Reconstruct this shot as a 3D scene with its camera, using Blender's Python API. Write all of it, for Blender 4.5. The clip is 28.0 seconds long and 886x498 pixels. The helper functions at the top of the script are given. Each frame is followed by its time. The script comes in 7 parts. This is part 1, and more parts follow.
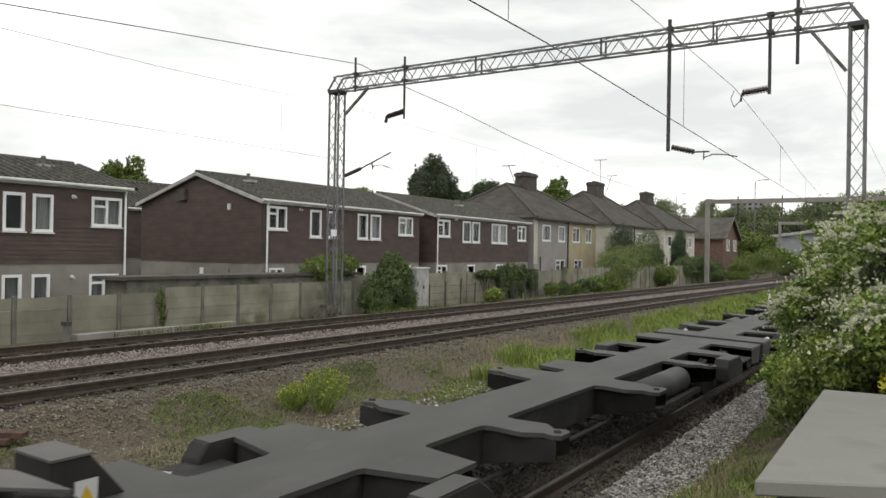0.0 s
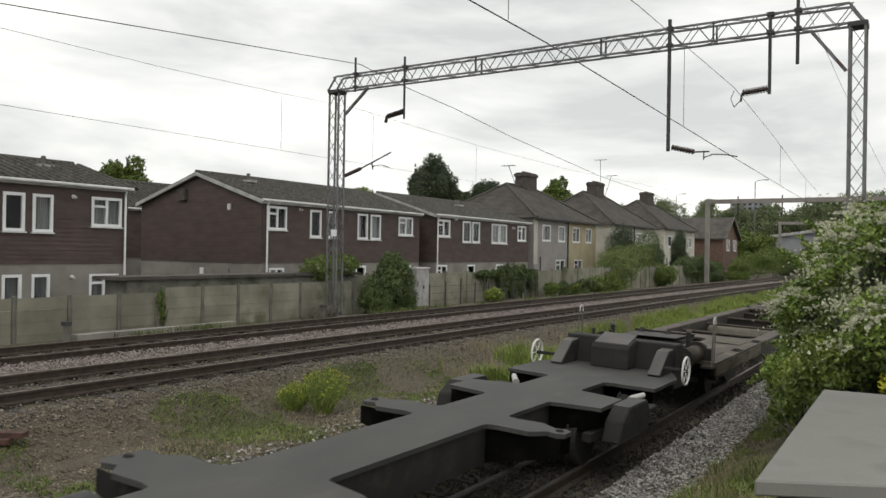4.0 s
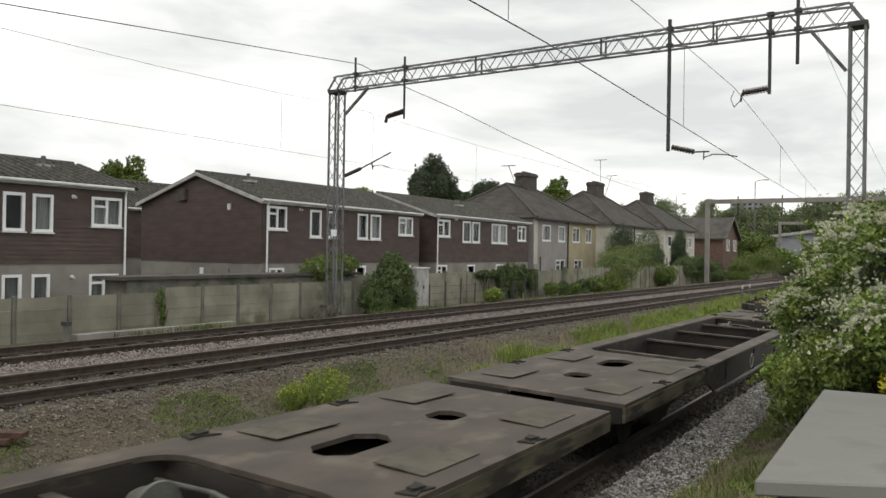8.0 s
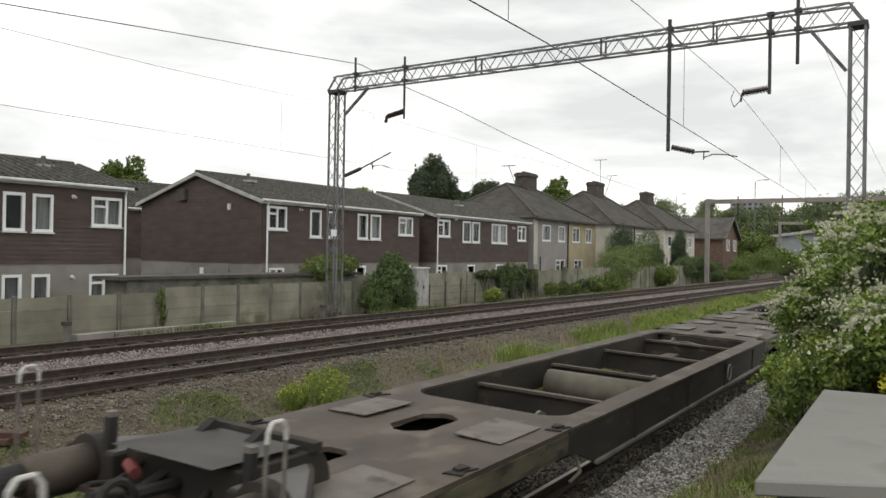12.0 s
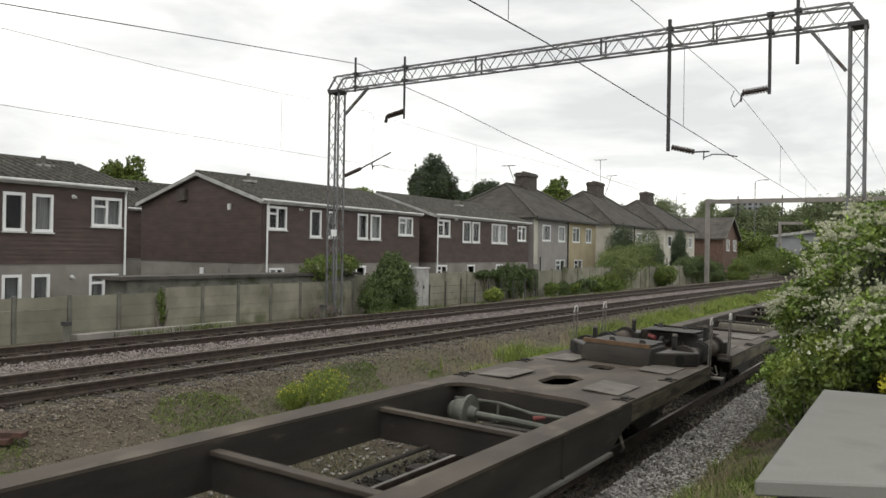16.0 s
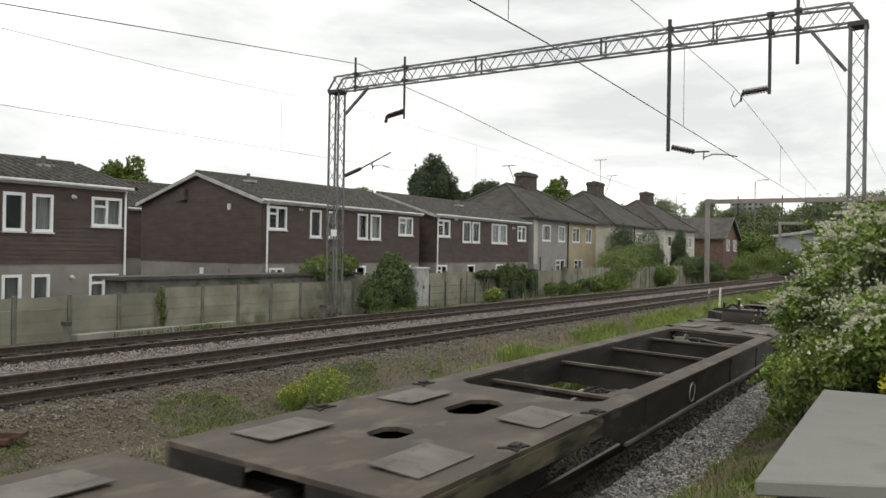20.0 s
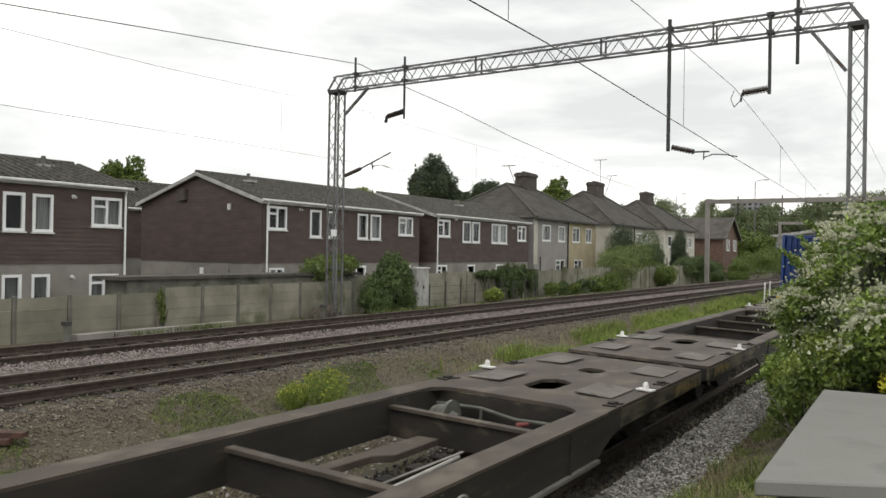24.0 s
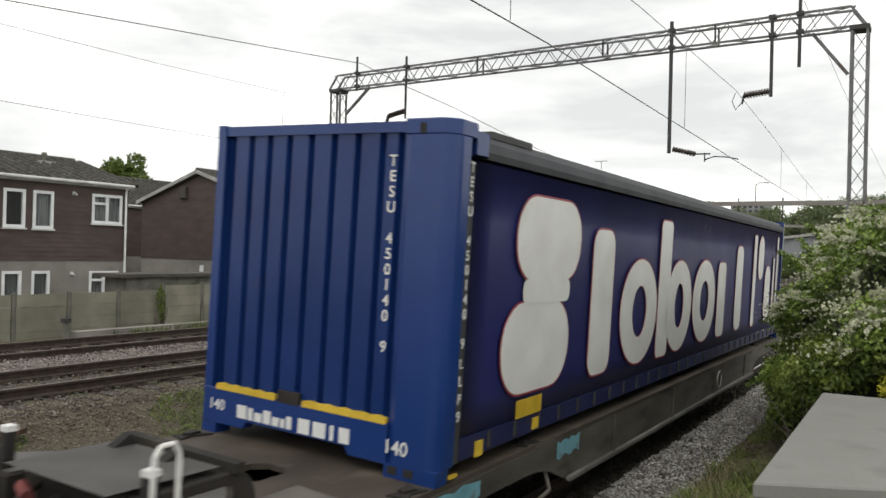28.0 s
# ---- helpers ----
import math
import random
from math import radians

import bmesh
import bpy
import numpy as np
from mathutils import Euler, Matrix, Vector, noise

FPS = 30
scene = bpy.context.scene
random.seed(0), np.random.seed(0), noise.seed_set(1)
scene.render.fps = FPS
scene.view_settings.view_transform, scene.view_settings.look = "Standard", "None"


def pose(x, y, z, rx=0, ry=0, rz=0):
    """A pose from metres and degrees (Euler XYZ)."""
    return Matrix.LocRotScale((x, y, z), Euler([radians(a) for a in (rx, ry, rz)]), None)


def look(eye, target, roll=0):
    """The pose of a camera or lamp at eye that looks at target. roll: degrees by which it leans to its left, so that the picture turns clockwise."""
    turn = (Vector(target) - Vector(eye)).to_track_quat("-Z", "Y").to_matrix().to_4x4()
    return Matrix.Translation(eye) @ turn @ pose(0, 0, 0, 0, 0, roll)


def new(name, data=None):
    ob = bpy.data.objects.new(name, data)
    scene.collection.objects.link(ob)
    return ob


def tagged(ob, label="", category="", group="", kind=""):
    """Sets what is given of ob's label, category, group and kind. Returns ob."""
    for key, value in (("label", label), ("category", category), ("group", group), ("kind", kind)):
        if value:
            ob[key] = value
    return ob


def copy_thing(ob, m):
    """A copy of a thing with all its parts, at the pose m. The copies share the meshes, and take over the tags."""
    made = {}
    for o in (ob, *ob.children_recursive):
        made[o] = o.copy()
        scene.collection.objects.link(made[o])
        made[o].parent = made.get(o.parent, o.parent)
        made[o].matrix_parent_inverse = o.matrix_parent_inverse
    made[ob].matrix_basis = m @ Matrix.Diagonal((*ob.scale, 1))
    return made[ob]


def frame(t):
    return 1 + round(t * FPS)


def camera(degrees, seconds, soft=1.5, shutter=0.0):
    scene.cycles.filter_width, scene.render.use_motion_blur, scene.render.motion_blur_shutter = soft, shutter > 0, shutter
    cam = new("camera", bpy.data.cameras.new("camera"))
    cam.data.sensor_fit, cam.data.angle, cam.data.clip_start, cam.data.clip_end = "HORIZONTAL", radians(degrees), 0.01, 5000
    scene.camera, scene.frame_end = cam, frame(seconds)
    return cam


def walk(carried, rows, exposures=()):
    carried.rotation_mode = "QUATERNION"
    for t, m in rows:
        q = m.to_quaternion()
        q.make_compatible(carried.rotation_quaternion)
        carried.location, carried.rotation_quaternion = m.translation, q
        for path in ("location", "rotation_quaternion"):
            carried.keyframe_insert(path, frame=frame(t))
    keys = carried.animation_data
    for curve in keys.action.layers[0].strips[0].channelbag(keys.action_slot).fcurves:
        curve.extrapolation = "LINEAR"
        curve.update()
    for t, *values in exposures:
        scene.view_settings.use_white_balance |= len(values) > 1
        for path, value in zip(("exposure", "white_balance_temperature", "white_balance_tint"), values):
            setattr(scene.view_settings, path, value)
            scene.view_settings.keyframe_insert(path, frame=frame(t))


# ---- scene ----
# ---------------------------------------------------------------- camera
EYE = Vector((4.503, 0.0, 2.642))


def aim(turn, tilt, roll):
    """A camera pose at EYE: degrees left of the track's line, degrees up, lean."""
    a, b = radians(turn), radians(tilt)
    way = Vector((-math.sin(a) * math.cos(b), math.cos(a) * math.cos(b), math.sin(b)))
    return look(EYE, EYE + way, roll)


cam = camera(58.67, 28.0, soft=1.5, shutter=0.15)
walk(cam, [(0.0, aim(32.256, 0.195, 0.939)), (26.6, aim(32.256, 0.195, 0.939)),
           (26.8, aim(32.262, 0.195, 1.424)), (28.0, aim(32.262, 0.195, 1.424))],
     exposures=[(0.0, 0.05), (1.0, 0.0), (1.5, -0.05), (2.0, -0.16), (3.0, -0.19), (3.6, -0.19), (5.4, -0.06), (8.0, -0.07), (10.0, -0.06), (12.0, 0.0), (14.5, -0.05), (16.0, -0.01), (18.0, 0.04), (19.0, 0.05), (21.0, -0.03), (24.0, 0.03), (25.0, 0.03), (28.0, 0.03)])

# ---------------------------------------------------------------- sky and sun
world = bpy.data.worlds.new("overcast_sky")
scene.world = world
world.use_nodes = True
wn, wl = world.node_tree.nodes, world.node_tree.links
wn.clear()
SUN_EL, SUN_ROT = radians(52), radians(200)
sky = wn.new("ShaderNodeTexSky")
sky.sky_type, sky.sun_disc = "NISHITA", False
sky.sun_elevation, sky.sun_rotation = SUN_EL, SUN_ROT
sky_gain = wn.new("ShaderNodeMix")
sky_gain.data_type, sky_gain.blend_type = "RGBA", "MULTIPLY"
sky_gain.inputs["Factor"].default_value = 1.0
wl.new(sky.outputs[0], sky_gain.inputs["A"])
sky_gain.inputs["B"].default_value = (0.1, 0.1, 0.1, 1)
coord = wn.new("ShaderNodeTexCoord")
stretch = wn.new("ShaderNodeMapping")
stretch.inputs["Scale"].default_value = (1.0, 1.0, 4.2)
stretch.inputs["Location"].default_value = (0.35, 0.1, 0.3)
wl.new(coord.outputs["Generated"], stretch.inputs["Vector"])
clouds = wn.new("ShaderNodeTexNoise")
clouds.inputs["Scale"].default_value, clouds.inputs["Detail"].default_value = 2.6, 7
clouds.inputs["Roughness"].default_value, clouds.inputs["Distortion"].default_value = 0.52, 0.25
wl.new(stretch.outputs[0], clouds.inputs["Vector"])
ramp = wn.new("ShaderNodeValToRGB")
ramp.color_ramp.elements[0].position, ramp.color_ramp.elements[0].color = 0.34, (0.83, 0.84, 0.83, 1)
ramp.color_ramp.elements[1].position, ramp.color_ramp.elements[1].color = 0.58, (1.35, 1.35, 1.28, 1)
wl.new(clouds.outputs["Fac"], ramp.inputs["Fac"])
cover = wn.new("ShaderNodeMix")
cover.data_type = "RGBA"
cover.inputs["Factor"].default_value = 0.94
wl.new(sky_gain.outputs["Result"], cover.inputs["A"])
wl.new(ramp.outputs["Color"], cover.inputs["B"])
back = wn.new("ShaderNodeBackground")
back.inputs["Strength"].default_value = 1.0
wl.new(cover.outputs["Result"], back.inputs["Color"])
wout = wn.new("ShaderNodeOutputWorld")
wl.new(back.outputs[0], wout.inputs["Surface"])

sun = new("sun", bpy.data.lights.new("sun", "SUN"))
sun.data.energy, sun.data.angle, sun.data.color = 0.6, radians(25), (1.0, 0.97, 0.92)
sun.rotation_euler = (radians(38), 0, radians(20))


# ---------------------------------------------------------------- materials
def material(name, rough=0.8, metal=0.0):
    m = bpy.data.materials.new(name)
    m.use_nodes = True
    b = m.node_tree.nodes["Principled BSDF"]
    b.inputs["Roughness"].default_value, b.inputs["Metallic"].default_value = rough, metal
    return m, m.node_tree.nodes, m.node_tree.links, b


def surface(name, c1, c2, scale=6.0, rough=0.8, metal=0.0, fine=60.0, bump=0.2, stretch=(1, 1, 1), spots=None,
            spot_scale=3.0, spot_at=0.62, jitter=0.0, dist=0.01, island=0.0, laid=False):
    """Two-scale mottled surface: broad tone c1 to c2, fine grain in the relief, optional stains with a shape of their own."""
    m, n, l, b = material(name, rough, metal)
    tc = n.new("ShaderNodeTexCoord")
    mp = n.new("ShaderNodeMapping")
    mp.inputs["Scale"].default_value = stretch
    l.new(n.new("ShaderNodeNewGeometry").outputs["Position"] if laid else tc.outputs["Object"], mp.inputs["Vector"])
    big, small = n.new("ShaderNodeTexNoise"), n.new("ShaderNodeTexNoise")
    big.inputs["Scale"].default_value, big.inputs["Detail"].default_value = scale, 6
    small.inputs["Scale"].default_value, small.inputs["Detail"].default_value = fine, 3
    for t in (big, small):
        l.new(mp.outputs[0], t.inputs["Vector"])
    r = n.new("ShaderNodeValToRGB")
    r.color_ramp.elements[0].position, r.color_ramp.elements[1].position = 0.3, 0.7
    r.color_ramp.elements[0].color, r.color_ramp.elements[1].color = (*c1, 1), (*c2, 1)
    add = n.new("ShaderNodeMath")
    add.operation = "MULTIPLY_ADD"
    l.new(small.outputs["Fac"], add.inputs[0])
    add.inputs[1].default_value = 0.35
    sub = n.new("ShaderNodeMath")
    sub.operation = "SUBTRACT"
    l.new(big.outputs["Fac"], sub.inputs[0])
    sub.inputs[1].default_value = 0.175
    l.new(sub.outputs[0], add.inputs[2])
    l.new(add.outputs[0], r.inputs["Fac"])
    colour = r.outputs["Color"]
    if spots:
        st = n.new("ShaderNodeTexNoise")
        st.inputs["Scale"].default_value, st.inputs["Detail"].default_value = spot_scale, 8
        l.new(mp.outputs[0], st.inputs["Vector"])
        sr = n.new("ShaderNodeValToRGB")
        sr.color_ramp.elements[0].position, sr.color_ramp.elements[1].position = spot_at - 0.06, spot_at + 0.06
        l.new(st.outputs["Fac"], sr.inputs["Fac"])
        mx = n.new("ShaderNodeMix")
        mx.data_type = "RGBA"
        l.new(sr.outputs["Color"], mx.inputs["Factor"])
        l.new(colour, mx.inputs["A"])
        mx.inputs["B"].default_value = (*spots, 1)
        colour = mx.outputs["Result"]
    if jitter or island:
        if island:
            src = n.new("ShaderNodeNewGeometry").outputs["Random Per Island"]
        else:
            src = n.new("ShaderNodeObjectInfo").outputs["Random"]
        hv = n.new("ShaderNodeHueSaturation")
        rng = n.new("ShaderNodeMapRange")
        amount = island or jitter
        rng.inputs["To Min"].default_value, rng.inputs["To Max"].default_value = 1 - amount, 1 + amount
        l.new(src, rng.inputs["Value"])
        l.new(rng.outputs["Result"], hv.inputs["Value"])
        l.new(colour, hv.inputs["Color"])
        colour = hv.outputs["Color"]
    l.new(colour, b.inputs["Base Color"])
    if bump:
        bp = n.new("ShaderNodeBump")
        bp.inputs["Strength"].default_value, bp.inputs["Distance"].default_value = bump, dist
        l.new(add.outputs[0], bp.inputs["Height"])
        l.new(bp.outputs[0], b.inputs["Normal"])
    return m


def glass(name, tint=(0.86, 0.88, 0.88)):
    m, n, l, b = material(name, 0.03)
    b.inputs["Base Color"].default_value = (*tint, 1)
    b.inputs["Transmission Weight"].default_value = 1.0
    b.inputs["IOR"].default_value = 1.22
    return m


M = {}
M["ground"] = None
M["ballast"] = surface("ballast_stone", (0.18, 0.172, 0.162), (0.44, 0.422, 0.40), 4, 0.9, island=0.45, bump=0.3)
M["ballast_clean"] = surface("fresh_granite_ballast", (0.17, 0.145, 0.137), (0.40, 0.345, 0.325), 4, 0.9, island=0.3, bump=0.3)
M["ballast_dirty"] = surface("weathered_ballast", (0.066, 0.054, 0.037), (0.135, 0.113, 0.082), 4, 0.95, island=0.35, bump=0.3)
M["litter"] = surface("dead_leaf_litter", (0.06, 0.042, 0.028), (0.17, 0.125, 0.085), 4, 0.95, island=0.5, bump=0.0)
M["gravel"] = surface("mixed_gravel", (0.06, 0.048, 0.034), (0.25, 0.21, 0.16), 6, 0.95, island=0.5, bump=0.3)
M["ragwort_leaf"] = surface("ragwort_leaf", (0.12, 0.175, 0.03), (0.26, 0.32, 0.06), 3, 0.6, island=0.4, bump=0.0)
M["ballast_mid"] = surface("dusty_ballast", (0.085, 0.074, 0.064), (0.215, 0.19, 0.165), 4, 0.95, island=0.45, bump=0.3)
# oily ballast whose colour also carries the shade under the train
M["ballast_shaded"] = surface("oily_shaded_ballast", (0.02, 0.0175, 0.015), (0.062, 0.055, 0.049), 2.5, 0.85, island=0.4, bump=0.3)
M["rail_side"] = surface("rusty_rail", (0.03, 0.021, 0.016), (0.066, 0.047, 0.036), 8, 0.85)
M["rail_top"] = surface("worn_rail_head", (0.30, 0.27, 0.25), (0.42, 0.39, 0.36), 3, 0.35, 0.9)
M["rail_dull"] = surface("dull_rail_head", (0.11, 0.085, 0.07), (0.19, 0.16, 0.14), 3, 0.5, 0.5)
M["rust_red"] = surface("red_rusted_iron", (0.045, 0.024, 0.018), (0.095, 0.048, 0.035), 8, 0.9)
M["sleeper"] = surface("oily_sleeper", (0.02, 0.016, 0.014), (0.06, 0.05, 0.043), 5, 0.9, jitter=0.35)
M["concrete"] = surface("lichened_concrete", (0.15, 0.143, 0.108), (0.27, 0.26, 0.205), 1.1, 0.92, spots=(0.11, 0.115, 0.065), spot_scale=0.9, jitter=0.10, laid=True)
M["concrete_dark"] = surface("mossy_concrete", (0.09, 0.09, 0.075), (0.19, 0.185, 0.16), 2.2, 0.92, spots=(0.06, 0.07, 0.04), spot_scale=1.6)
M["render"] = surface("grey_render", (0.19, 0.175, 0.16), (0.28, 0.26, 0.24), 1.2, 0.92, spots=(0.15, 0.14, 0.12), spot_scale=0.6)
M["cladding"] = surface("brown_board_cladding", (0.056, 0.038, 0.033), (0.088, 0.062, 0.054), 1.4, 0.75, stretch=(1, 1, 3))
M["tiles"] = surface("weathered_roof_tiles", (0.042, 0.040, 0.035), (0.10, 0.095, 0.083), 5.0, 0.95, spots=(0.15, 0.145, 0.11), spot_scale=7, spot_at=0.64)
M["verge"] = surface("weathered_grey_board", (0.27, 0.265, 0.255), (0.44, 0.435, 0.42), 3, 0.8, bump=0.05)
M["tiles_brown"] = surface("brown_plain_tiles", (0.05, 0.045, 0.04), (0.10, 0.09, 0.08), 1.2, 0.95)
M["white"] = surface("white_upvc", (0.70, 0.71, 0.72), (0.82, 0.83, 0.83), 3, 0.4, bump=0.05)
M["white_dirty"] = surface("dirty_white_board", (0.45, 0.45, 0.44), (0.66, 0.66, 0.65), 2, 0.6, bump=0.05)
M["glass"] = glass("window_glass")
M["curtain"] = surface("net_curtain", (0.30, 0.31, 0.31), (0.50, 0.51, 0.51), 1.2, 0.9, stretch=(6, 6, 0.3), bump=0.4)
M["steel"] = surface("weathered_galvanised_steel", (0.12, 0.12, 0.125), (0.21, 0.21, 0.215), 4, 0.6, 0.5, spots=(0.11, 0.085, 0.07))
M["steel_dark"] = surface("dark_painted_steel", (0.035, 0.035, 0.037), (0.065, 0.064, 0.063), 3, 0.65, 0.2)
M["insulator"] = surface("brown_porcelain", (0.03, 0.02, 0.017), (0.06, 0.04, 0.035), 5, 0.25)
M["wire"] = surface("copper_wire", (0.07, 0.07, 0.072), (0.12, 0.12, 0.12), 5, 0.5, 0.5)
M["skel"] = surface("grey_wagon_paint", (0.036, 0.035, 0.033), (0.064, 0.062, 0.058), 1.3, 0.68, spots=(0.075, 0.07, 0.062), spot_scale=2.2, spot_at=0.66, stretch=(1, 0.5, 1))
# black steel; also puts shade into the colour of undersides and deep sides
M["skel_side"] = surface("black_shaded_steel", (0.009, 0.0085, 0.008), (0.024, 0.022, 0.02), 2, 0.85, spots=(0.032, 0.028, 0.024))
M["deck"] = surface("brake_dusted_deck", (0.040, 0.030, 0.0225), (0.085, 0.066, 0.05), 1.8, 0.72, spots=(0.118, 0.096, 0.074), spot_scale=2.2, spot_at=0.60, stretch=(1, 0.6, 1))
# grimy, rust-spotted steel, its base darkened for shaded sides and wells
M["deck_side"] = surface("rusty_shaded_steel", (0.012, 0.010, 0.0085), (0.036, 0.030, 0.024), 1.5, 0.9, spots=(0.075, 0.06, 0.044), spot_at=0.68, stretch=(1, 0.5, 2))
M["skirt"] = surface("dusty_olive_skirt", (0.042, 0.036, 0.023), (0.135, 0.118, 0.075), 2.2, 0.85, spots=(0.026, 0.021, 0.016), spot_scale=3.2, spot_at=0.55, stretch=(1, 0.5, 2.5))
M["flange"] = surface("worn_flange", (0.05, 0.046, 0.04), (0.2, 0.19, 0.175), 3, 0.6, stretch=(1, 0.4, 1))
M["dusty_side"] = surface("dusty_sole_bar", (0.035, 0.031, 0.025), (0.105, 0.096, 0.078), 1.6, 0.88, spots=(0.03, 0.024, 0.018), spot_scale=2.2, spot_at=0.63, stretch=(1, 0.5, 2))
M["hole"] = surface("painted_hole_black", (0.004, 0.004, 0.004), (0.008, 0.008, 0.007), 4, 0.95)
M["pad_dull"] = surface("dull_pad", (0.06, 0.05, 0.036), (0.11, 0.095, 0.068), 2.5, 0.8, spots=(0.045, 0.036, 0.026), spot_scale=4, spot_at=0.64)
M["pad"] = surface("worn_pad", (0.095, 0.085, 0.072), (0.165, 0.148, 0.128), 2.5, 0.75, spots=(0.06, 0.05, 0.042), spot_scale=4, spot_at=0.64)
M["yellow"] = surface("yellow_paint", (0.50, 0.33, 0.02), (0.72, 0.50, 0.05), 4, 0.55)
M["yellow_dirty"] = surface("faded_yellow_paint", (0.13, 0.09, 0.03), (0.27, 0.185, 0.055), 4, 0.8, spots=(0.06, 0.05, 0.04), spot_scale=6, spot_at=0.55)
M["white_paint"] = surface("white_paint", (0.62, 0.61, 0.58), (0.80, 0.79, 0.77), 5, 0.55)
M["rail_leg"] = surface("grubby_rail_paint", (0.08, 0.07, 0.06), (0.18, 0.165, 0.15), 6, 0.7)
M["hoop_white"] = surface("chipped_white_paint", (0.42, 0.41, 0.39), (0.66, 0.65, 0.63), 6, 0.6)
M["hoop_grey"] = surface("dirty_white_paint", (0.22, 0.21, 0.19), (0.42, 0.41, 0.38), 6, 0.6)
M["tank"] = surface("dusty_reservoir", (0.085, 0.076, 0.058), (0.15, 0.135, 0.105), 3, 0.75)
M["rail_dark"] = surface("dark_curtain_rail", (0.02, 0.021, 0.03), (0.045, 0.047, 0.055), 2, 0.6, 0.2)
M["blue"] = surface("blue_container_paint", (0.007, 0.030, 0.145), (0.014, 0.046, 0.195), 1.0, 0.27, bump=0.04, spots=(0.02, 0.04, 0.13), spot_scale=2.2, spot_at=0.7)
M["blue"].node_tree.nodes["Principled BSDF"].inputs["Specular IOR Level"].default_value = 0.5
M["blue_dark"] = surface("dirty_dark_blue_paint", (0.008, 0.012, 0.06), (0.016, 0.022, 0.09), 2, 0.5, bump=0.05)
M["rail_grey"] = surface("dull_aluminium", (0.10, 0.105, 0.11), (0.17, 0.175, 0.18), 2, 0.55, 0.3)
M["curtain_side"] = surface("navy_curtain_sheet", (0.019, 0.022, 0.118), (0.031, 0.035, 0.168), 0.8, 0.42, bump=0.06)
M["gear"] = surface("grey_green_gear", (0.065, 0.07, 0.056), (0.14, 0.145, 0.12), 4, 0.6, spots=(0.08, 0.075, 0.06), spot_scale=5)
M["walkway"] = surface("chequer_top_plate", (0.075, 0.07, 0.066), (0.12, 0.113, 0.106), 2, 0.7, fine=140)
M["red"] = surface("faded_red_paint", (0.13, 0.03, 0.03), (0.22, 0.055, 0.05), 5, 0.7)
M["rust_bar"] = surface("rusty_orange_paint", (0.085, 0.052, 0.03), (0.16, 0.095, 0.05), 6, 0.85)
M["teal"] = surface("teal_spray_paint", (0.10, 0.26, 0.32), (0.18, 0.40, 0.48), 3, 0.6, spots=(0.12, 0.12, 0.11), spot_scale=6, spot_at=0.64)
M["letter"] = surface("white_vinyl", (0.66, 0.66, 0.64), (0.78, 0.78, 0.76), 2, 0.45, bump=0.03)
M["letter_edge"] = surface("dull_red_vinyl", (0.25, 0.03, 0.05), (0.32, 0.05, 0.07), 2, 0.5, bump=0.03)
M["kiosk"] = surface("grey_plastic_lid", (0.165, 0.163, 0.148), (0.21, 0.207, 0.19), 1.5, 0.75, spots=(0.158, 0.156, 0.142), spot_scale=3)
M["brick_red"] = surface("red_brick", (0.10, 0.060, 0.045), (0.155, 0.097, 0.075), 3, 0.9)
M["cream"] = surface("cream_render", (0.42, 0.40, 0.34), (0.56, 0.54, 0.47), 1, 0.9)
M["buff"] = surface("buff_render", (0.34, 0.29, 0.185), (0.44, 0.375, 0.245), 1, 0.9)
M["mauve"] = surface("grey_pebbledash", (0.245, 0.23, 0.22), (0.335, 0.315, 0.305), 1, 0.95)
M["chimney"] = surface("sooty_brick", (0.05, 0.042, 0.038), (0.095, 0.08, 0.07), 4, 0.9)
M["bark"] = surface("bark", (0.05, 0.04, 0.03), (0.11, 0.09, 0.07), 6, 0.95)
M["leaf"] = surface("hedge_leaf", (0.05, 0.085, 0.010), (0.155, 0.205, 0.032), 3.0, 0.55, island=0.5, bump=0.0)
M["leaf_light"] = surface("flowering_creeper_leaf", (0.10, 0.145, 0.018), (0.27, 0.32, 0.06), 2.2, 0.6, island=0.35, bump=0.0)
M["leaf_shrub"] = surface("shrub_leaf", (0.036, 0.062, 0.014), (0.10, 0.142, 0.036), 1.5, 0.5, island=0.45, bump=0.0)
# near-black filler colour that paints the shaded gaps of the hedge
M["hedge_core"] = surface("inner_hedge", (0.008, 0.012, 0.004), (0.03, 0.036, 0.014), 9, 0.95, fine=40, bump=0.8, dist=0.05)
M["leaf_hedge"] = surface("hedge_creeper_leaf", (0.075, 0.13, 0.016), (0.26, 0.345, 0.065), 3.5, 0.5, island=0.5, bump=0.0)
# older inner leaves, with the hedge's inner shade put into their colour
M["leaf_under"] = surface("shaded_creeper_leaf", (0.042, 0.072, 0.010), (0.125, 0.175, 0.028), 3.0, 0.5, island=0.5, bump=0.0)
M["leaf_ivy"] = surface("pale_ivy_leaf", (0.075, 0.11, 0.024), (0.19, 0.235, 0.065), 1.2, 0.55, island=0.45, bump=0.0)
M["leaf_dark"] = surface("conifer_leaf", (0.026, 0.042, 0.018), (0.062, 0.088, 0.036), 0.6, 0.7, island=0.5, bump=0.0)
M["bloom"] = surface("cream_blossom", (0.44, 0.455, 0.30), (0.68, 0.68, 0.53), 2, 0.7, island=0.25, bump=0.0)
M["bloom_yellow"] = surface("yellow_blossom", (0.46, 0.42, 0.03), (0.68, 0.64, 0.06), 2, 0.7, island=0.25, bump=0.0)
M["grass"] = surface("grass_blade", (0.06, 0.085, 0.02), (0.13, 0.16, 0.042), 0.6, 0.8, island=0.45, bump=0.0)
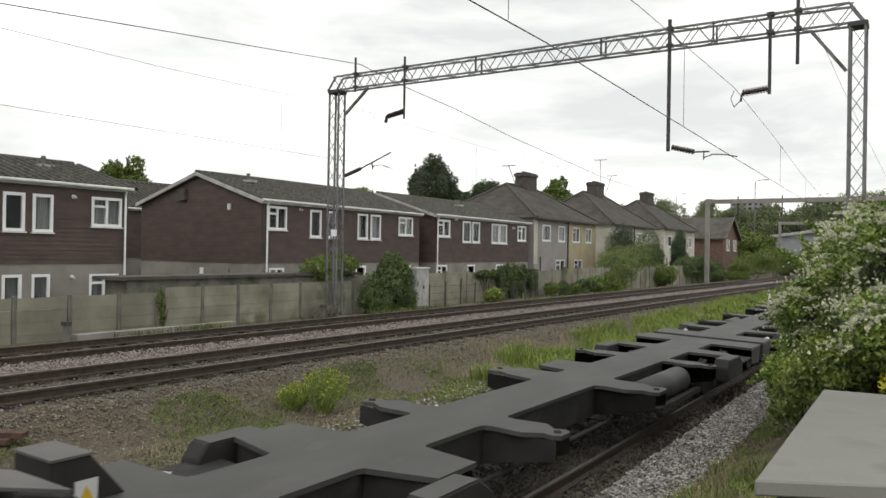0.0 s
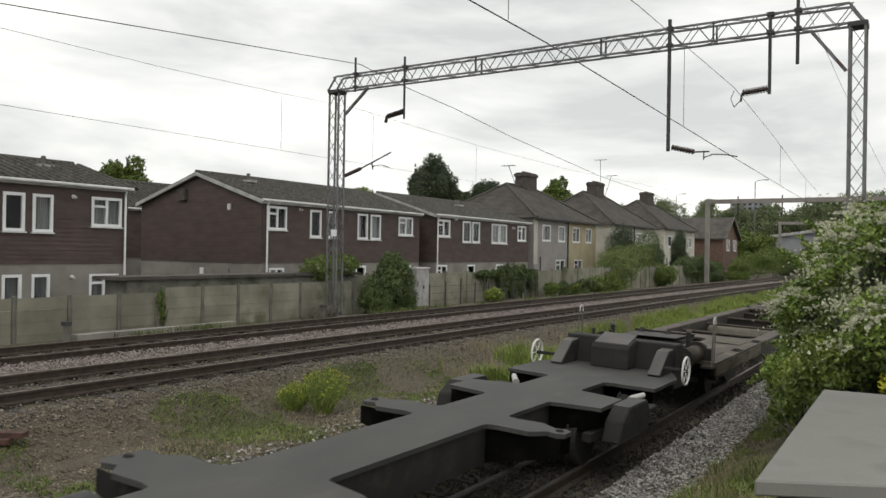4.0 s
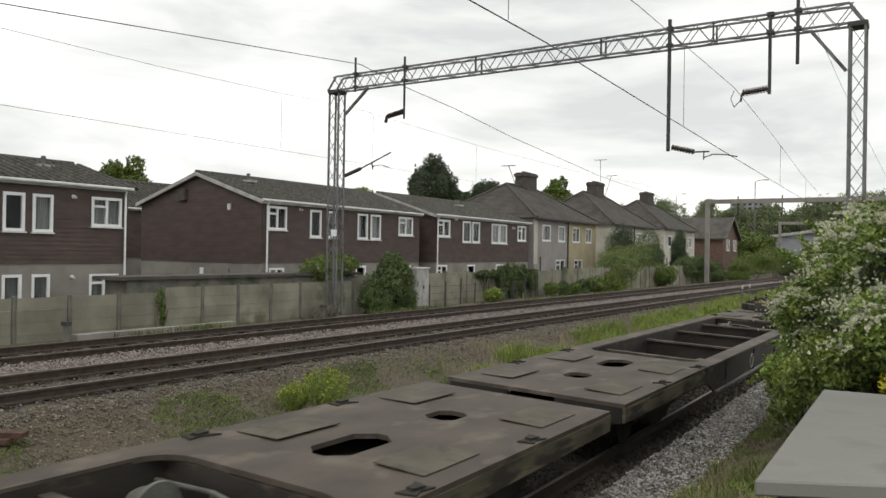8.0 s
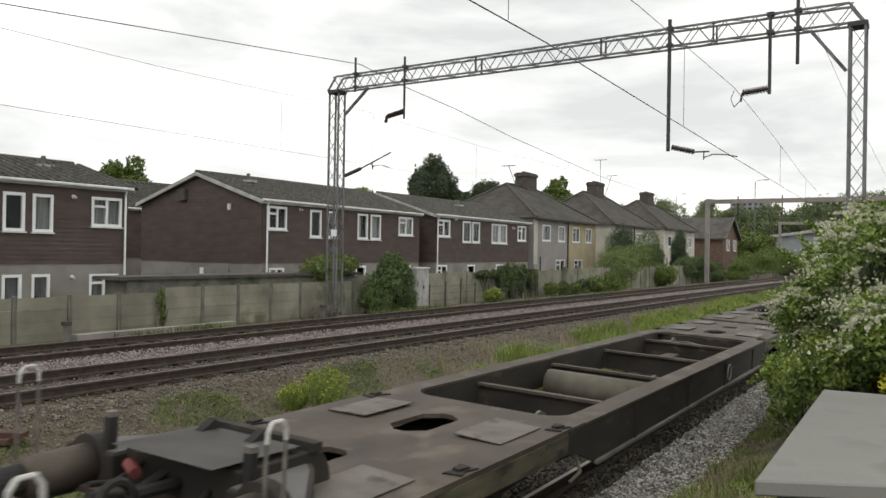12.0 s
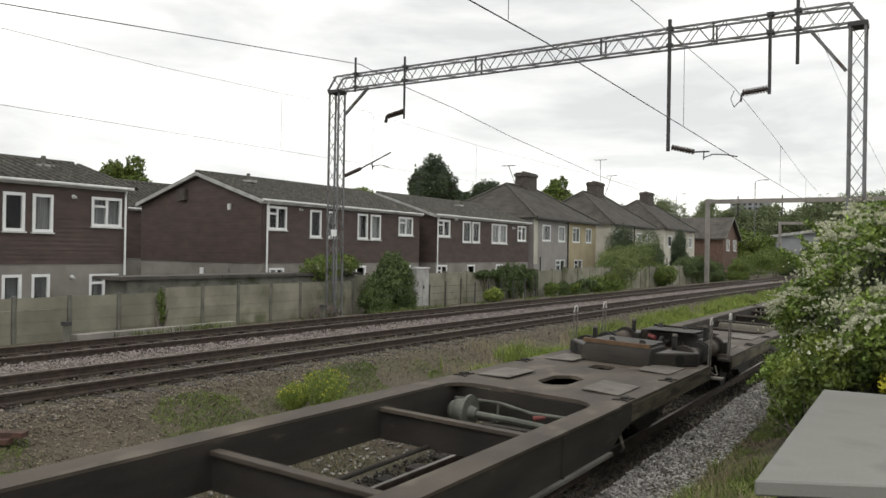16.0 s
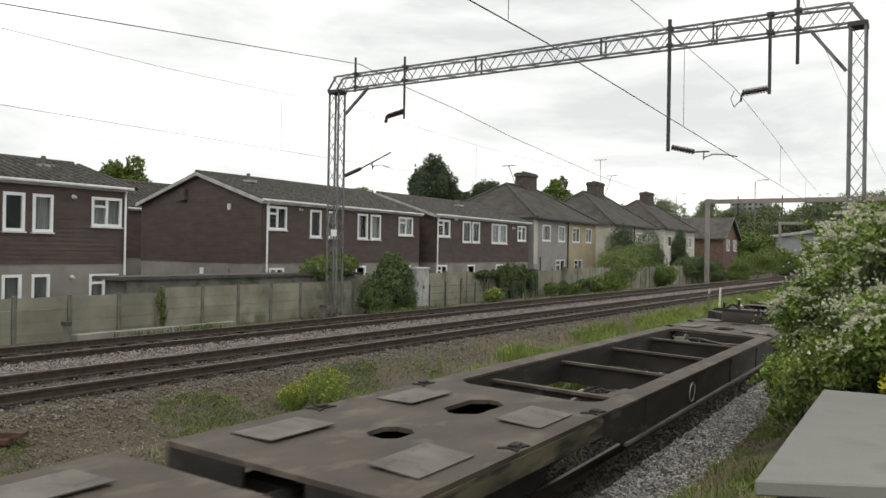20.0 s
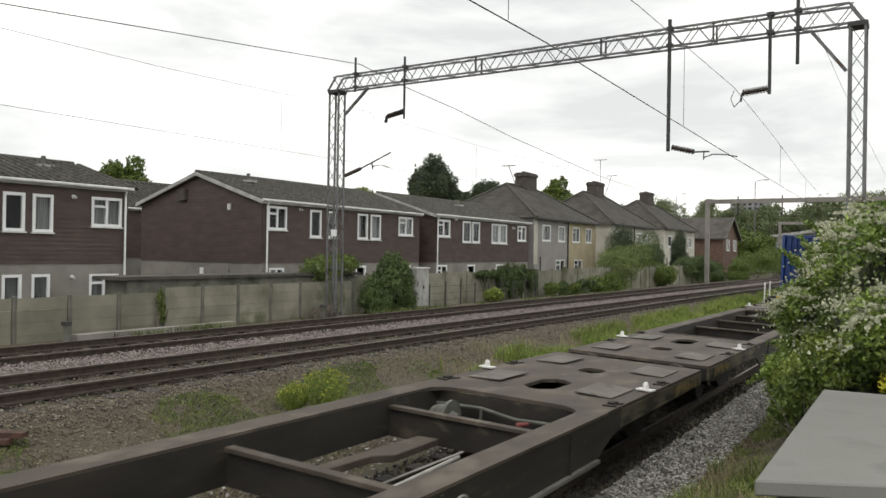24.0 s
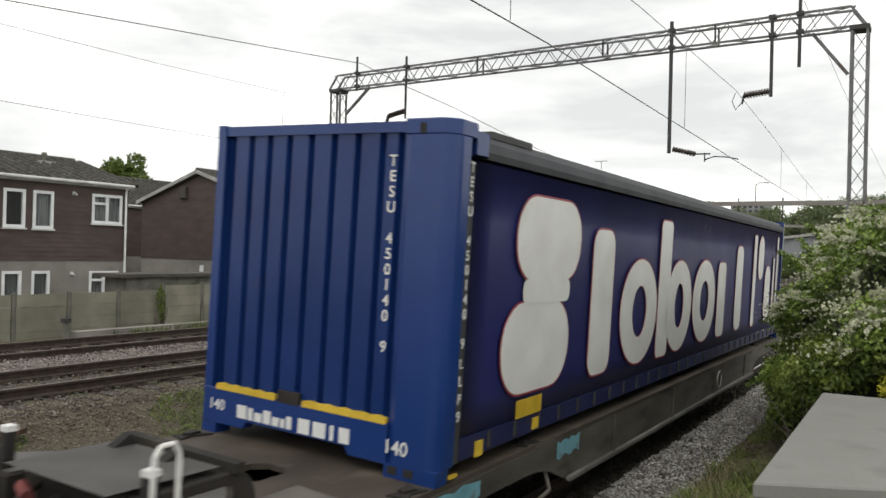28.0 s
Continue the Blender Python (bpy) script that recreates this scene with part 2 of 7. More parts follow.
M["grass_fresh"] = surface("fresh_grass_blade", (0.11, 0.155, 0.022), (0.225, 0.285, 0.055), 0.6, 0.8, island=0.4, bump=0.0)
M["grass_mid"] = surface("green_grass_blade", (0.075, 0.115, 0.018), (0.17, 0.22, 0.04), 0.9, 0.8, island=0.4, bump=0.0)
# leaves of the far woods, paled in colour to stand in for haze
M["leaf_far"] = surface("haze_paled_leaf", (0.105, 0.135, 0.06), (0.185, 0.22, 0.105), 0.3, 0.8, island=0.4, bump=0.0)
M["straw"] = surface("dry_grass_blade", (0.20, 0.17, 0.10), (0.33, 0.28, 0.17), 0.6, 0.85, island=0.35, bump=0.0)
M["twig"] = surface("dead_twig", (0.10, 0.085, 0.07), (0.22, 0.19, 0.16), 5, 0.9)
M["far"] = surface("far_woodland", (0.03, 0.052, 0.02), (0.09, 0.125, 0.05), 0.12, 0.9, bump=0.5, fine=1.2, dist=0.6)
M["grey_far"] = surface("grey_cladding", (0.20, 0.21, 0.225), (0.29, 0.30, 0.315), 0.4, 0.8)


# ---------------------------------------------------------------- mesh tools
def box(bm, x0, x1, y0, y1, z0, z1):
    v = [bm.verts.new((x, y, z)) for z in (z0, z1) for y in (y0, y1) for x in (x0, x1)]
    for f in ((0, 2, 3, 1), (4, 5, 7, 6), (0, 1, 5, 4), (2, 6, 7, 3), (0, 4, 6, 2), (1, 3, 7, 5)):
        bm.faces.new([v[i] for i in f])
    return v


def prism(bm, pts, a0, a1, axis="z"):
    """A polygon pushed along an axis. pts: (x, y) for z, (y, z) for x, (x, z) for y."""
    def at(p, a):
        return {"z": (p[0], p[1], a), "x": (a, p[0], p[1]), "y": (p[0], a, p[1])}[axis]
    lo, hi = [bm.verts.new(at(p, a0)) for p in pts], [bm.verts.new(at(p, a1)) for p in pts]
    k = len(pts)
    fs = [bm.faces.new(lo), bm.faces.new(hi)]
    for i in range(k):
        fs.append(bm.faces.new((lo[i], lo[(i + 1) % k], hi[(i + 1) % k], hi[i])))
    bmesh.ops.recalc_face_normals(bm, faces=fs)


def rod(bm, p0, p1, r, r2=None, sides=8):
    """A round or square bar from p0 to p1."""
    p0, p1 = Vector(p0), Vector(p1)
    d = (p1 - p0).normalized()
    u = d.orthogonal().normalized()
    if sides == 4:
        side = Vector((0, 0, 1)) if abs(d.z) < 0.9 else Vector((1, 0, 0))
        u = (side - d * side.dot(d)).normalized()
        u = (u + d.cross(u)).normalized()
    w = d.cross(u)
    r2 = r if r2 is None else r2
    a = [bm.verts.new(p0 + (u * math.cos(t) + w * math.sin(t)) * r) for t in [2 * math.pi * i / sides for i in range(sides)]]
    b = [bm.verts.new(p1 + (u * math.cos(t) + w * math.sin(t)) * r2) for t in [2 * math.pi * i / sides for i in range(sides)]]
    for i in range(sides):
        bm.faces.new((a[i], a[(i + 1) % sides], b[(i + 1) % sides], b[i]))
    bm.faces.new(a[::-1]), bm.faces.new(b)


def pipe(bm, pts, r, sides=8):
    for a, b in zip(pts, pts[1:]):
        rod(bm, a, b, r, sides=sides)


def ring(bm, centre, axis, r, thick, n=20, k=6):
    c, ax = Vector(centre), Vector(axis).normalized()
    u = ax.orthogonal().normalized()
    w = ax.cross(u)
    rows = []
    for i in range(n):
        t = 2 * math.pi * i / n
        d = u * math.cos(t) + w * math.sin(t)
        rows.append([bm.verts.new(c + d * (r + thick * math.cos(s)) + ax * thick * math.sin(s)) for s in [2 * math.pi * j / k for j in range(k)]])
    for i in range(n):
        for j in range(k):
            bm.faces.new((rows[i][j], rows[(i + 1) % n][j], rows[(i + 1) % n][(j + 1) % k], rows[i][(j + 1) % k]))


def slab_with_holes(bm, x0, x1, y0, y1, z0, z1, holes):
    """A plate with polygonal holes right through it."""
    outer = [(x0, y0), (x1, y0), (x1, y1), (x0, y1)]
    loops = [outer] + holes
    for z in (z0, z1):
        edges = []
        for lp in loops:
            vs = [bm.verts.new((x, y, z)) for x, y in lp]
            edges += [bm.edges.new((vs[i], vs[(i + 1) % len(vs)])) for i in range(len(vs))]
        bmesh.ops.triangle_fill(bm, edges=edges, use_beauty=True)
    for lp in loops:
        k = len(lp)
        for i in range(k):
            (ax, ay), (bx, by) = lp[i], lp[(i + 1) % k]
            bm.faces.new([bm.verts.new(p) for p in ((ax, ay, z0), (bx, by, z0), (bx, by, z1), (ax, ay, z1))])
    bmesh.ops.remove_doubles(bm, verts=bm.verts, dist=1e-5)
    bmesh.ops.recalc_face_normals(bm, faces=bm.faces)


def mesh_of(bm, name, mat, bevel=0.0, smooth=False):
    if bevel:
        bmesh.ops.bevel(bm, geom=[e for e in bm.edges if len(e.link_faces) == 2 and e.calc_face_angle(0) > 0.6], offset=bevel,
                        segments=1, affect="EDGES", clamp_overlap=True)
    me = bpy.data.meshes.new(name)
    bm.to_mesh(me)
    bm.free()
    me.materials.append(mat)
    if smooth:
        me.polygons.foreach_set("use_smooth", [True] * len(me.polygons))
    return me


def part(name, bm, mat, parent, label="", bevel=0.0, smooth=False):
    ob = new(name, mesh_of(bm, name, mat, bevel, smooth))
    ob.parent = parent
    return tagged(ob, label)


def part_of(name, me, parent, m=None, label=""):
    ob = new(name, me)
    ob.parent = parent
    if m is not None:
        ob.matrix_basis = m
    return tagged(ob, label)


def thing(name, label, category, m=None, group="", kind=""):
    ob = new(name)
    ob.empty_display_size = 0.2
    if m is not None:
        ob.matrix_basis = m
    return tagged(ob, label, category, group, kind)


def soup(name, verts, faces, mat, smooth=False):
    me = bpy.data.meshes.new(name)
    me.from_pydata(verts, [], faces)
    me.materials.append(mat)
    if smooth:
        me.polygons.foreach_set("use_smooth", [True] * len(me.polygons))
    return me


def one(name, build, mat, label, category, kind="", group="", bevel=0.0, smooth=False):
    """A thing that is a single mesh."""
    bm = bmesh.new()
    build(bm)
    return tagged(new(name, mesh_of(bm, name, mat, bevel, smooth)), label, category, group, kind)


# ---------------------------------------------------------------- lines of the two railways
LEAN = 2.18
RAIL_MAIN = 0.60
DECK = 0.885


def near_x(y):
    """The siding's centre line: it draws slowly towards the main line, then runs beside it."""
    c = max(0.0, min(y, 42.0))
    return -0.064 - 0.01272 * c + 0.0001454 * c * c - 0.0127 * min(0.0, y) + 0.0223 * max(0.0, y - 42.0)


def near_z(y):
    """The siding falls gently away from the platform end and levels out."""
    c = max(-12.0, min(y, 30.0))
    return -0.01083 * c + (0.0001783 * c * c if c > 0 else 0.0)


def main_x(y, off=0.0):
    """The near rail of the main line; off moves across."""
    return -6.438 + 0.0223 * y + off


def train_pose(y):
    """The pose of a vehicle whose middle is at y on the siding, at deck height, borne by bogies 6.5 m either way."""
    p, q = (Vector((near_x(v), v, DECK + near_z(v))) for v in (y - 6.5, y + 6.5))
    d = q - p
    return (Matrix.Translation((p + q) / 2) @ pose(0, 0, 0, 0, 0, -math.degrees(math.atan2(d.x, d.y)))
            @ pose(0, 0, 0, math.degrees(math.atan2(d.z, d.y)), 0, 0) @ pose(0, 0, 0, 0, LEAN, 0))


def smooth(a, b, x):
    t = max(0.0, min(1.0, (x - a) / (b - a)))
    return t * t * (3 - 2 * t)


def ground_z(x, y):
    """Height of the land: main line bank, the lower siding, and the rise under the hedge."""
    xm = x - 0.0223 * y
    left = 0.30 + 0.10 * smooth(-13.2, -12.2, xm)
    bank = left + (0.02 - left) * smooth(-5.7, -4.2, xm)
    xn = x - near_x(y)
    z = bank + (-0.20 + near_z(y) - bank) * smooth(-2.6, -1.6, xn)
    if y > 30:
        z += (0.36 - z) * smooth(40, 75, y) * smooth(-4.5, -1.0, xm + 3) * 0.6
    z += 0.35 * smooth(2.0, 3.6, xn) + 0.15 * smooth(3.6, 9, xn)
    if xm < -14:
        z += -0.15 * smooth(-14, -16, xm)
    return z


def top_z(x, y):
    """The land with its small unevenness."""
    return ground_z(x, max(-20, min(y, 200))) + (0.02 * noise.noise(Vector((x * 0.7, y * 0.7, 0))) if -60 < x < 40 else 0)


# ---------------------------------------------------------------- ground
def ground_material():
    m, n, l, b = material("trackside_ground", 0.95)
    tc = n.new("ShaderNodeTexCoord")
    nz = [n.new("ShaderNodeTexNoise") for _ in range(3)]
    for t, s, d in zip(nz, (0.45, 2.3, 26.0), (5, 6, 4)):
        t.inputs["Scale"].default_value, t.inputs["Detail"].default_value = s, d
        l.new(tc.outputs["Object"], t.inputs["Vector"])
    grit = n.new("ShaderNodeTexVoronoi")
    grit.inputs["Scale"].default_value = 38
    l.new(tc.outputs["Object"], grit.inputs["Vector"])
    earth = n.new("ShaderNodeValToRGB")
    earth.color_ramp.elements[0].position, earth.color_ramp.elements[1].position = 0.2, 0.8
    earth.color_ramp.elements[0].color, earth.color_ramp.elements[1].color = (0.046, 0.037, 0.025, 1), (0.118, 0.098, 0.07, 1)
    mixf = n.new("ShaderNodeMix")
    mixf.inputs["Factor"].default_value = 0.55
    l.new(nz[1].outputs["Fac"], mixf.inputs["A"])
    l.new(grit.outputs["Color"], mixf.inputs["B"])
    l.new(mixf.outputs["Result"], earth.inputs["Fac"])
    moss = n.new("ShaderNodeValToRGB")
    moss.color_ramp.elements[0].position, moss.color_ramp.elements[1].position = 0.47, 0.66
    l.new(nz[0].outputs["Fac"], moss.inputs["Fac"])
    green = n.new("ShaderNodeMix")
    green.data_type = "RGBA"
    scale = n.new("ShaderNodeMath")
    scale.operation = "MULTIPLY"
    l.new(moss.outputs["Color"], scale.inputs[0])
    l.new(nz[2].outputs["Fac"], scale.inputs[1])
    l.new(scale.outputs[0], green.inputs["Factor"])
    l.new(earth.outputs["Color"], green.inputs["A"])
    green.inputs["B"].default_value = (0.080, 0.085, 0.028, 1)
    l.new(green.outputs["Result"], b.inputs["Base Color"])
    bp = n.new("ShaderNodeBump")
    bp.inputs["Strength"].default_value, bp.inputs["Distance"].default_value = 0.45, 0.02
    l.new(grit.outputs["Distance"], bp.inputs["Height"])
    l.new(bp.outputs[0], b.inputs["Normal"])
    return m


M["ground"] = ground_material()


def build_ground():
    xs = [-2500, -900, -300, -120, -60, -40, -28] + [-22 + 0.4 * i for i in range(85)] + [14, 18, 26, 40, 80, 200, 600, 2500]
    ys = [-600, -150, -60, -30, -15] + [-8 + 0.8 * i for i in range(110)] + [82 + 6 * i for i in range(20)] + [240, 330, 500, 900, 2500]
    verts, faces = [], []
    for y in ys:
        for x in xs:
            verts.append((x, y, top_z(x, y)))
    w = len(xs)
    for j in range(len(ys) - 1):
        for i in range(w - 1):
            a = j * w + i
            faces.append((a, a + 1, a + w + 1, a + w))
    tagged(new("ground", soup("ground", verts, faces, M["ground"], True)), "gritty brown trackside earth with moss and weeds", "ground", kind="structure")


build_ground()

ROCK = [(1, 0, 0.1), (-1, 0.1, 0), (0.1, 1, 0), (0, -1, 0.1), (0.1, 0, 0.8), (0, 0.1, -0.8)]
ROCK_F = [(0, 2, 4), (2, 1, 4), (1, 3, 4), (3, 0, 4), (2, 0, 5), (1, 2, 5), (3, 1, 5), (0, 3, 5)]


def stones(name, places, size, mat, label):
    """Loose stones: places yields (x, y, z)."""
    rng = np.random.default_rng(len(name) * 7 + 3)
    p = np.array(places)
    k = len(p)
    base = np.array(ROCK)
    sc = size * rng.uniform(0.55, 1.25, (k, 1, 3))
    v = base[None] * sc + rng.normal(0, size * 0.18, (k, 6, 3))
    an = rng.uniform(0, 6.28, k)
    c, s = np.cos(an)[:, None], np.sin(an)[:, None]
    x, y = v[..., 0] * c - v[..., 1] * s, v[..., 0] * s + v[..., 1] * c
    v = np.stack([x, y, v[..., 2]], -1) + p[:, None, :]
    f = (np.array(ROCK_F)[None] + 6 * np.arange(k)[:, None, None]).reshape(-1, 3)
    tagged(new(name, soup(name, v.reshape(-1, 3).tolist(), f.tolist(), mat)), label, "ballast", kind="stuff")


def scatter(count, y0, y1, fx, z_up, seed, power=1.0):
    """Points in a strip: fx(y, u) gives x for u in 0..1."""
    rng = np.random.default_rng(seed)
    out = []
    for u, w in rng.uniform(0, 1, (count, 2)):
        y = y0 + (y1 - y0) * w ** power
        x = fx(y, u)
        out.append((x, y, top_z(x, y) + z_up * rng.uniform(0.2, 1)))
    return out


# main line: three strips of ballast, cleanest between the two tracks
stones("ballast_bed", scatter(32000, 4, 75, lambda y, u: main_x(y, -2.05 - 0.15 + 1.1 * (u - 0.5) * 1.6 - 0.3), 0.10, 1, 1.8), 0.021, M["ballast_clean"],
       "pale pinkish granite ballast heaped between two tracks")
stones("ballast_bed", scatter(22000, 4, 60, lambda y, u: main_x(y, 1.1 - u * 7.2), 0.03, 2, 1.6), 0.026, M["ballast_mid"], "oily dark ballast under the main line sleepers")
stones("ballast_bed", scatter(46000, 3.0, 40, lambda y, u: main_x(y, 0.3 + 4.4 * u), 0.01, 3, 2.0), 0.018, M["gravel"], "weathered brown stones beside the main line")
stones("ballast_bed", scatter(20000, 3.5, 34, lambda y, u: near_x(y) + 1.25 + (0.55 + 0.3 * smooth(5.0, 10.0, y)) * u ** 1.3, 0.08, 4, 1.5), 0.024, M["ballast"], "grey ballast along the siding's shoulder")
stones("ballast_bed", scatter(22000, 2.5, 34, lambda y, u: near_x(y) - 1.5 + 2.9 * u, 0.05, 5, 1.5), 0.027, M["ballast_shaded"], "dirty ballast between the siding's rails, darkened as shade under the wagons")
stones("ballast_bed", scatter(2500, 4, 30, lambda y, u: near_x(y) - 1.4 - 1.6 * u, 0.03, 6, 1.3), 0.03, M["ballast"], "scattered grey stones beside the siding")


def rail_profile():
    return [(-0.07, -0.155), (0.07, -0.155), (0.07, -0.14), (0.012, -0.12), (0.012, -0.04), (0.035, -0.032), (0.035, -0.006), (0.028, 0.0),
            (-0.028, 0.0), (-0.035, -0.006), (-0.035, -0.032), (-0.012, -0.04), (-0.012, -0.12), (-0.07, -0.14)]


def sweep(path, profile):
    """(verts, faces) of a profile carried along a path of (x, y, z)."""
    verts, faces, k = [], [], len(profile)
    for x, y, z in path:
        verts += [(x + a, y, z + b) for a, b in profile]
    for j in range(len(path) - 1):
        for i in range(k):
            a, b = j * k + i, j * k + (i + 1) % k
            faces.append((a, b, b + k, a + k))
    return verts, faces


def track(name, label, centre, zf, y0, y1, step, count, head, tilt=0.0):
    tr = thing(name, label, "railway track", kind="structure")
    ys = [y0 + i * 2.0 for i in range(int((y1 - y0) / 2) + 1)]
    for side in (-1, 1):
        path = [(centre(y) + side * 0.7525, y, zf(y) - side * 0.7525 * math.tan(radians(tilt))) for y in ys]
        v, f = sweep(path, rail_profile())
        part_of("rail", soup("rail", v, f, M["rail_side"], False), tr, label="rusty steel rail")
        top = [(x, y, z + 0.0035) for x, y, z in path]
        v, f = sweep(top, [(-0.027, -0.002), (0.027, -0.002), (0.027, 0), (-0.027, 0)])
        part_of("rail_head", soup("rail_head", v, f, head, False), tr, label="worn running surface of a rail")
    bm = bmesh.new()
    box(bm, -1.3, 1.3, -0.125, 0.125, -0.14, 0.0)
    me = mesh_of(bm, "sleeper", M["sleeper"], 0.015)
    bm = bmesh.new()
    for s in (-0.7525, 0.7525):
        box(bm, s - 0.17, s + 0.17, -0.1, 0.1, 0.0, 0.03)
        for o in (-0.12, 0.12):
            box(bm, s + o - 0.03, s + o + 0.03, -0.06, 0.06, 0.03, 0.06)
    ch = mesh_of(bm, "rail_chair", M["rail_side"])
    for i in range(count):
        y = y0 + 3 + i * step
        m = pose(centre(y), y, zf(y) - 0.185, 0, tilt, 0)
        sl = part_of("sleeper", me, tr, m)
        part_of("rail_chair", ch, sl)
    return tr


track("railway_track", "far main line track, rusty rails on dark sleepers", lambda y: main_x(y, -0.7525 - 3.438), lambda y: RAIL_MAIN, -12, 260, 0.68, 120, M["rail_dull"])
track("railway_track", "main line track beside pale ballast", lambda y: main_x(y, -0.7525), lambda y: RAIL_MAIN, -12, 260, 0.68, 120, M["rail_dull"])
track("railway_track", "siding track leaning slightly towards the hedge", near_x, near_z, -14, 260, 0.68, 90, M["rail_top"], LEAN)


# ---------------------------------------------------------------- concrete fence and lineside walls
def fence_x(y):
    return -13.9


def concrete_fence():
    f = thing("concrete_fence", "lichened grey concrete panel fence along the railway", "fence")
    bm = bmesh.new()
    box(bm, -0.02, 0.02, 0.0, 1.27, 0.0, 0.292)
    panel = mesh_of(bm, "fence_panel", M["concrete"], 0.008)
    bm = bmesh.new()
    prism(bm, [(-0.05, -0.05), (0.035, -0.05), (0.035, 0.05), (-0.05, 0.05)], 0, 1.30)
    post = mesh_of(bm, "fence_post", M["concrete_dark"], 0.015)
    y = 1.9
    rng = random.Random(4)
    while y < 23.0:
        tall = 0.0 if y < 13.4 else 0.13
        part_of("fence_post", post, f, pose(fence_x(y), y, 0.12 + tall, rng.uniform(-0.3, 0.3), rng.uniform(-0.4, 0.4), 0))
        if y < 21.6:
            for k in range(-1, 4):
                part_of("fence_panel", panel, f, pose(fence_x(y) + rng.uniform(-0.006, 0.006), y + 0.06, 0.18 + tall + k * 0.3, 0, 0, rng.uniform(-0.12, 0.12)))
        y += 1.40
    return f


concrete_fence()


def flat_roofed_sheds():
    s = thing("garden_sheds", "low concrete outbuildings with dark flat felt roof edge", "shed")
    bm = bmesh.new()
    box(bm, -16.1, -15.1, 14.2, 24.5, 0.1, 1.68)
    part("wall", bm, M["concrete_dark"], s, "stained concrete wall")
    for a, b in ((13.9, 17.6), (17.65, 21.0), (21.05, 24.8)):
        bm = bmesh.new()
        box(bm, -16.25, -14.97, a, b, 1.68, 1.78)
        part("roof", bm, M["tiles_brown"], s, "dark felt roof slab", 0.02)
    return s


flat_roofed_sheds()


def garden_wall(y0, y1, x, top, label):
    w = thing("garden_wall", label, "wall")
    bm = bmesh.new()
    box(bm, -0.06, 0.06, 0.0, 1.75, 0.0, top)
    me = mesh_of(bm, "wall_panel", M["concrete"], 0.01)
    bm = bmesh.new()
    box(bm, -0.09, 0.09, -0.09, 0.09, 0.0, top + 0.08)
    po = mesh_of(bm, "wall_post", M["concrete"], 0.015)
    y = y0
    while y < y1:
        part_of("wall_panel", me, w, pose(x + 0.0223 * (y - y0), y + 0.07, 0.1))
        part_of("wall_post", po, w, pose(x + 0.0223 * (y - y0), y, 0.1))
        y += 1.9
    return w


garden_wall(23.6, 44.0, -15.2, 1.55, "grey concrete panel garden wall behind the bushes")
garden_wall(44.0, 70.0, -14.6, 1.65, "weathered grey panel wall below the pebbledashed houses")


def post_fence():
    f = thing("wire_fence", "thin rusty posts of a lineside fence", "fence")
    for i in range(9):
        bm = bmesh.new()
        y = 27.9 + i * 1.25
        rod(bm, (-13.75 + 0.02 * i, y, 0.2), (-13.75 + 0.02 * i, y + 0.03, 1.25 + 0.1 * (i % 3)), 0.03, sides=6)
        part("post", bm, M["steel_dark"], f)
    for z in (0.55, 0.85, 1.15):
        bm = bmesh.new()
        rod(bm, (-13.75, 27.9, z), (-13.55, 37.9, z), 0.008, sides=5)
        part("strand", bm, M["steel_dark"], f)


post_fence()


def trough():
    t = thing("cable_trough", "pale concrete cable trough lying by the fence", "cable trough")
    for i in range(5):
        bm = bmesh.new()
        y = 11.2 + i * 1.0
        box(bm, -13.05, -12.75, y, y + 0.97, 0.33, 0.52)
        part("trough_section", bm, M["concrete"] if i > 2 else M["render"], t, "", 0.012)
    return t


trough()


def marker(x, y, h, label):
    m = thing("marker_post", label, "post")
    bm = bmesh.new()
    box(bm, x - 0.06, x + 0.06, y - 0.05, y + 0.05, 0.25, 0.25 + h)
    part("post", bm, M["concrete_dark"], m, "", 0.015)
    bm = bmesh.new()
    box(bm, x - 0.09, x + 0.09, y - 0.08, y + 0.08, 0.25 + h, 0.25 + h + 0.1)
    part("cap", bm, M["steel_dark"], m, "", 0.01)


marker(-12.9, 11.0, 0.5, "short grey lineside marker post with dark cap")
marker(-12.95, 20.2, 0.45, "short grey lineside marker post near the mast")


# ---------------------------------------------------------------- houses
BARE = (13.09, 23.95, 26.56, 39.34, 46.37)
DRAWN = (13.12, 14.02, 14.05)


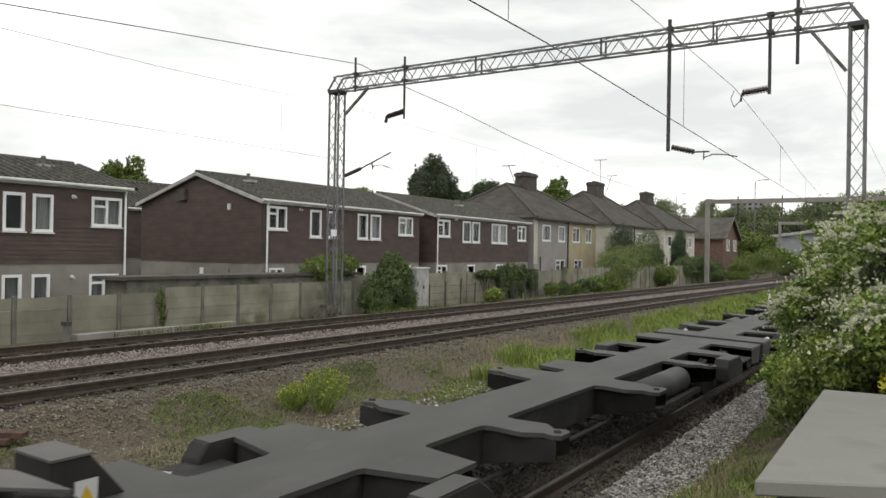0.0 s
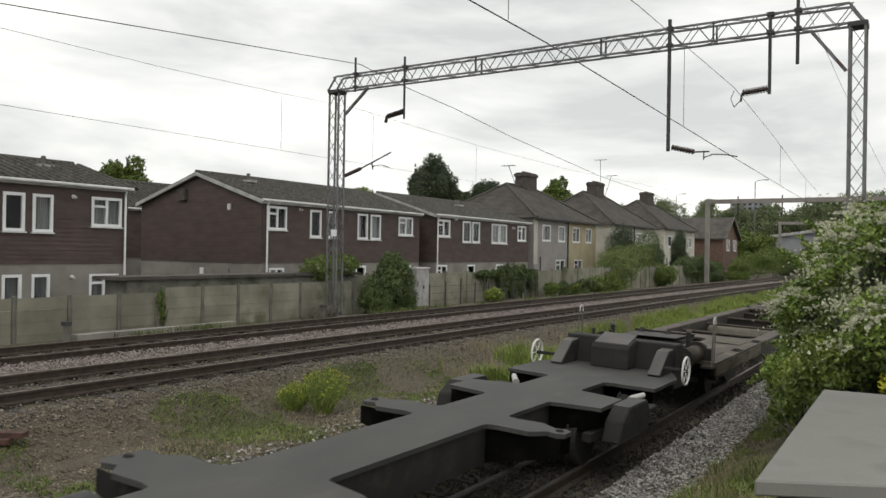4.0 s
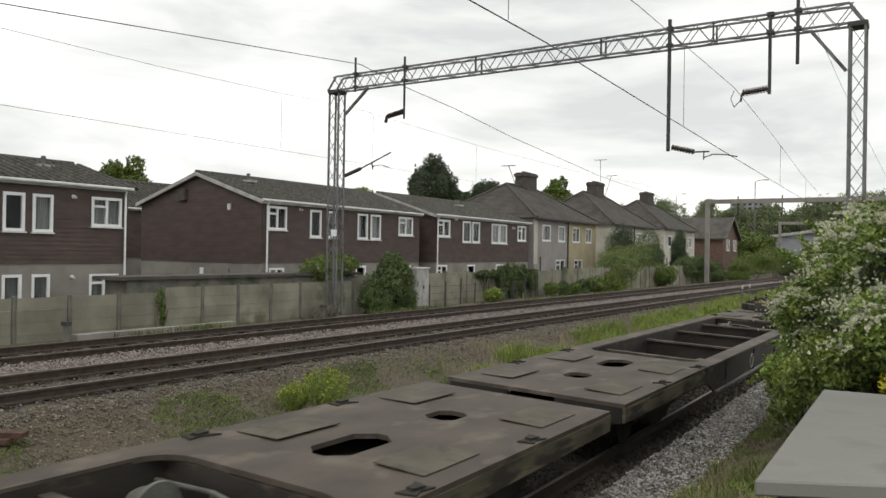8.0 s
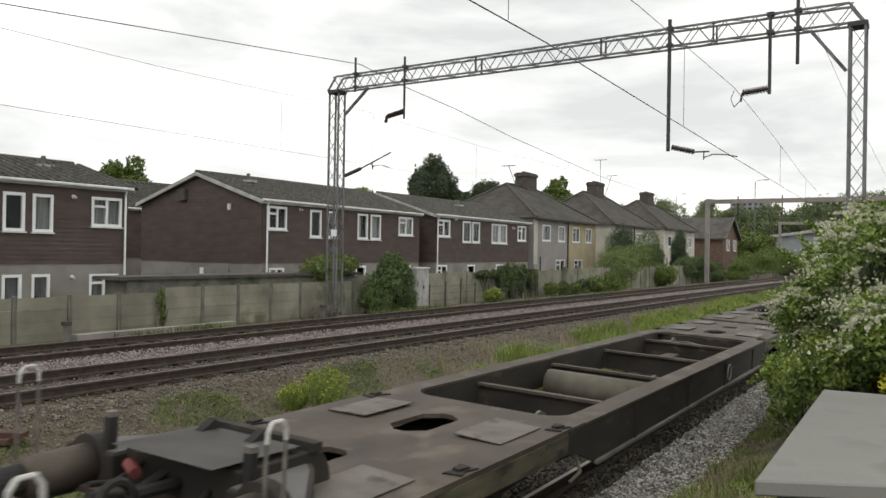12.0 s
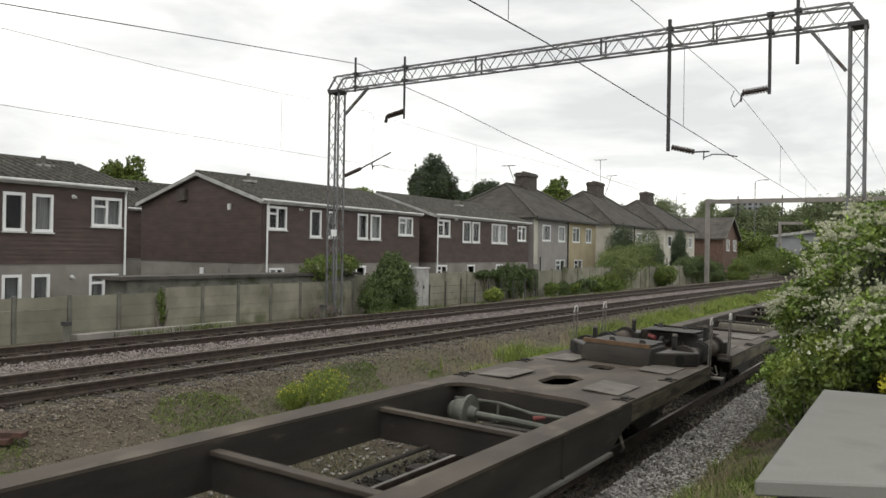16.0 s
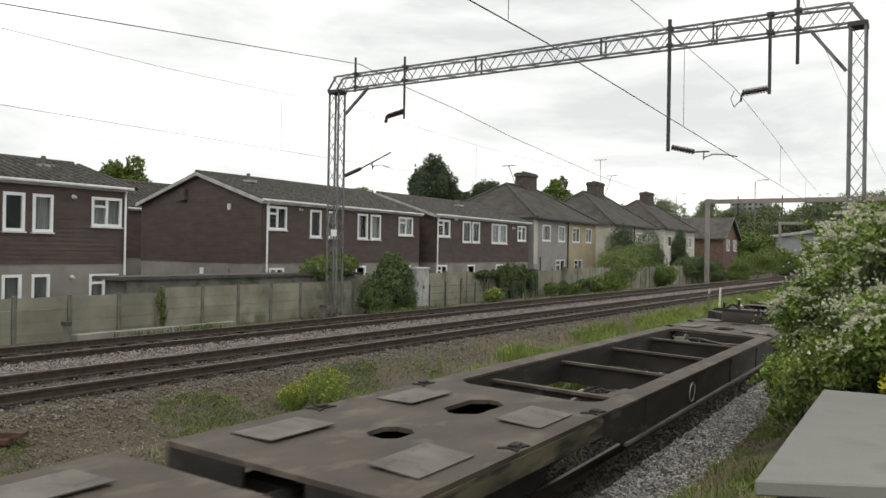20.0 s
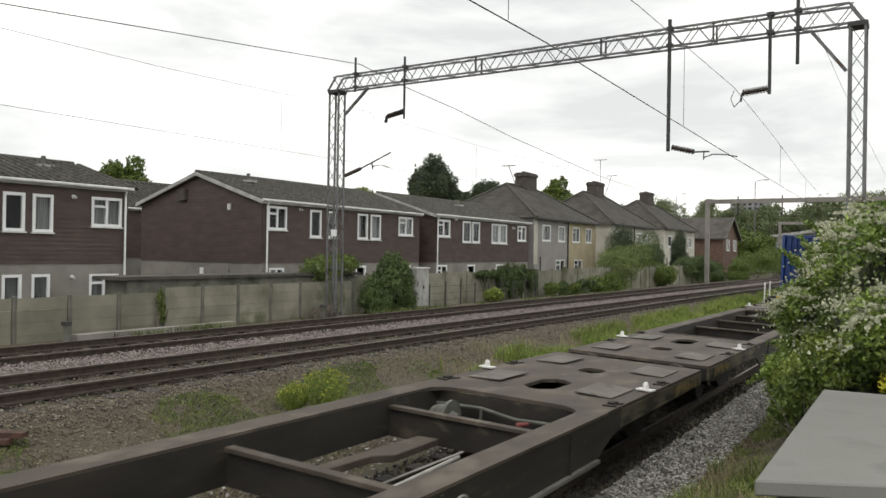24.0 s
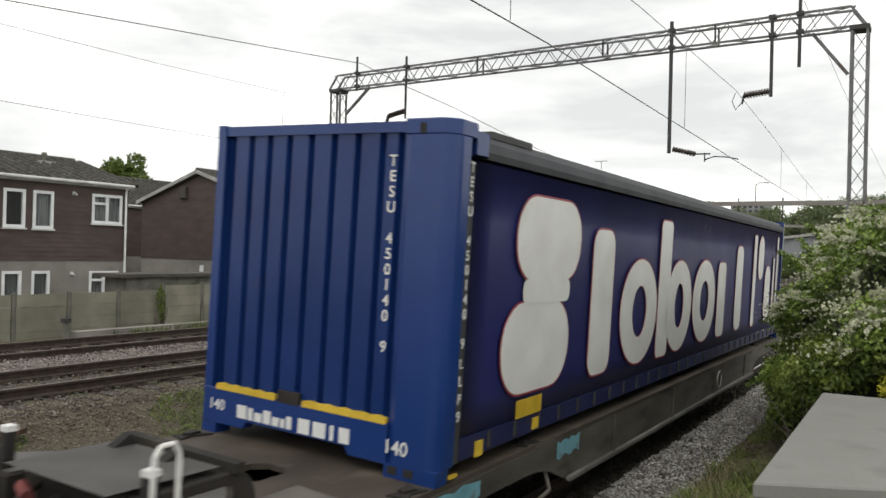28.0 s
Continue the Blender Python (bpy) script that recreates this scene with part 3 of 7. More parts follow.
def window(parent, x, y0, y1, z0, z1, bars=(), top=None, seed=0):
    """A white-framed window in a wall that faces the railway; bars: mullions as shares of the width; top: height share of a fanlight bar."""
    w = thing_part("window", parent)
    t = 0.095
    bm = bmesh.new()
    box(bm, x - 0.06, x + 0.03, y0, y0 + t, z0, z1)
    box(bm, x - 0.06, x + 0.03, y1 - t, y1, z0, z1)
    box(bm, x - 0.06, x + 0.03, y0 + t, y1 - t, z0, z0 + t)
    box(bm, x - 0.06, x + 0.03, y0 + t, y1 - t, z1 - t, z1)
    for b in bars:
        ym = y0 + (y1 - y0) * b
        box(bm, x - 0.05, x + 0.025, ym - 0.045, ym + 0.045, z0 + t, z1 - t)
    if top:
        zm = z0 + (z1 - z0) * top
        yb = y0 + (y1 - y0) * (bars[0] if bars else 1) - (0.045 if bars else t)
        box(bm, x - 0.045, x + 0.027, y0 + t, yb, zm - 0.04, zm + 0.04)
    sub("frame", bm, M["white"], w, "white plastic window frame", 0.006)
    bm = bmesh.new()
    box(bm, x - 0.03, x - 0.02, y0 + t, y1 - t, z0 + t, z1 - t)
    sub("pane", bm, M["glass"], w, "dark reflecting glass").visible_shadow = False
    bm = bmesh.new()
    box(bm, x - 0.02, x + 0.08, y0 - 0.04, y1 + 0.04, z0 - 0.05, z0)
    sub("sill", bm, M["white_dirty"], w, "", 0.006)
    rng = random.Random(seed)
    drawn = round(y0, 2) in DRAWN
    if drawn or rng.random() < 0.75 and round(y0, 2) not in BARE:
        bm = bmesh.new()
        k = 14
        a, b = y0 + t, y1 - t
        if not drawn and rng.random() < 0.35:
            b = a + (b - a) * 0.45
        rows = []
        for i in range(k + 1):
            y = a + (b - a) * i / k
            rows.append((bm.verts.new((x - 0.09 - 0.02 * (i % 2), y, z0 + 0.02)), bm.verts.new((x - 0.09 - 0.02 * (i % 2), y, z1 - 0.02))))
        for i in range(k):
            bm.faces.new((rows[i][0], rows[i + 1][0], rows[i + 1][1], rows[i][1]))
        bmesh.ops.solidify(bm, geom=bm.faces[:], thickness=0.004)
        sub("curtain", bm, M["curtain"], w, "pale net curtain")
    return w


def thing_part(name, parent):
    ob = new(name)
    ob.empty_display_size = 0.1
    ob.parent = parent
    return ob


def sub(name, bm, mat, parent, label="", bevel=0.0):
    return part(name, bm, mat, parent, label, bevel)


def split_rows(y0, y1, za, zb, holes):
    """The stretches of [y0, y1] that no opening takes at the height band za..zb."""
    spans = [(y0, y1)]
    for a, b, c, d in holes:
        if c < (za + zb) / 2 < d:
            spans = [s for p, q in spans for s in ((p, min(q, a)), (max(p, b), q)) if s[1] - s[0] > 0.01]
    return spans


def boarded_house(x, y0, y1, upper, lower, label, seed, zr=5.86, depth=7.9):
    """A two-storey flat block: rendered below, brown boards above, shallow tiled gable roof; the front faces +x."""
    h = thing("house", label, "house")
    zc, ze, zg = 2.05, 4.70, 0.0
    xb, xr = x - depth, x - depth / 2
    holes_u = [w[:4] for w in upper]
    holes_l = [w[:4] for w in lower]
    # rendered ground storey with openings
    bm = bmesh.new()
    cuts = sorted({zg, zc} | {z for w in holes_l for z in w[2:4]})
    for za, zb in zip(cuts, cuts[1:]):
        for p, q in split_rows(y0, y1, za, zb, holes_l):
            box(bm, x - 0.25, x - 0.02, p, q, za, zb)
    part("front_wall", bm, M["render"], h, "grey rendered ground storey")
    for yy in (y0, y1 - 0.25):
        bm = bmesh.new()
        box(bm, xb, x - 0.25, yy + 0.02, yy + 0.23, zg, zc)
        part("side_wall", bm, M["render"], h, "grey rendered side wall")
    bm = bmesh.new()
    box(bm, xb, xb + 0.2, y0 + 0.25, y1 - 0.25, zg, ze)
    part("back_wall", bm, M["render"], h)
    # dark wall added behind the windows so that the rooms look unlit
    bm = bmesh.new()
    box(bm, x - 1.2, x - 1.1, y0 + 0.3, y1 - 0.3, zg, ze - 0.1)
    part("partition", bm, M["steel_dark"], h, "dark inner wall added so that the rooms look unlit")
    # lapped boards on the front
    bm = bmesh.new()
    n = 18
    step = (ze - zc) / n
    for i in range(n):
        za, zb = zc + i * step, zc + (i + 1) * step
        for p, q in split_rows(y0, y1, za, zb, holes_u):
            prism(bm, [(x - 0.04, za - 0.006), (x + 0.006, za - 0.006), (x - 0.006, zb), (x - 0.04, zb)], p, q, "y")
    part("board_cladding", bm, M["cladding"], h, "dark brown lapped boards")
    # boards on the gables
    for yy, s in ((y0, -1), (y1, 1)):
        bm = bmesh.new()
        zz = zc
        while zz < zr - 0.15:
            za, zb = zz, min(zz + step, zr)
            half = depth / 2 if zb <= ze else depth / 2 * (zr - (za + zb) / 2) / (zr - ze)
            a, b = sorted((yy + s * 0.012, yy - s * 0.04))
            box(bm, xr - half + 0.02, xr + half - 0.05, a + (0.01 if s > 0 else 0), b, za - 0.006, zb - 0.012)
            prism(bm, [(yy - s * 0.03, za - 0.012), (yy + s * 0.018, za - 0.012), (yy + s * 0.0, zb)], xr - half + 0.02, xr + half - 0.05, "x")
            zz += step
        part("gable_cladding", bm, M["cladding"], h, "dark brown boarded gable")
    # roof slopes, tiled in courses with rolls
    for s in (1, -1):
        verts, faces = [], []
        xe = xr + s * (depth / 2 + 0.14)
        ln = math.hypot(xe - xr, zr - ze + 0.1)
        rows = 13
        ys = []
        for i in range(int((y1 - y0 + 0.30) / 0.33) + 1):
            ys += [(y0 - 0.22 + 0.33 * i + 0.33 * p, q) for p, q in ((0, 0.0), (0.55, 0.0), (0.58, 0.09), (0.74, 0.12), (0.92, 0.09), (0.95, 0.0))]
        k = len(ys)
        cols = k - 1
        for r in range(rows):
            for e, up in ((0, 0.0), (1, 0.022)):
                t = (r + e) / rows
                for y, roll in ys:
                    verts.append((xr + (xe - xr) * t, y, zr + 0.06 - (zr - ze + 0.16) * t + up + roll + 0.01 * noise.noise(Vector((y * 0.6, r * 0.7, seed)))))
        for r in range(rows * 2 - 1):
            for c in range(cols):
                a = r * k + c
                faces.append((a, a + 1, a + k + 1, a + k) if s < 0 else (a, a + k, a + k + 1, a + 1))
        part_of("roof_tiles", soup("roof_tiles", verts, faces, M["tiles"]), h, label="weathered grey interlocking roof tiles")
        bm = bmesh.new()
        prism(bm, [(xr, zr + 0.02), (xe, ze - 0.13), (xe - s * 0.25, ze - 0.13), (xr, zr - 0.08)], y0 - 0.15, y1 + 0.03, "y")
        part("roof_deck", bm, M["tiles_brown"], h)
        for yy in (y0 - 0.24, y1 + 0.04):
            bm = bmesh.new()
            prism(bm, [(xr, zr + 0.12), (xe, ze - 0.03), (xe, ze - 0.19), (xr, zr - 0.04)], yy, yy + 0.05, "y")
            part("verge_board", bm, M["verge"], h, "weathered pale verge board")
    bm = bmesh.new()
    rod(bm, (xr, y0 - 0.2, zr + 0.12), (xr, y1 + 0.06, zr + 0.12), 0.1, sides=10)
    part("ridge", bm, M["tiles"], h, "rounded ridge tiles")
    xe = x + 0.14
    bm = bmesh.new()
    box(bm, xe - 0.03, xe, y0 - 0.2, y1 + 0.06, ze - 0.16, ze - 0.02)
    part("fascia", bm, M["white_dirty"], h, "white fascia board")
    bm = bmesh.new()
    rod(bm, (xe + 0.05, y0 - 0.24, ze - 0.04), (xe + 0.05, y1 + 0.08, ze - 0.07), 0.06, sides=10)
    part("gutter", bm, M["white_dirty"], h, "white plastic gutter")
    bm = bmesh.new()
    box(bm, x, xe, y0 - 0.15, y1 + 0.03, ze - 0.17, ze - 0.15)
    part("soffit", bm, M["white_dirty"], h)
    for i, (a, b, c, d, bars, top) in enumerate(upper):
        window(h, x - 0.0, a, b, c, d, bars, top, seed * 31 + i)
    for i, (a, b, c, d, bars, top) in enumerate(lower):
        window(h, x - 0.05, a, b, c, d, bars, top, seed * 57 + i)
    return h


def downpipe(h, x, y, z0, z1, mat, label):
    bm = bmesh.new()
    pipe(bm, [(x + 0.18, y, z1), (x + 0.09, y, z1 - 0.2), (x + 0.09, y, z0)], 0.038)
    part("downpipe", bm, mat, h, label)


def fitting(h, x, y, z, r, mat, label):
    bm = bmesh.new()
    rod(bm, (x, y, z), (x + 0.16, y, z - 0.03), r, r * 0.7, 10)
    rod(bm, (x - 0.02, y, z), (x + 0.02, y, z), r * 1.4, sides=10)
    part("wall_light", bm, mat, h, label)


tall = ((), None)
case = ((0.5,), 0.68)
h0 = boarded_house(-19.6, 1.5, 17.45, [(13.09, 13.78, 3.06, 4.26, *tall), (14.02, 14.70, 3.05, 4.26, *tall), (16.05, 17.2, 3.30, 4.30, *case), (9.5, 10.6, 3.30, 4.30, *case),
                                       (7.3, 8.0, 3.06, 4.26, *tall)],
                   [(13.12, 13.74, 0.62, 1.72, *tall), (14.05, 14.66, 0.62, 1.72, *tall), (16.03, 17.15, 0.75, 1.70, *case)],
                   "brown-boarded two-storey block with white windows and grey tiled roof", 1, 5.56, 6.7)
downpipe(h0, -19.6, 17.3, 0.2, 4.62, M["white"], "white plastic downpipe")
fitting(h0, -19.6, 15.4, 4.25, 0.05, M["white_dirty"], "small pale wall light")
fitting(h0, -19.62, 15.4, 1.62, 0.05, M["white_dirty"], "small pale wall light")
h1 = boarded_house(-19.3, 23.7, 35.3, [(23.95, 25.07, 3.45, 4.45, *case), (26.56, 27.31, 3.18, 4.42, *tall), (27.72, 28.4, 3.18, 4.42, *tall), (29.95, 30.74, 3.18, 4.42, *tall),
                                       (30.97, 31.8, 3.18, 4.42, *tall), (33.35, 34.65, 3.45, 4.42, *case)],
                   [(24.1, 25.0, 0.9, 1.84, *case), (26.5, 27.27, 0.9, 1.90, *tall), (29.9, 30.7, 0.9, 1.9, *tall), (33.4, 34.6, 0.9, 1.9, *case)],
                   "long brown-boarded block with a wide gable beside the mast", 2)
downpipe(h1, -19.3, 23.85, 0.2, 4.62, M["white"], "white plastic downpipe")
fitting(h1, -19.3, 25.9, 4.4, 0.05, M["white_dirty"], "small pale wall light")
h2 = boarded_house(-19.0, 36.5, 48.0, [(36.62, 37.94, 3.47, 4.43, *case), (39.34, 40.3, 3.2, 4.45, *tall), (40.45, 41.35, 3.2, 4.45, *tall), (42.83, 43.8, 3.2, 4.43, *tall),
                                       (43.86, 44.85, 3.2, 4.43, *tall), (46.37, 47.58, 3.42, 4.42, *case)],
                   [(36.62, 37.75, 0.95, 1.9, *case), (40.0, 40.9, 0.95, 1.9, *tall), (43.5, 44.4, 0.95, 1.9, *tall)],
                   "farther brown-boarded block with paired white windows", 3)
downpipe(h2, -19.0, 36.55, 0.2, 4.62, M["white"], "white plastic downpipe")
fitting(h2, -19.0, 38.5, 4.5, 0.06, M["white_dirty"], "small pale wall light")
fitting(h2, -19.0, 45.7, 4.25, 0.06, M["white_dirty"], "small pale wall light")


def wall_box(h, x, y, z, w, d, t, mat, label):
    """A small box fixed to the gable that faces the camera."""
    bm = bmesh.new()
    box(bm, x - w / 2, x + w / 2, y - d, y - 0.01, z - t / 2, z + t / 2)
    part("wall_box", bm, M[mat], h, label, 0.01)


def roof_cowl(h, x, y, z):
    bm = bmesh.new()
    box(bm, x - 0.3, x + 0.3, y - 0.25, y + 0.25, z - 0.05, z + 0.05)
    part("flashing", bm, M["verge"], h, "pale lead flashing", 0.02)
    bm = bmesh.new()
    rod(bm, (x, y, z), (x, y, z + 0.28), 0.07, sides=10)
    rod(bm, (x, y, z + 0.28), (x, y, z + 0.36), 0.1, 0.07, sides=10)
    part("vent_cowl", bm, M["concrete_dark"], h, "grey roof vent cowl")


# the dark box near the gable's top is a vent
wall_box(h1, -24.25, 23.68, 5.0, 0.5, 0.16, 0.5, "chimney", "dark brown gable vent box")
wall_box(h1, -21.25, 23.68, 4.42, 0.16, 0.1, 0.26, "white_dirty", "small pale alarm box")
wall_box(h1, -22.95, 23.7, 1.62, 0.24, 0.06, 0.32, "white", "small white ventilator")
wall_box(h1, -21.35, 23.7, 1.68, 0.14, 0.06, 0.24, "render", "small grey vent cowl")
roof_cowl(h0, -22.2, 15.9, 5.42)
roof_cowl(h1, -22.2, 25.6, 5.7)
roof_cowl(h2, -21.6, 43.0, 5.6)
boarded_house(-31.5, 14.0, 33.0, [(15, 16, 3.3, 4.3, *case), (20, 21, 3.3, 4.3, *case)], [], "brown-boarded block standing behind the others", 4, 6.3)


def hipped_house(x, y0, y1, depth, ze, zr, chim_y, colours, wins, label, seed, split=0.5):
    """An older semi-detached pair with a hipped roof and one broad stack."""
    h = thing("semi_detached_house", label, "house")
    ym = y0 + (y1 - y0) * split
    for (a, b), mat in zip(((y0, ym), (ym, y1)), colours):
        holes = [w[:4] for w in wins if a <= w[0] < b]
        bm = bmesh.new()
        cuts = sorted({0.0, ze} | {z for w in holes for z in w[2:4]})
        for za, zb in zip(cuts, cuts[1:]):
            for p, q in split_rows(a, b, za, zb, holes):
                box(bm, x - 0.25, x, p, q, za, zb)
        part("front_wall", bm, M[mat], h, "rendered front wall")
        bm = bmesh.new()
        yy = a if a == y0 else b - 0.25
        box(bm, x - depth, x - 0.25, yy, yy + 0.25, 0, ze)
        part("side_wall", bm, M[mat], h)
    # added dark backing, which gives the windows an unlit room
    bm = bmesh.new()
    box(bm, x - 1.4, x - 1.3, y0 + 0.3, y1 - 0.3, 0, ze - 0.1)
    part("partition", bm, M["steel_dark"], h, "dark inner wall added so that the rooms look unlit")
    o, xr = 0.35, x - depth / 2
    half = (y1 - y0) / 2 - depth / 2 * 0.85
    yc = (y0 + y1) / 2
    ra, rb = Vector((xr, yc - half, zr)), Vector((xr, yc + half, zr))
    e = [Vector((x + o, y0 - o, ze - 0.1)), Vector((x + o, y1 + o, ze - 0.1)), Vector((x - depth - o, y1 + o, ze - 0.1)), Vector((x - depth - o, y0 - o, ze - 0.1))]
    for quad in ((e[0], e[1], rb, ra), (e[1], e[2], rb, rb), (e[2], e[3], ra, rb), (e[3], e[0], ra, ra)):
        verts, faces = [], []
        rows = 26
        nrm = (quad[1] - quad[0]).cross(quad[3] - quad[0]).normalized()
        for r in range(rows):
            for t, up in ((r / rows, 0.022), ((r + 1) / rows, 0.0)):
                k = len(verts)
                verts += [tuple(quad[0].lerp(quad[3], t) + nrm * up), tuple(quad[1].lerp(quad[2], t) + nrm * up)]
                if k:
                    faces.append((k - 2, k - 1, k + 1, k))
        part_of("roof_slope", soup("roof_slope", verts, faces, M["tiles_brown"]), h, label="plain brown tiled roof slope")
    for a, b in ((e[0], ra), (e[1], rb), (e[3], ra), (ra, rb)):
        bm = bmesh.new()
        rod(bm, a + Vector((0, 0, 0.06)), b + Vector((0, 0, 0.04)), 0.09, sides=8)
        part("hip_ridge", bm, M["tiles"], h, "mortared hip tiles")
    bm = bmesh.new()
    box(bm, x + o - 0.02, x + o + 0.08, y0 - o, y1 + o, ze - 0.2, ze - 0.06)
    part("gutter", bm, M["steel_dark"], h)
    stack = thing_part("chimney", h)
    bm = bmesh.new()
    box(bm, xr - 0.5, xr + 0.5, chim_y - 0.9, chim_y + 0.9, zr - 0.9, zr + 1.1)
    box(bm, xr - 0.58, xr + 0.58, chim_y - 0.98, chim_y + 0.98, zr + 0.8, zr + 1.0)
    sub("chimney_shaft", bm, M["chimney"], stack, "sooty brick chimney stack", 0.02)
    for i in range(4):
        bm = bmesh.new()
        rod(bm, (xr, chim_y - 0.54 + 0.36 * i, zr + 1.1), (xr, chim_y - 0.54 + 0.36 * i, zr + 1.22), 0.12, 0.1, 10)
        sub("chimney_pot", bm, M["chimney"], stack)
    for i, (a, b, c, d, bars, top) in enumerate(wins):
        window(h, x - 0.03, a, b, c, d, bars, top, seed * 13 + i)
    for yy in (ym, y0 + 0.9):
        bm = bmesh.new()
        pipe(bm, [(x + 0.06, yy, 0.2), (x + 0.06, yy, ze - 0.1 if yy == ym else 2.4)], 0.05)
        part("downpipe", bm, M["steel_dark"], h, "black downpipe")
    if colours[0] == "mauve":
        bm = bmesh.new()
        box(bm, x + 0.003, x + 0.03, y0 - 0.1, y0 + 0.5, 1.9, ze - 0.1)
        part("pilaster", bm, M["cream"], h, "cream painted corner strip")
    return h


def semi_wins(y0, s):
    up = [(y0 + a * s, y0 + b * s, 3.5, 4.65, *t) for a, b, t in ((1.3, 2.7, tall), (4.0, 5.2, tall), (6.6, 8.0, case), (9.2, 10.4, case))]
    return up + [(y0 + a * s, y0 + b * s, 1.0, 2.2, *t) for a, b, t in ((3.6, 5.3, case), (7.0, 8.6, case))]


hipped_house(-18.9, 48.7, 60.0, 8.0, 5.15, 7.75, 55.4, ("mauve", "buff"), semi_wins(48.7, 1.0), "pebbledashed and buff semi-detached pair with hipped roof", 5)
hipped_house(-18.9, 63.5, 75.0, 8.0, 5.3, 8.25, 70.0, ("cream", "cream"), semi_wins(63.5, 1.0), "cream semi-detached pair behind garden shrubs", 6)
hipped_house(-18.9, 78.5, 90.0, 8.0, 5.45, 8.4, 85.2, ("cream", "cream"), semi_wins(78.5, 1.0), "white rendered semi-detached pair with hipped roof", 7)


def brick_house():
    h = thing("brick_house", "red brick house with grey roof and pale bargeboards", "house")
    xa, xg, y0, y1, ze, zr = -30.0, -17.6, 98.0, 106.0, 5.0, 7.5
    ym = (y0 + y1) / 2
    bm = bmesh.new()
    box(bm, xa, xg, y0, y1, 0, ze)
    prism(bm, [(y0, ze), (y1, ze), (ym, zr - 0.15)], xg - 0.3, xg, "x")
    part("wall", bm, M["brick_red"], h, "red brick outer wall")
    for s in (-1, 1):
        bm = bmesh.new()
        prism(bm, [(ym, zr), (ym + s * (y1 - y0) / 2 + s * 0.4, ze - 0.2), (ym + s * (y1 - y0) / 2 + s * 0.4, ze - 0.35), (ym, zr - 0.15)], xa, xg + 0.4, "x")
        part("roof_slope", bm, M["tiles_brown"], h, "grey-brown tiled roof slope")
        bm = bmesh.new()
        prism(bm, [(ym, zr + 0.05), (ym + s * (y1 - y0) / 2 + s * 0.4, ze - 0.18), (ym + s * (y1 - y0) / 2 + s * 0.4, ze - 0.4), (ym, zr - 0.2)], xg + 0.4, xg + 0.46, "x")
        part("bargeboard", bm, M["concrete_dark"], h, "weathered bargeboard")
    for a in (99.6, 103.4):
        window(h, xg + 0.06, a, a + 1.5, 3.3, 4.7, (0.5,), None, int(a))


brick_house()


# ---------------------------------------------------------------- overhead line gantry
# the overhead line is set out at 1.08 of its size and shrunk about the camera's eye: its view stays the same, and its
# mast stands clear of the fence
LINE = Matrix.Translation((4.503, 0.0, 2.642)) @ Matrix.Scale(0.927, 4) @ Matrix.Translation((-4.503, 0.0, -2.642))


def lattice_leg(parent, name, x, y, z0, z1, wx, wy):
    corners = [(x + sx * wx / 2, y + sy * wy / 2) for sx, sy in ((-1, -1), (1, -1), (1, 1), (-1, 1))]
    for cx, cy in corners:
        bm = bmesh.new()
        box(bm, cx - 0.03, cx + 0.03, cy - 0.03, cy + 0.03, z0, z1)
        part("mast_angle", bm, M["steel"], parent)
    n = 15
    d = (z1 - z0) / n
    for k in range(4):
        a, b = corners[k], corners[(k + 1) % 4]
        for i in range(n):
            bm = bmesh.new()
            p, q = (a, b) if i % 2 else (b, a)
            rod(bm, (*p, z0 + i * d), (*q, z0 + (i + 1) * d), 0.013, sides=4)
            part("mast_lacing", bm, M["steel"], parent)


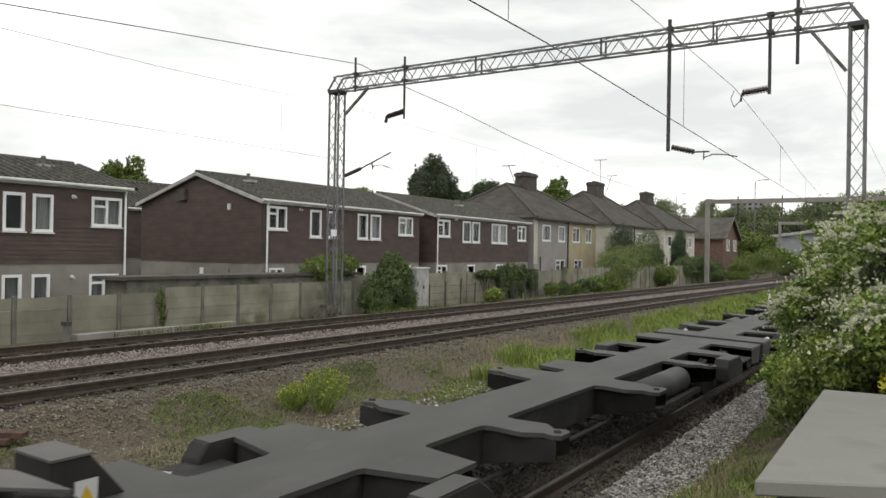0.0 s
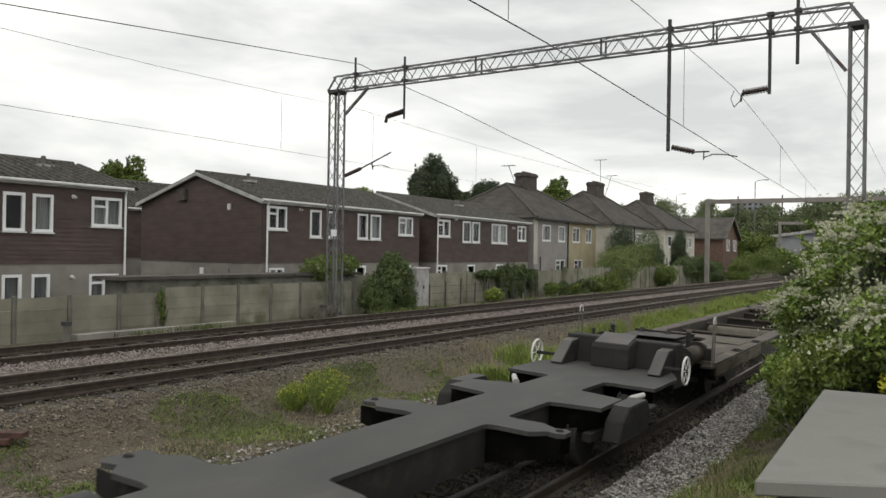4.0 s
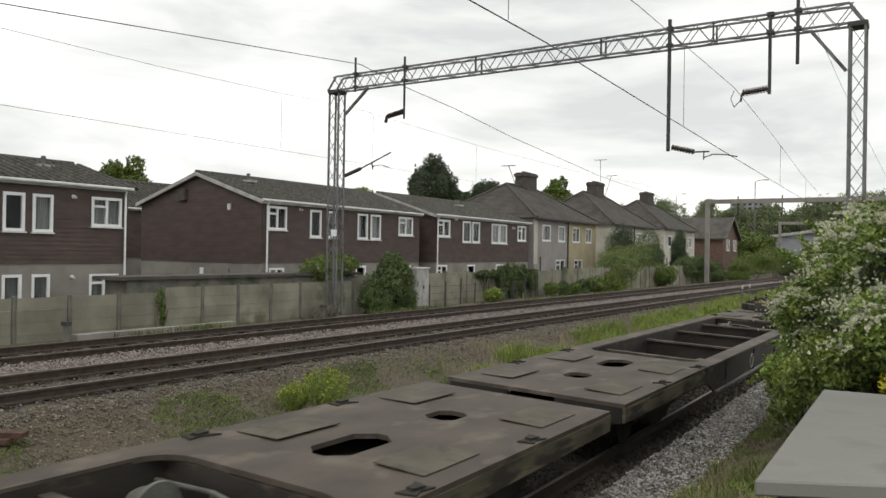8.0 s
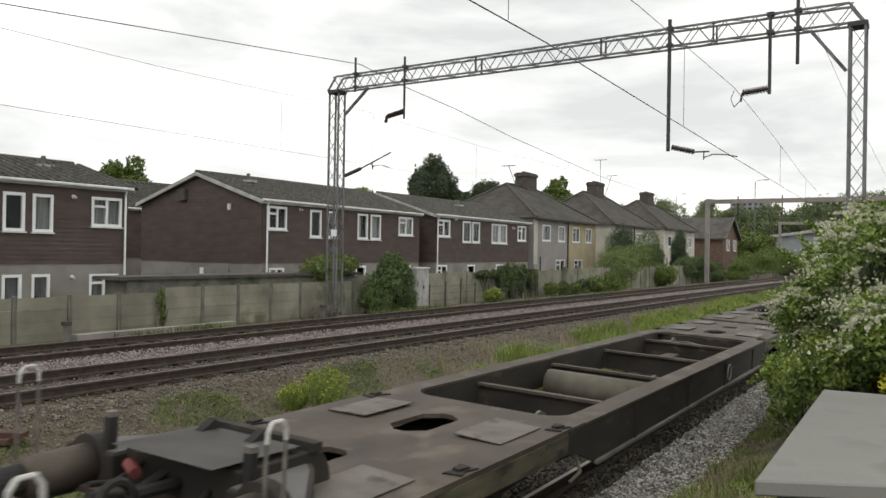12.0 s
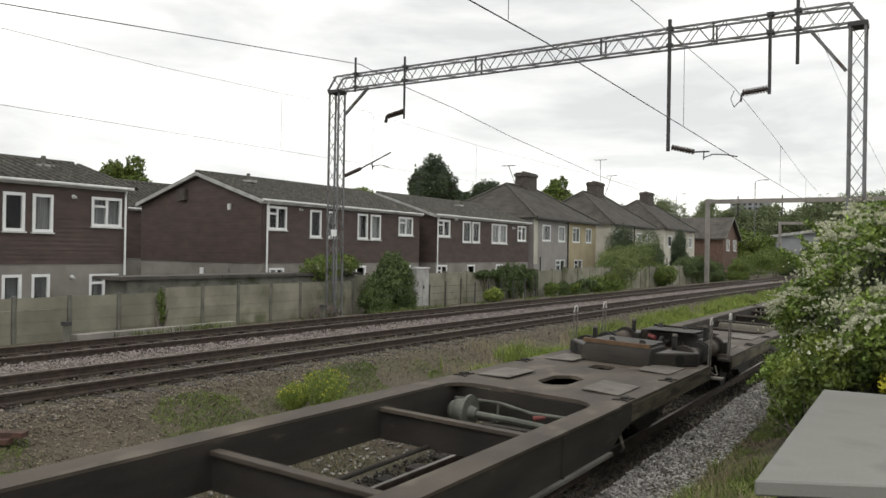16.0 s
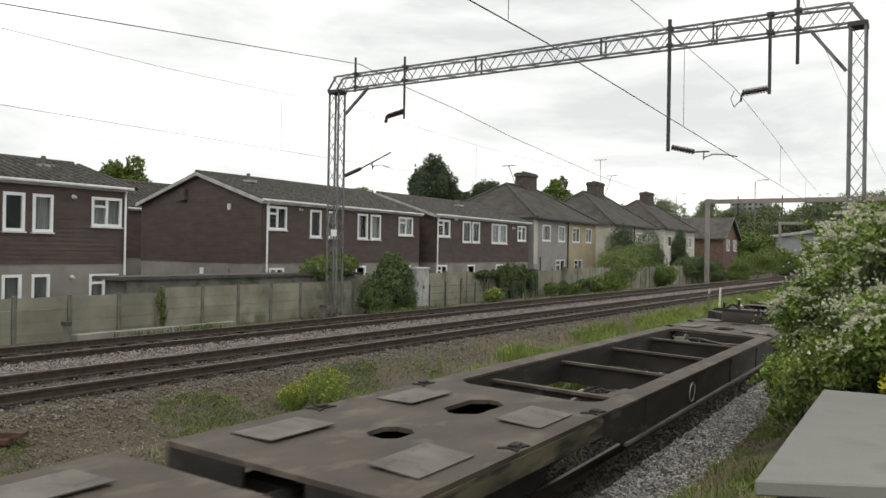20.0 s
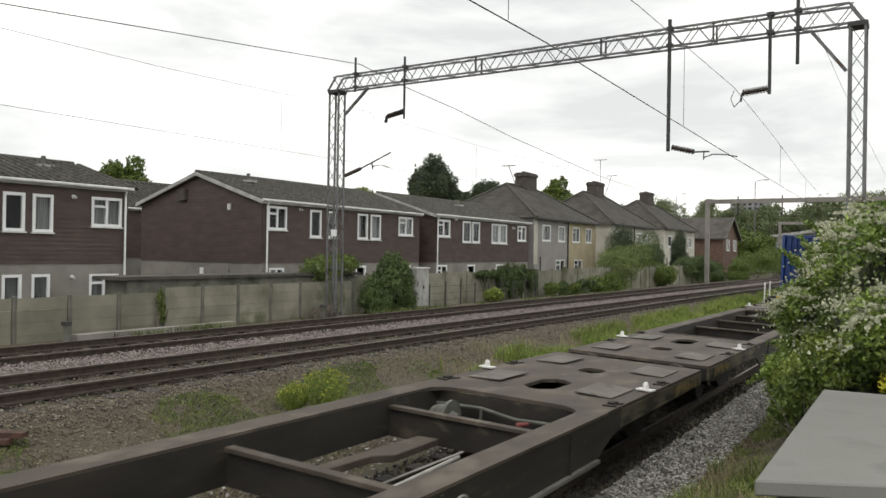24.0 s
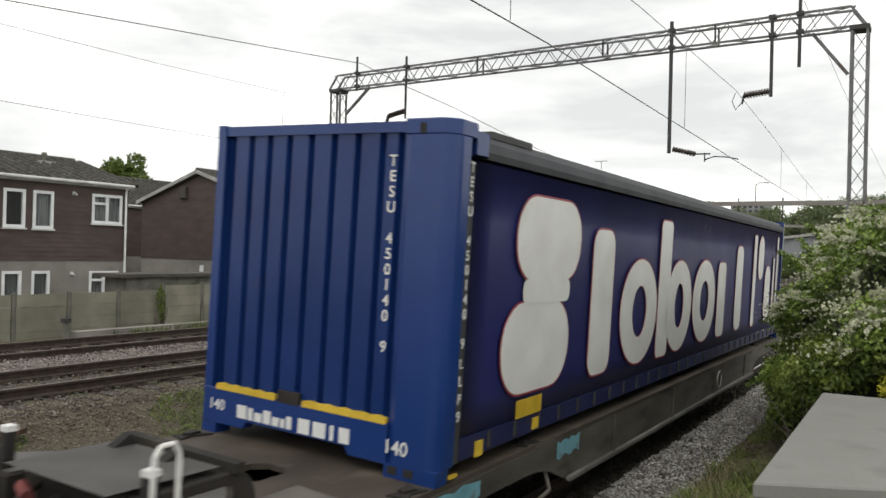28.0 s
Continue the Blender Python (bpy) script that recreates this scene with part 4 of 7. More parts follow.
def gantry():
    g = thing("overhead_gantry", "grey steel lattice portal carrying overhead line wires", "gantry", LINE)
    Y = lambda x: 22.75 - 0.0223 * (x + 6)
    xl, xr, zb, zt = -14.8, 2.67, 8.62, 9.13
    lattice_leg(g, "mast", xl, Y(xl), 0.06, 8.6, 0.44, 0.36)
    lattice_leg(g, "mast", xr, Y(xr), 0.06, 8.55, 0.36, 0.42)
    for x, w in ((xl, 0.5), (xr, 0.46)):
        bm = bmesh.new()
        box(bm, x - w / 2, x + w / 2, Y(x) - 0.26, Y(x) + 0.26, 8.52, 8.64)
        part("cap_plate", bm, M["steel_dark"], g)
        bm = bmesh.new()
        box(bm, x - w / 2 - 0.15, x + w / 2 + 0.15, Y(x) - 0.4, Y(x) + 0.4, -0.2, 0.16)
        part("footing", bm, M["concrete"], g, "concrete mast footing", 0.02)
    dy = 0.2
    x0, x1 = xl - 0.05, xr - 0.1
    for s in (-1, 1):
        for z in (zb, zt):
            bm = bmesh.new()
            a, b = (x0 - 0.25, x1 + 0.25) if z == zb else (x0 + 0.15, x1 - 0.1)
            rod(bm, (a, Y(a) + s * dy, z), (b, Y(b) + s * dy, z), 0.038, sides=4)
            part("boom_chord", bm, M["steel"], g)
        for xa, xb in ((x0 - 0.25, x0 + 0.15), (x1 + 0.25, x1 - 0.1)):
            bm = bmesh.new()
            rod(bm, (xa, Y(xa) + s * dy, zb), (xb, Y(xb) + s * dy, zt), 0.04, sides=4)
            part("boom_end", bm, M["steel"], g)
        n = 44
        for i in range(n):
            bm = bmesh.new()
            xa, xb = x0 + (x1 - x0) * i / n, x0 + (x1 - x0) * (i + 1) / n
            za, zc = (zb, zt) if i % 2 else (zt, zb)
            rod(bm, (xa, Y(xa) + s * dy, za), (xb, Y(xb) + s * dy, zc), 0.015, sides=4)
            part("boom_lacing", bm, M["steel"], g)
    n = 22
    for z in (zb, zt):
        for i in range(n):
            bm = bmesh.new()
            xa, xb = x0 + (x1 - x0) * i / n, x0 + (x1 - x0) * (i + 1) / n
            s = 1 if i % 2 else -1
            rod(bm, (xa, Y(xa) + s * dy, z), (xb, Y(xb) - s * dy, z), 0.014, sides=4)
            part("boom_lacing", bm, M["steel"], g)
    for xx in (-8.6, -4.2, -0.9):
        for s in (-1, 1):
            bm = bmesh.new()
            box(bm, xx - 0.02, xx + 0.02, Y(xx) + s * dy - 0.03, Y(xx) + s * dy + 0.03, zb, zt)
            part("boom_splice", bm, M["steel_dark"], g)
    for xa, za, xb, zb2 in ((-14.42, 7.7, -13.3, 8.62), (2.4, 7.45, 1.55, 8.6)):
        bm = bmesh.new()
        rod(bm, (xa, Y(xa), za), (xb, Y(xb), zb2), 0.06, sides=4)
        part("knee_brace", bm, M["steel"], g)
    for name, x, z0, z1, r in (("drop_tube", -2.1, 5.61, 9.36, 0.055), ("drop_tube", 0.6, 6.98, 9.15, 0.045), ("drop_tube", 1.28, 7.7, 9.55, 0.045),
                               ("drop_tube", -11.47, 7.28, 9.46, 0.04), ("stub_post", -13.71, 8.45, 9.7, 0.04)):
        bm = bmesh.new()
        rod(bm, (x, Y(x) - 0.27, z0), (x, Y(x) - 0.27, z1), r, sides=8)
        box(bm, x - 0.09, x + 0.09, Y(x) - 0.32, Y(x) - 0.15, 8.58, 8.68)
        box(bm, x - 0.09, x + 0.09, Y(x) - 0.32, Y(x) - 0.15, 9.06, 9.16)
        part(name, bm, M["steel_dark"], g, "dark vertical drop tube")

    def insulator(p, q, r, n):
        p, q = Vector(p), Vector(q)
        bm = bmesh.new()
        rod(bm, p, q, r * 0.45)
        core = part("insulator", bm, M["insulator"], g, "brown porcelain insulator rod")
        for i in range(n):
            c = p.lerp(q, (i + 0.5) / n)
            d = (q - p).normalized() * (q - p).length / n * 0.28
            bm = bmesh.new()
            rod(bm, c - d, c + d, r, r * 0.75, 12)
            part("shed", bm, M["insulator"], core)

    def arm(pts, r=0.022):
        bm = bmesh.new()
        pipe(bm, pts, r)
        part("registration_arm", bm, M["steel_dark"], g, "thin steel registration arm")

    y = Y(-2) - 0.27
    insulator((-2.0, y, 5.72), (-1.35, y, 5.55), 0.085, 8)
    arm([(-1.35, y, 5.55), (-0.95, y, 5.54)])
    arm([(-1.1, y, 5.57), (-1.1, y, 5.32)], 0.018)
    arm([(-1.1, y, 5.38), (-0.85, y, 5.46), (-0.5, y, 5.43), (-0.2, y, 5.36)], 0.016)
    insulator((0.55, y, 7.14), (-0.1, y, 7.08), 0.11, 9)
    arm([(-0.1, y, 7.08), (-0.14, y, 6.85)], 0.03)
    arm([(-0.14, y, 6.9), (-0.35, y + 0.2, 6.75), (-0.4, y, 6.95), (-0.25, y - 0.3, 7.1)], 0.01)
    y = Y(-12) - 0.27
    insulator((-11.5, y, 7.55), (-12.2, y, 7.42), 0.1, 9)
    arm([(-12.2, y, 7.45), (-12.28, y, 7.2)], 0.06)
    y = Y(-14)
    insulator((-14.35, y, 5.42), (-13.6, y, 5.66), 0.08, 8)
    arm([(-13.6, y, 5.66), (-12.25, y, 6.18)], 0.028)
    arm([(-13.1, y, 5.85), (-13.05, y, 5.6)], 0.025)
    arm([(-13.05, y, 5.7), (-12.7, y, 5.76), (-12.3, y, 5.64)], 0.014)
    bm = bmesh.new()
    box(bm, -14.75, -14.5, Y(-14.6) - 0.28, Y(-14.6) - 0.26, 3.15, 3.4)
    part("sign_plate", bm, M["white"], g, "small white sign plate")
    return g


gantry()


def wire(name, pts, r, label, sag=0.0):
    """A line through given points, smoothed."""
    w = bpy.data.curves.new(name, "CURVE")
    w.dimensions, w.bevel_depth, w.bevel_resolution = "3D", r, 1
    sp = w.splines.new("POLY")
    out = []
    for a, b in zip(pts, pts[1:]):
        n = 6
        for i in range(n):
            t = i / n
            p = Vector(a).lerp(Vector(b), t)
            out.append((p.x, p.y, p.z - sag * 4 * t * (1 - t)))
    out.append(tuple(pts[-1]))
    sp.points.add(len(out) - 1)
    for q, p in zip(sp.points, out):
        q.co = (*p, 1)
    w.materials.append(M["wire"])
    ob = new(name, w)
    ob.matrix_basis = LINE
    return tagged(ob, label, "overhead wire")


def nx(y):
    """The line of the wires over the siding."""
    c = max(0.0, min(y, 36.0))
    d = max(0.0, min(y, 86.0) - 36.0)
    return -0.136 - 0.000447 * c * c - 0.0322 * d + 0.000455 * d * d + 0.0134 * max(0.0, y - 86.0)


wire("contact_wire", [(nx(y), y, z) for y, z in ((-30, 5.5), (0, 5.57), (10, 5.58), (22.7, 5.38), (36, 5.3), (50, 5.3), (70, 5.4), (120, 5.4))], 0.009, "thin dark contact wire over the siding")
wire("catenary_wire", [(nx(y), y, z) for y, z in ((-25, 7.3), (-8, 6.7), (6, 6.9), (14, 7.2), (22.6, 7.3), (29, 6.95), (38, 6.4), (47, 6.0), (58, 6.2), (70, 6.7), (95, 6.0), (120, 6.7))], 0.007,
     "thin catenary wire above the siding")
wire("earth_wire", [(1.3 + 0.01 * (y - 22), y, z) for y, z in ((-20, 8.4), (8, 8.9), (22.6, 9.55), (35, 8.67), (57, 7.6), (75, 7.6))], 0.007, "thin earth wire from the short tube")
wire("feeder_wire", [(-13.7 + 0.01 * (y - 22.9), y, z) for y, z in ((-25, 9.0), (-8, 8.2), (9.7, 8.17), (14.4, 8.65), (18.9, 9.1), (22.9, 9.51), (25.5, 9.22), (29.4, 8.95), (34.8, 8.4), (47, 7.47), (60, 7.0), (72, 6.9))], 0.013,
     "thin feeder wire along the far side")
wire("contact_wire", [(-12.3 + 0.012 * (y - 22.9), y, 5.62) for y in (-25, 0, 12, 22.9, 40, 70, 120)], 0.0055, "thin contact wire over the far track")
wire("catenary_wire", [(-12.0 + 0.012 * (y - 22.9), y, z) for y, z in ((-25, 7.4), (0, 7.1), (9, 7.17), (13, 7.17), (17, 7.25), (20.7, 7.37), (23.5, 7.27), (29, 7.1), (38, 7.0), (46, 7.1), (70, 7.4))], 0.005,
     "thin catenary wire above the far track")
DROPS = [(nx(y), y, a, b) for y, a, b in ((8.87, 5.6, 6.95), (17.3, 5.48, 7.2), (31.5, 5.33, 6.8), (40, 5.3, 6.3))]
DROPS += [(-12.2, y, 5.62, z) for y, z in ((17.3, 7.25), (21.8, 7.35), (29, 7.1))]
for x, y, a, b in DROPS:
    wire("dropper_wire", [(x, y, a), (x, y, b)], 0.006, "thin vertical dropper between two wires")


def far_portal(y, xa, xb, z, label):
    p = thing("steel_portal", label, "gantry")
    for x in (xa, xb):
        bm = bmesh.new()
        box(bm, x - 0.17, x + 0.17, y - 0.17, y + 0.17, 0.3, z)
        part("mast", bm, M["render"], p, "square grey steel mast", 0.02)
    bm = bmesh.new()
    box(bm, xa - 0.2, xb + 0.2, y - 0.15, y + 0.15, z - 0.15, z + 0.22)
    part("beam", bm, M["render"], p, "plain grey steel beam", 0.02)
    for x in (xa + 2.5, xa + 6):
        bm = bmesh.new()
        rod(bm, (x, y, z - 1.2), (x, y, z + 0.5), 0.06, sides=6)
        part("drop_tube", bm, M["steel_dark"], p)


far_portal(70.0, -12.6, 3.2, 7.3, "plain grey steel portal over the tracks")
far_portal(117.0, -14.3, 3.0, 7.3, "far grey steel portal over the tracks")


def cabinet():
    c = thing("lineside_cabinet", "pale grey steel lineside cabinet beside a bush", "cabinet")
    x, y0, y1, z0, z1 = -13.4, 26.35, 27.3, 0.3, 1.93
    bm = bmesh.new()
    box(bm, x - 0.4, x, y0, y1, z0 + 0.12, z1)
    part("body", bm, M["verge"], c, "pale grey cabinet body", 0.02)
    bm = bmesh.new()
    box(bm, x - 0.45, x + 0.05, y0 - 0.04, y1 + 0.04, z1, z1 + 0.06)
    part("lid", bm, M["white_dirty"], c, "", 0.015)
    bm = bmesh.new()
    box(bm, x - 0.42, x + 0.03, y0, y1, z0 - 0.1, z0 + 0.12)
    part("plinth", bm, M["concrete"], c)
    for a, b in ((y0 + 0.04, (y0 + y1) / 2 - 0.01), ((y0 + y1) / 2 + 0.01, y1 - 0.04)):
        bm = bmesh.new()
        box(bm, x, x + 0.02, a, b, z0 + 0.18, z1 - 0.05)
        d = part("door", bm, M["verge"], c, "", 0.008)
    bm = bmesh.new()
    box(bm, x + 0.02, x + 0.05, (y0 + y1) / 2 + 0.05, (y0 + y1) / 2 + 0.09, 1.1, 1.25)
    part("handle", bm, M["steel_dark"], c)


cabinet()


def kiosk():
    k = thing("equipment_kiosk", "grey equipment kiosk with a broad flat lid", "cabinet")
    bm = bmesh.new()
    prism(bm, [(3.885, 3.34), (5.35, 4.08), (5.35, 6.05), (3.84, 5.92)], 1.685, 1.75)
    part("lid", bm, M["kiosk"], k, "smooth mid-grey lid with dusty top", 0.008)
    bm = bmesh.new()
    prism(bm, [(3.95, 3.46), (5.3, 4.14), (5.3, 5.95), (3.91, 5.85)], -0.1, 1.685)
    part("body", bm, M["steel_dark"], k, "dark grey kiosk body", 0.01)


kiosk()


# ---------------------------------------------------------------- the train
RUN = (0.0, 5.574, 11.293, 17.158, 23.171, 29.335, 35.652, 42.243, 49.009, 55.833, 62.81, 69.97, 77.21, 84.574, 92.07, 99.719, 107.526, 115.419, 123.408,
       131.475, 139.613, 147.861, 156.197, 164.574, 172.973, 181.343, 189.699, 198.071, 206.412)


def run(t):
    """Metres that the train has run at t seconds; it gathers speed slowly from 20 to 30 km/h."""
    i = min(int(t), len(RUN) - 2)
    f = t - i
    a, b = RUN[i], RUN[i + 1]
    p = RUN[i - 1] if i else 2 * a - b
    q = RUN[i + 2] if i + 2 < len(RUN) else 2 * b - a
    return a + 0.5 * f * (b - p + f * (2 * p - 5 * a + 4 * b - q + f * (3 * (a - b) + q - p)))


MOVING = []


def hexagon(x, y, hx, hy, cut):
    return [(x - hx, y - hy + cut), (x - hx + cut, y - hy), (x + hx - cut, y - hy), (x + hx, y - hy + cut), (x + hx, y + hy - cut),
            (x + hx - cut, y + hy), (x - hx + cut, y + hy), (x - hx, y + hy - cut)]


def bogie(parent, y, z=-0.885):
    """A two-axle bogie under a wagon."""
    bm = bmesh.new()
    for s in (-1, 1):
        prism(bm, [(y - 1.35, z + 0.42), (y - 0.6, z + 0.36), (y - 0.35, z + 0.22), (y + 0.35, z + 0.22), (y + 0.6, z + 0.36), (y + 1.35, z + 0.42),
                   (y + 1.35, z + 0.52), (y - 1.35, z + 0.52)], s * 0.98 - 0.06, s * 0.98 + 0.06, "x")
    box(bm, -1.0, 1.0, y - 0.2, y + 0.2, z + 0.3, z + 0.5)
    part("bogie_frame", bm, M["skel_side"], parent, "dark cast bogie frame")
    for o in (-0.9, 0.9):
        bm = bmesh.new()
        rod(bm, (-0.95, y + o, z + 0.36), (0.95, y + o, z + 0.36), 0.07)
        for s in (-1, 1):
            rod(bm, (s * 0.68, y + o, z + 0.36), (s * 0.80, y + o, z + 0.36), 0.36, sides=24)
            rod(bm, (s * 0.665, y + o, z + 0.36), (s * 0.69, y + o, z + 0.36), 0.385, sides=24)
        part("wheelset", bm, M["skel_side"], parent, "dark steel wheelset")


HALF = 10.125


def brake_gear(w, y, s):
    """Cylinder with a domed back and flange, its levers and pipes, lying across the well."""
    bm = bmesh.new()
    prof = ((-0.86, 0.05), (-0.82, 0.12), (-0.74, 0.16), (-0.58, 0.165), (-0.575, 0.16))
    for (xa, ra), (xb, rb) in zip(prof, prof[1:]):
        rod(bm, (s * xa, y, -0.3), (s * xb, y, -0.3), ra, rb, 18)
    part("brake_cylinder", bm, M["gear"], w, "grey-green domed brake cylinder", 0, True)
    bm = bmesh.new()
    rod(bm, (s * -0.575, y, -0.3), (s * -0.535, y, -0.3), 0.235, sides=22)
    rod(bm, (s * -0.535, y, -0.3), (s * -0.44, y, -0.3), 0.1, 0.07, sides=14)
    part("cylinder_flange", bm, M["gear"], w, "pale grey-green cylinder flange", 0.008)
    bm = bmesh.new()
    pipe(bm, [(s * -0.44, y, -0.3), (s * 0.1, y + 0.03, -0.31), (s * 0.62, y + 0.1, -0.34)], 0.04)
    part("push_rod", bm, M["gear"], w, "grey-green brake push rod")
    bm = bmesh.new()
    prism(bm, [(s * -0.2, y - 0.24), (s * 0.48, y - 0.16), (s * 0.86, y - 0.2), (s * 0.86, y - 0.32), (s * 0.45, y - 0.3), (s * -0.2, y - 0.34)], -0.36, -0.33)
    part("brake_bracket", bm, M["deck_side"], w, "rusty brake bracket plate")
    bm = bmesh.new()
    pipe(bm, [(s * -0.95, y + s * 0.3, -0.2), (s * -0.3, y + s * 0.33, -0.18), (s * 0.2, y + s * 0.3, -0.24), (s * 0.9, y + s * 0.32, -0.22)], 0.022)
    pipe(bm, [(s * -0.3, y + s * 0.33, -0.18), (s * -0.3, y + s * 0.33, -0.44)], 0.02)
    part("air_pipe", bm, M["gear"], w, "thin grey air pipes")
    bm = bmesh.new()
    rod(bm, (s * 0.3, y + s * 0.16, -0.27), (s * 0.44, y + s * 0.2, -0.24), 0.035, 0.02, 8)
    part("isolating_tap", bm, M["red"], w, "dull red isolating tap")


def low_platform(tank):
    """One half of a low-deck twin container wagon: inner end at y = -HALF, raised outer end at y = +HALF."""
    w = thing("container_wagon", "low brown-grey container flat wagon with open wells, empty", "wagon", group="low container wagons")
    y0 = -HALF
    W = 1.34
    ia, ib, oa, ob, last = 0.0, 4.62, 15.48, 20.25, 20.0
    i_small, i_big, o_big, o_small = 1.66, 3.36, 16.72, 18.42
    beams = (5.75, 8.4, 11.05, 13.68)
    for a, b, holes in ((ia, ib, ((i_small, 0.19, 0.25, 0.10), (i_big, 0.23, 0.49, 0.17))), (oa, ob, ((o_big, 0.23, 0.49, 0.17), (o_small, 0.19, 0.25, 0.10)))):
        bm = bmesh.new()
        slab_with_holes(bm, -W + 0.02, W - 0.02, y0 + a, y0 + b, -0.05, 0, [hexagon(0.0, y0 + h[0], *h[1:]) for h in holes])
        part("deck_plate", bm, M["deck"], w, "dusty brown-grey deck plate with two oval holes")
        # dark box added below the plate so that the deck holes look dark
        bm = bmesh.new()
        box(bm, -0.66, 0.66, y0 + a + 0.25, y0 + b - 0.2, -0.34, -0.24)
        part("centre_sill", bm, M["skel_side"], w)
    # rounded gussets at the four corners of the well
    for ye, s in ((y0 + ib, 1), (y0 + oa, -1)):
        for sx in (-1, 1):
            bm = bmesh.new()
            xs = sx * (W - 0.30)
            arc = [(xs - sx * 0.35 * (1 - math.sin(a)), ye + s * 0.35 * (1 - math.cos(a))) for a in [math.pi / 2 * i / 6 for i in range(7)]]
            prism(bm, [(xs, ye)] + arc[::-1], -0.05, -0.001)
            part("gusset", bm, M["deck"], w)
    # the well's walls take the dark tone, so its shade is in the colour
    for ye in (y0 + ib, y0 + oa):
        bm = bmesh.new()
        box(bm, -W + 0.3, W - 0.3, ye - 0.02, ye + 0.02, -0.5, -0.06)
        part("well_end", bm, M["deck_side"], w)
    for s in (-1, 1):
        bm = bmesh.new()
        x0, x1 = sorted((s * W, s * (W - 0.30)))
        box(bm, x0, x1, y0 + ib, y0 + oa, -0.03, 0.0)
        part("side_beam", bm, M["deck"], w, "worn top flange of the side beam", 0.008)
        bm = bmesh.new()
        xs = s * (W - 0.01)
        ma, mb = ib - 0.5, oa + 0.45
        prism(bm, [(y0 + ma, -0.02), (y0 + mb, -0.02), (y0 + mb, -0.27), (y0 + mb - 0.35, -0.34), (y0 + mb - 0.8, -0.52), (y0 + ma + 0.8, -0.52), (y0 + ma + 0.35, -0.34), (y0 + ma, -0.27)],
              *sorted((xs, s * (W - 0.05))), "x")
        part("sole_bar", bm, M["deck_side"], w, "grimy deep side beam of the well, darkened as shade")
        for a, b, c, e in ((ia, ma - 0.002, -0.24, -0.27), (mb + 0.002, ob, -0.27, -0.24)):
            bm = bmesh.new()
            prism(bm, [(y0 + a, -0.052), (y0 + b, -0.052), (y0 + b, e), (y0 + a, c)], *sorted((xs, s * (W - 0.05))), "x")
            part("end_skirt", bm, M["skirt"], w, "dusty olive side plate of the wagon end")
        for yy in beams:
            bm = bmesh.new()
            box(bm, *sorted((xs + s * 0.025, xs + s * 0.001)), y0 + yy - 0.02, y0 + yy + 0.02, -0.5, -0.06)
            part("stiffener", bm, M["deck_side"], w)
        bm = bmesh.new()
        box(bm, *sorted((xs + s * 0.05, xs + s * 0.001)), y0 + ib + 0.3, y0 + oa - 0.35, -0.535, -0.495)
        part("bottom_flange", bm, M["flange"], w, "bright worn bottom flange")
        bm = bmesh.new()
        ring(bm, (xs + s * 0.03, y0 + 8.12, -0.28), (1, 0, 0), 0.15, 0.012, 18, 5)
        part("hand_wheel", bm, M["hoop_grey"], w, "small pale rimmed hand wheel")
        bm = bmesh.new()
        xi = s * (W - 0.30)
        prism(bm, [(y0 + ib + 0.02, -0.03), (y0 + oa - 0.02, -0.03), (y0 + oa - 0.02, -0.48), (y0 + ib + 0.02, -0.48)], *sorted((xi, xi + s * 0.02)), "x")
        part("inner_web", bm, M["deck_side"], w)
        bm = bmesh.new()
        pipe(bm, [(xs - s * 0.05, y0 + 15.6, -0.33), (xs + s * 0.02, y0 + 15.6, -0.52), (xs - s * 0.05, y0 + 15.72, -0.62)], 0.02)
        part("lashing_hook", bm, M["pad"], w)
    for yy in beams:
        bm = bmesh.new()
        box(bm, -W + 0.32, W - 0.32, y0 + yy - 0.06, y0 + yy + 0.06, -0.14, -0.10)
        beam = part("cross_beam", bm, M["deck"], w, "dusty top flange of a cross beam")
        # web in the dark tone, painting the shade under the flange
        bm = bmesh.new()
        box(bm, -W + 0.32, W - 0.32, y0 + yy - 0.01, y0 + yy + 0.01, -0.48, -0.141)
        part("beam_web", bm, M["deck_side"], beam, "cross beam web, coloured darker than its flange as shade")
    if tank:
        bm = bmesh.new()
        rod(bm, (-0.85, y0 + 11.55, -0.36), (0.85, y0 + 11.55, -0.36), 0.24, sides=24)
        part("air_reservoir", bm, M["tank"], w, "dusty cylindrical air reservoir across the well", 0.02, True)
    for x, dx in ((-0.35, 0.05), (0.55, -0.05)):
        bm = bmesh.new()
        pipe(bm, [(x, y0 + ib, -0.45), (x + dx, y0 + 9, -0.47), (x, y0 + oa, -0.45)], 0.027)
        part("brake_pipe", bm, M["deck_side"], w, "rusty brake pipe in the well")
    brake_gear(w, y0 + oa - 0.48, 1), brake_gear(w, y0 + ib + 0.48, -1)
    bm = bmesh.new()
    prism(bm, [(0.16, y0 + 6.0), (0.42, y0 + 6.05), (0.46, y0 + 7.1), (0.5, y0 + 7.75), (0.34, y0 + 7.8), (0.3, y0 + 7.1), (0.14, y0 + 6.9)], -0.40, -0.32)
    part("brake_lever", bm, M["deck"], w, "dusty cranked brake lever", 0.01)
    bm = bmesh.new()
    rod(bm, (-0.22, y0 + 6.2, -0.42), (-0.3, y0 + 7.6, -0.42), 0.024)
    part("brake_rod", bm, M["hoop_grey"], w, "bright worn brake rod")
    for x0, x1 in ((-W + 0.06, -0.35), (0.35, W - 0.06)):
        bm = bmesh.new()
        box(bm, x0, x1, y0 + ia, y0 + ia + 0.03, -0.26, -0.052)
        part("end_plate", bm, M["skel_side"], w)
    bm = bmesh.new()
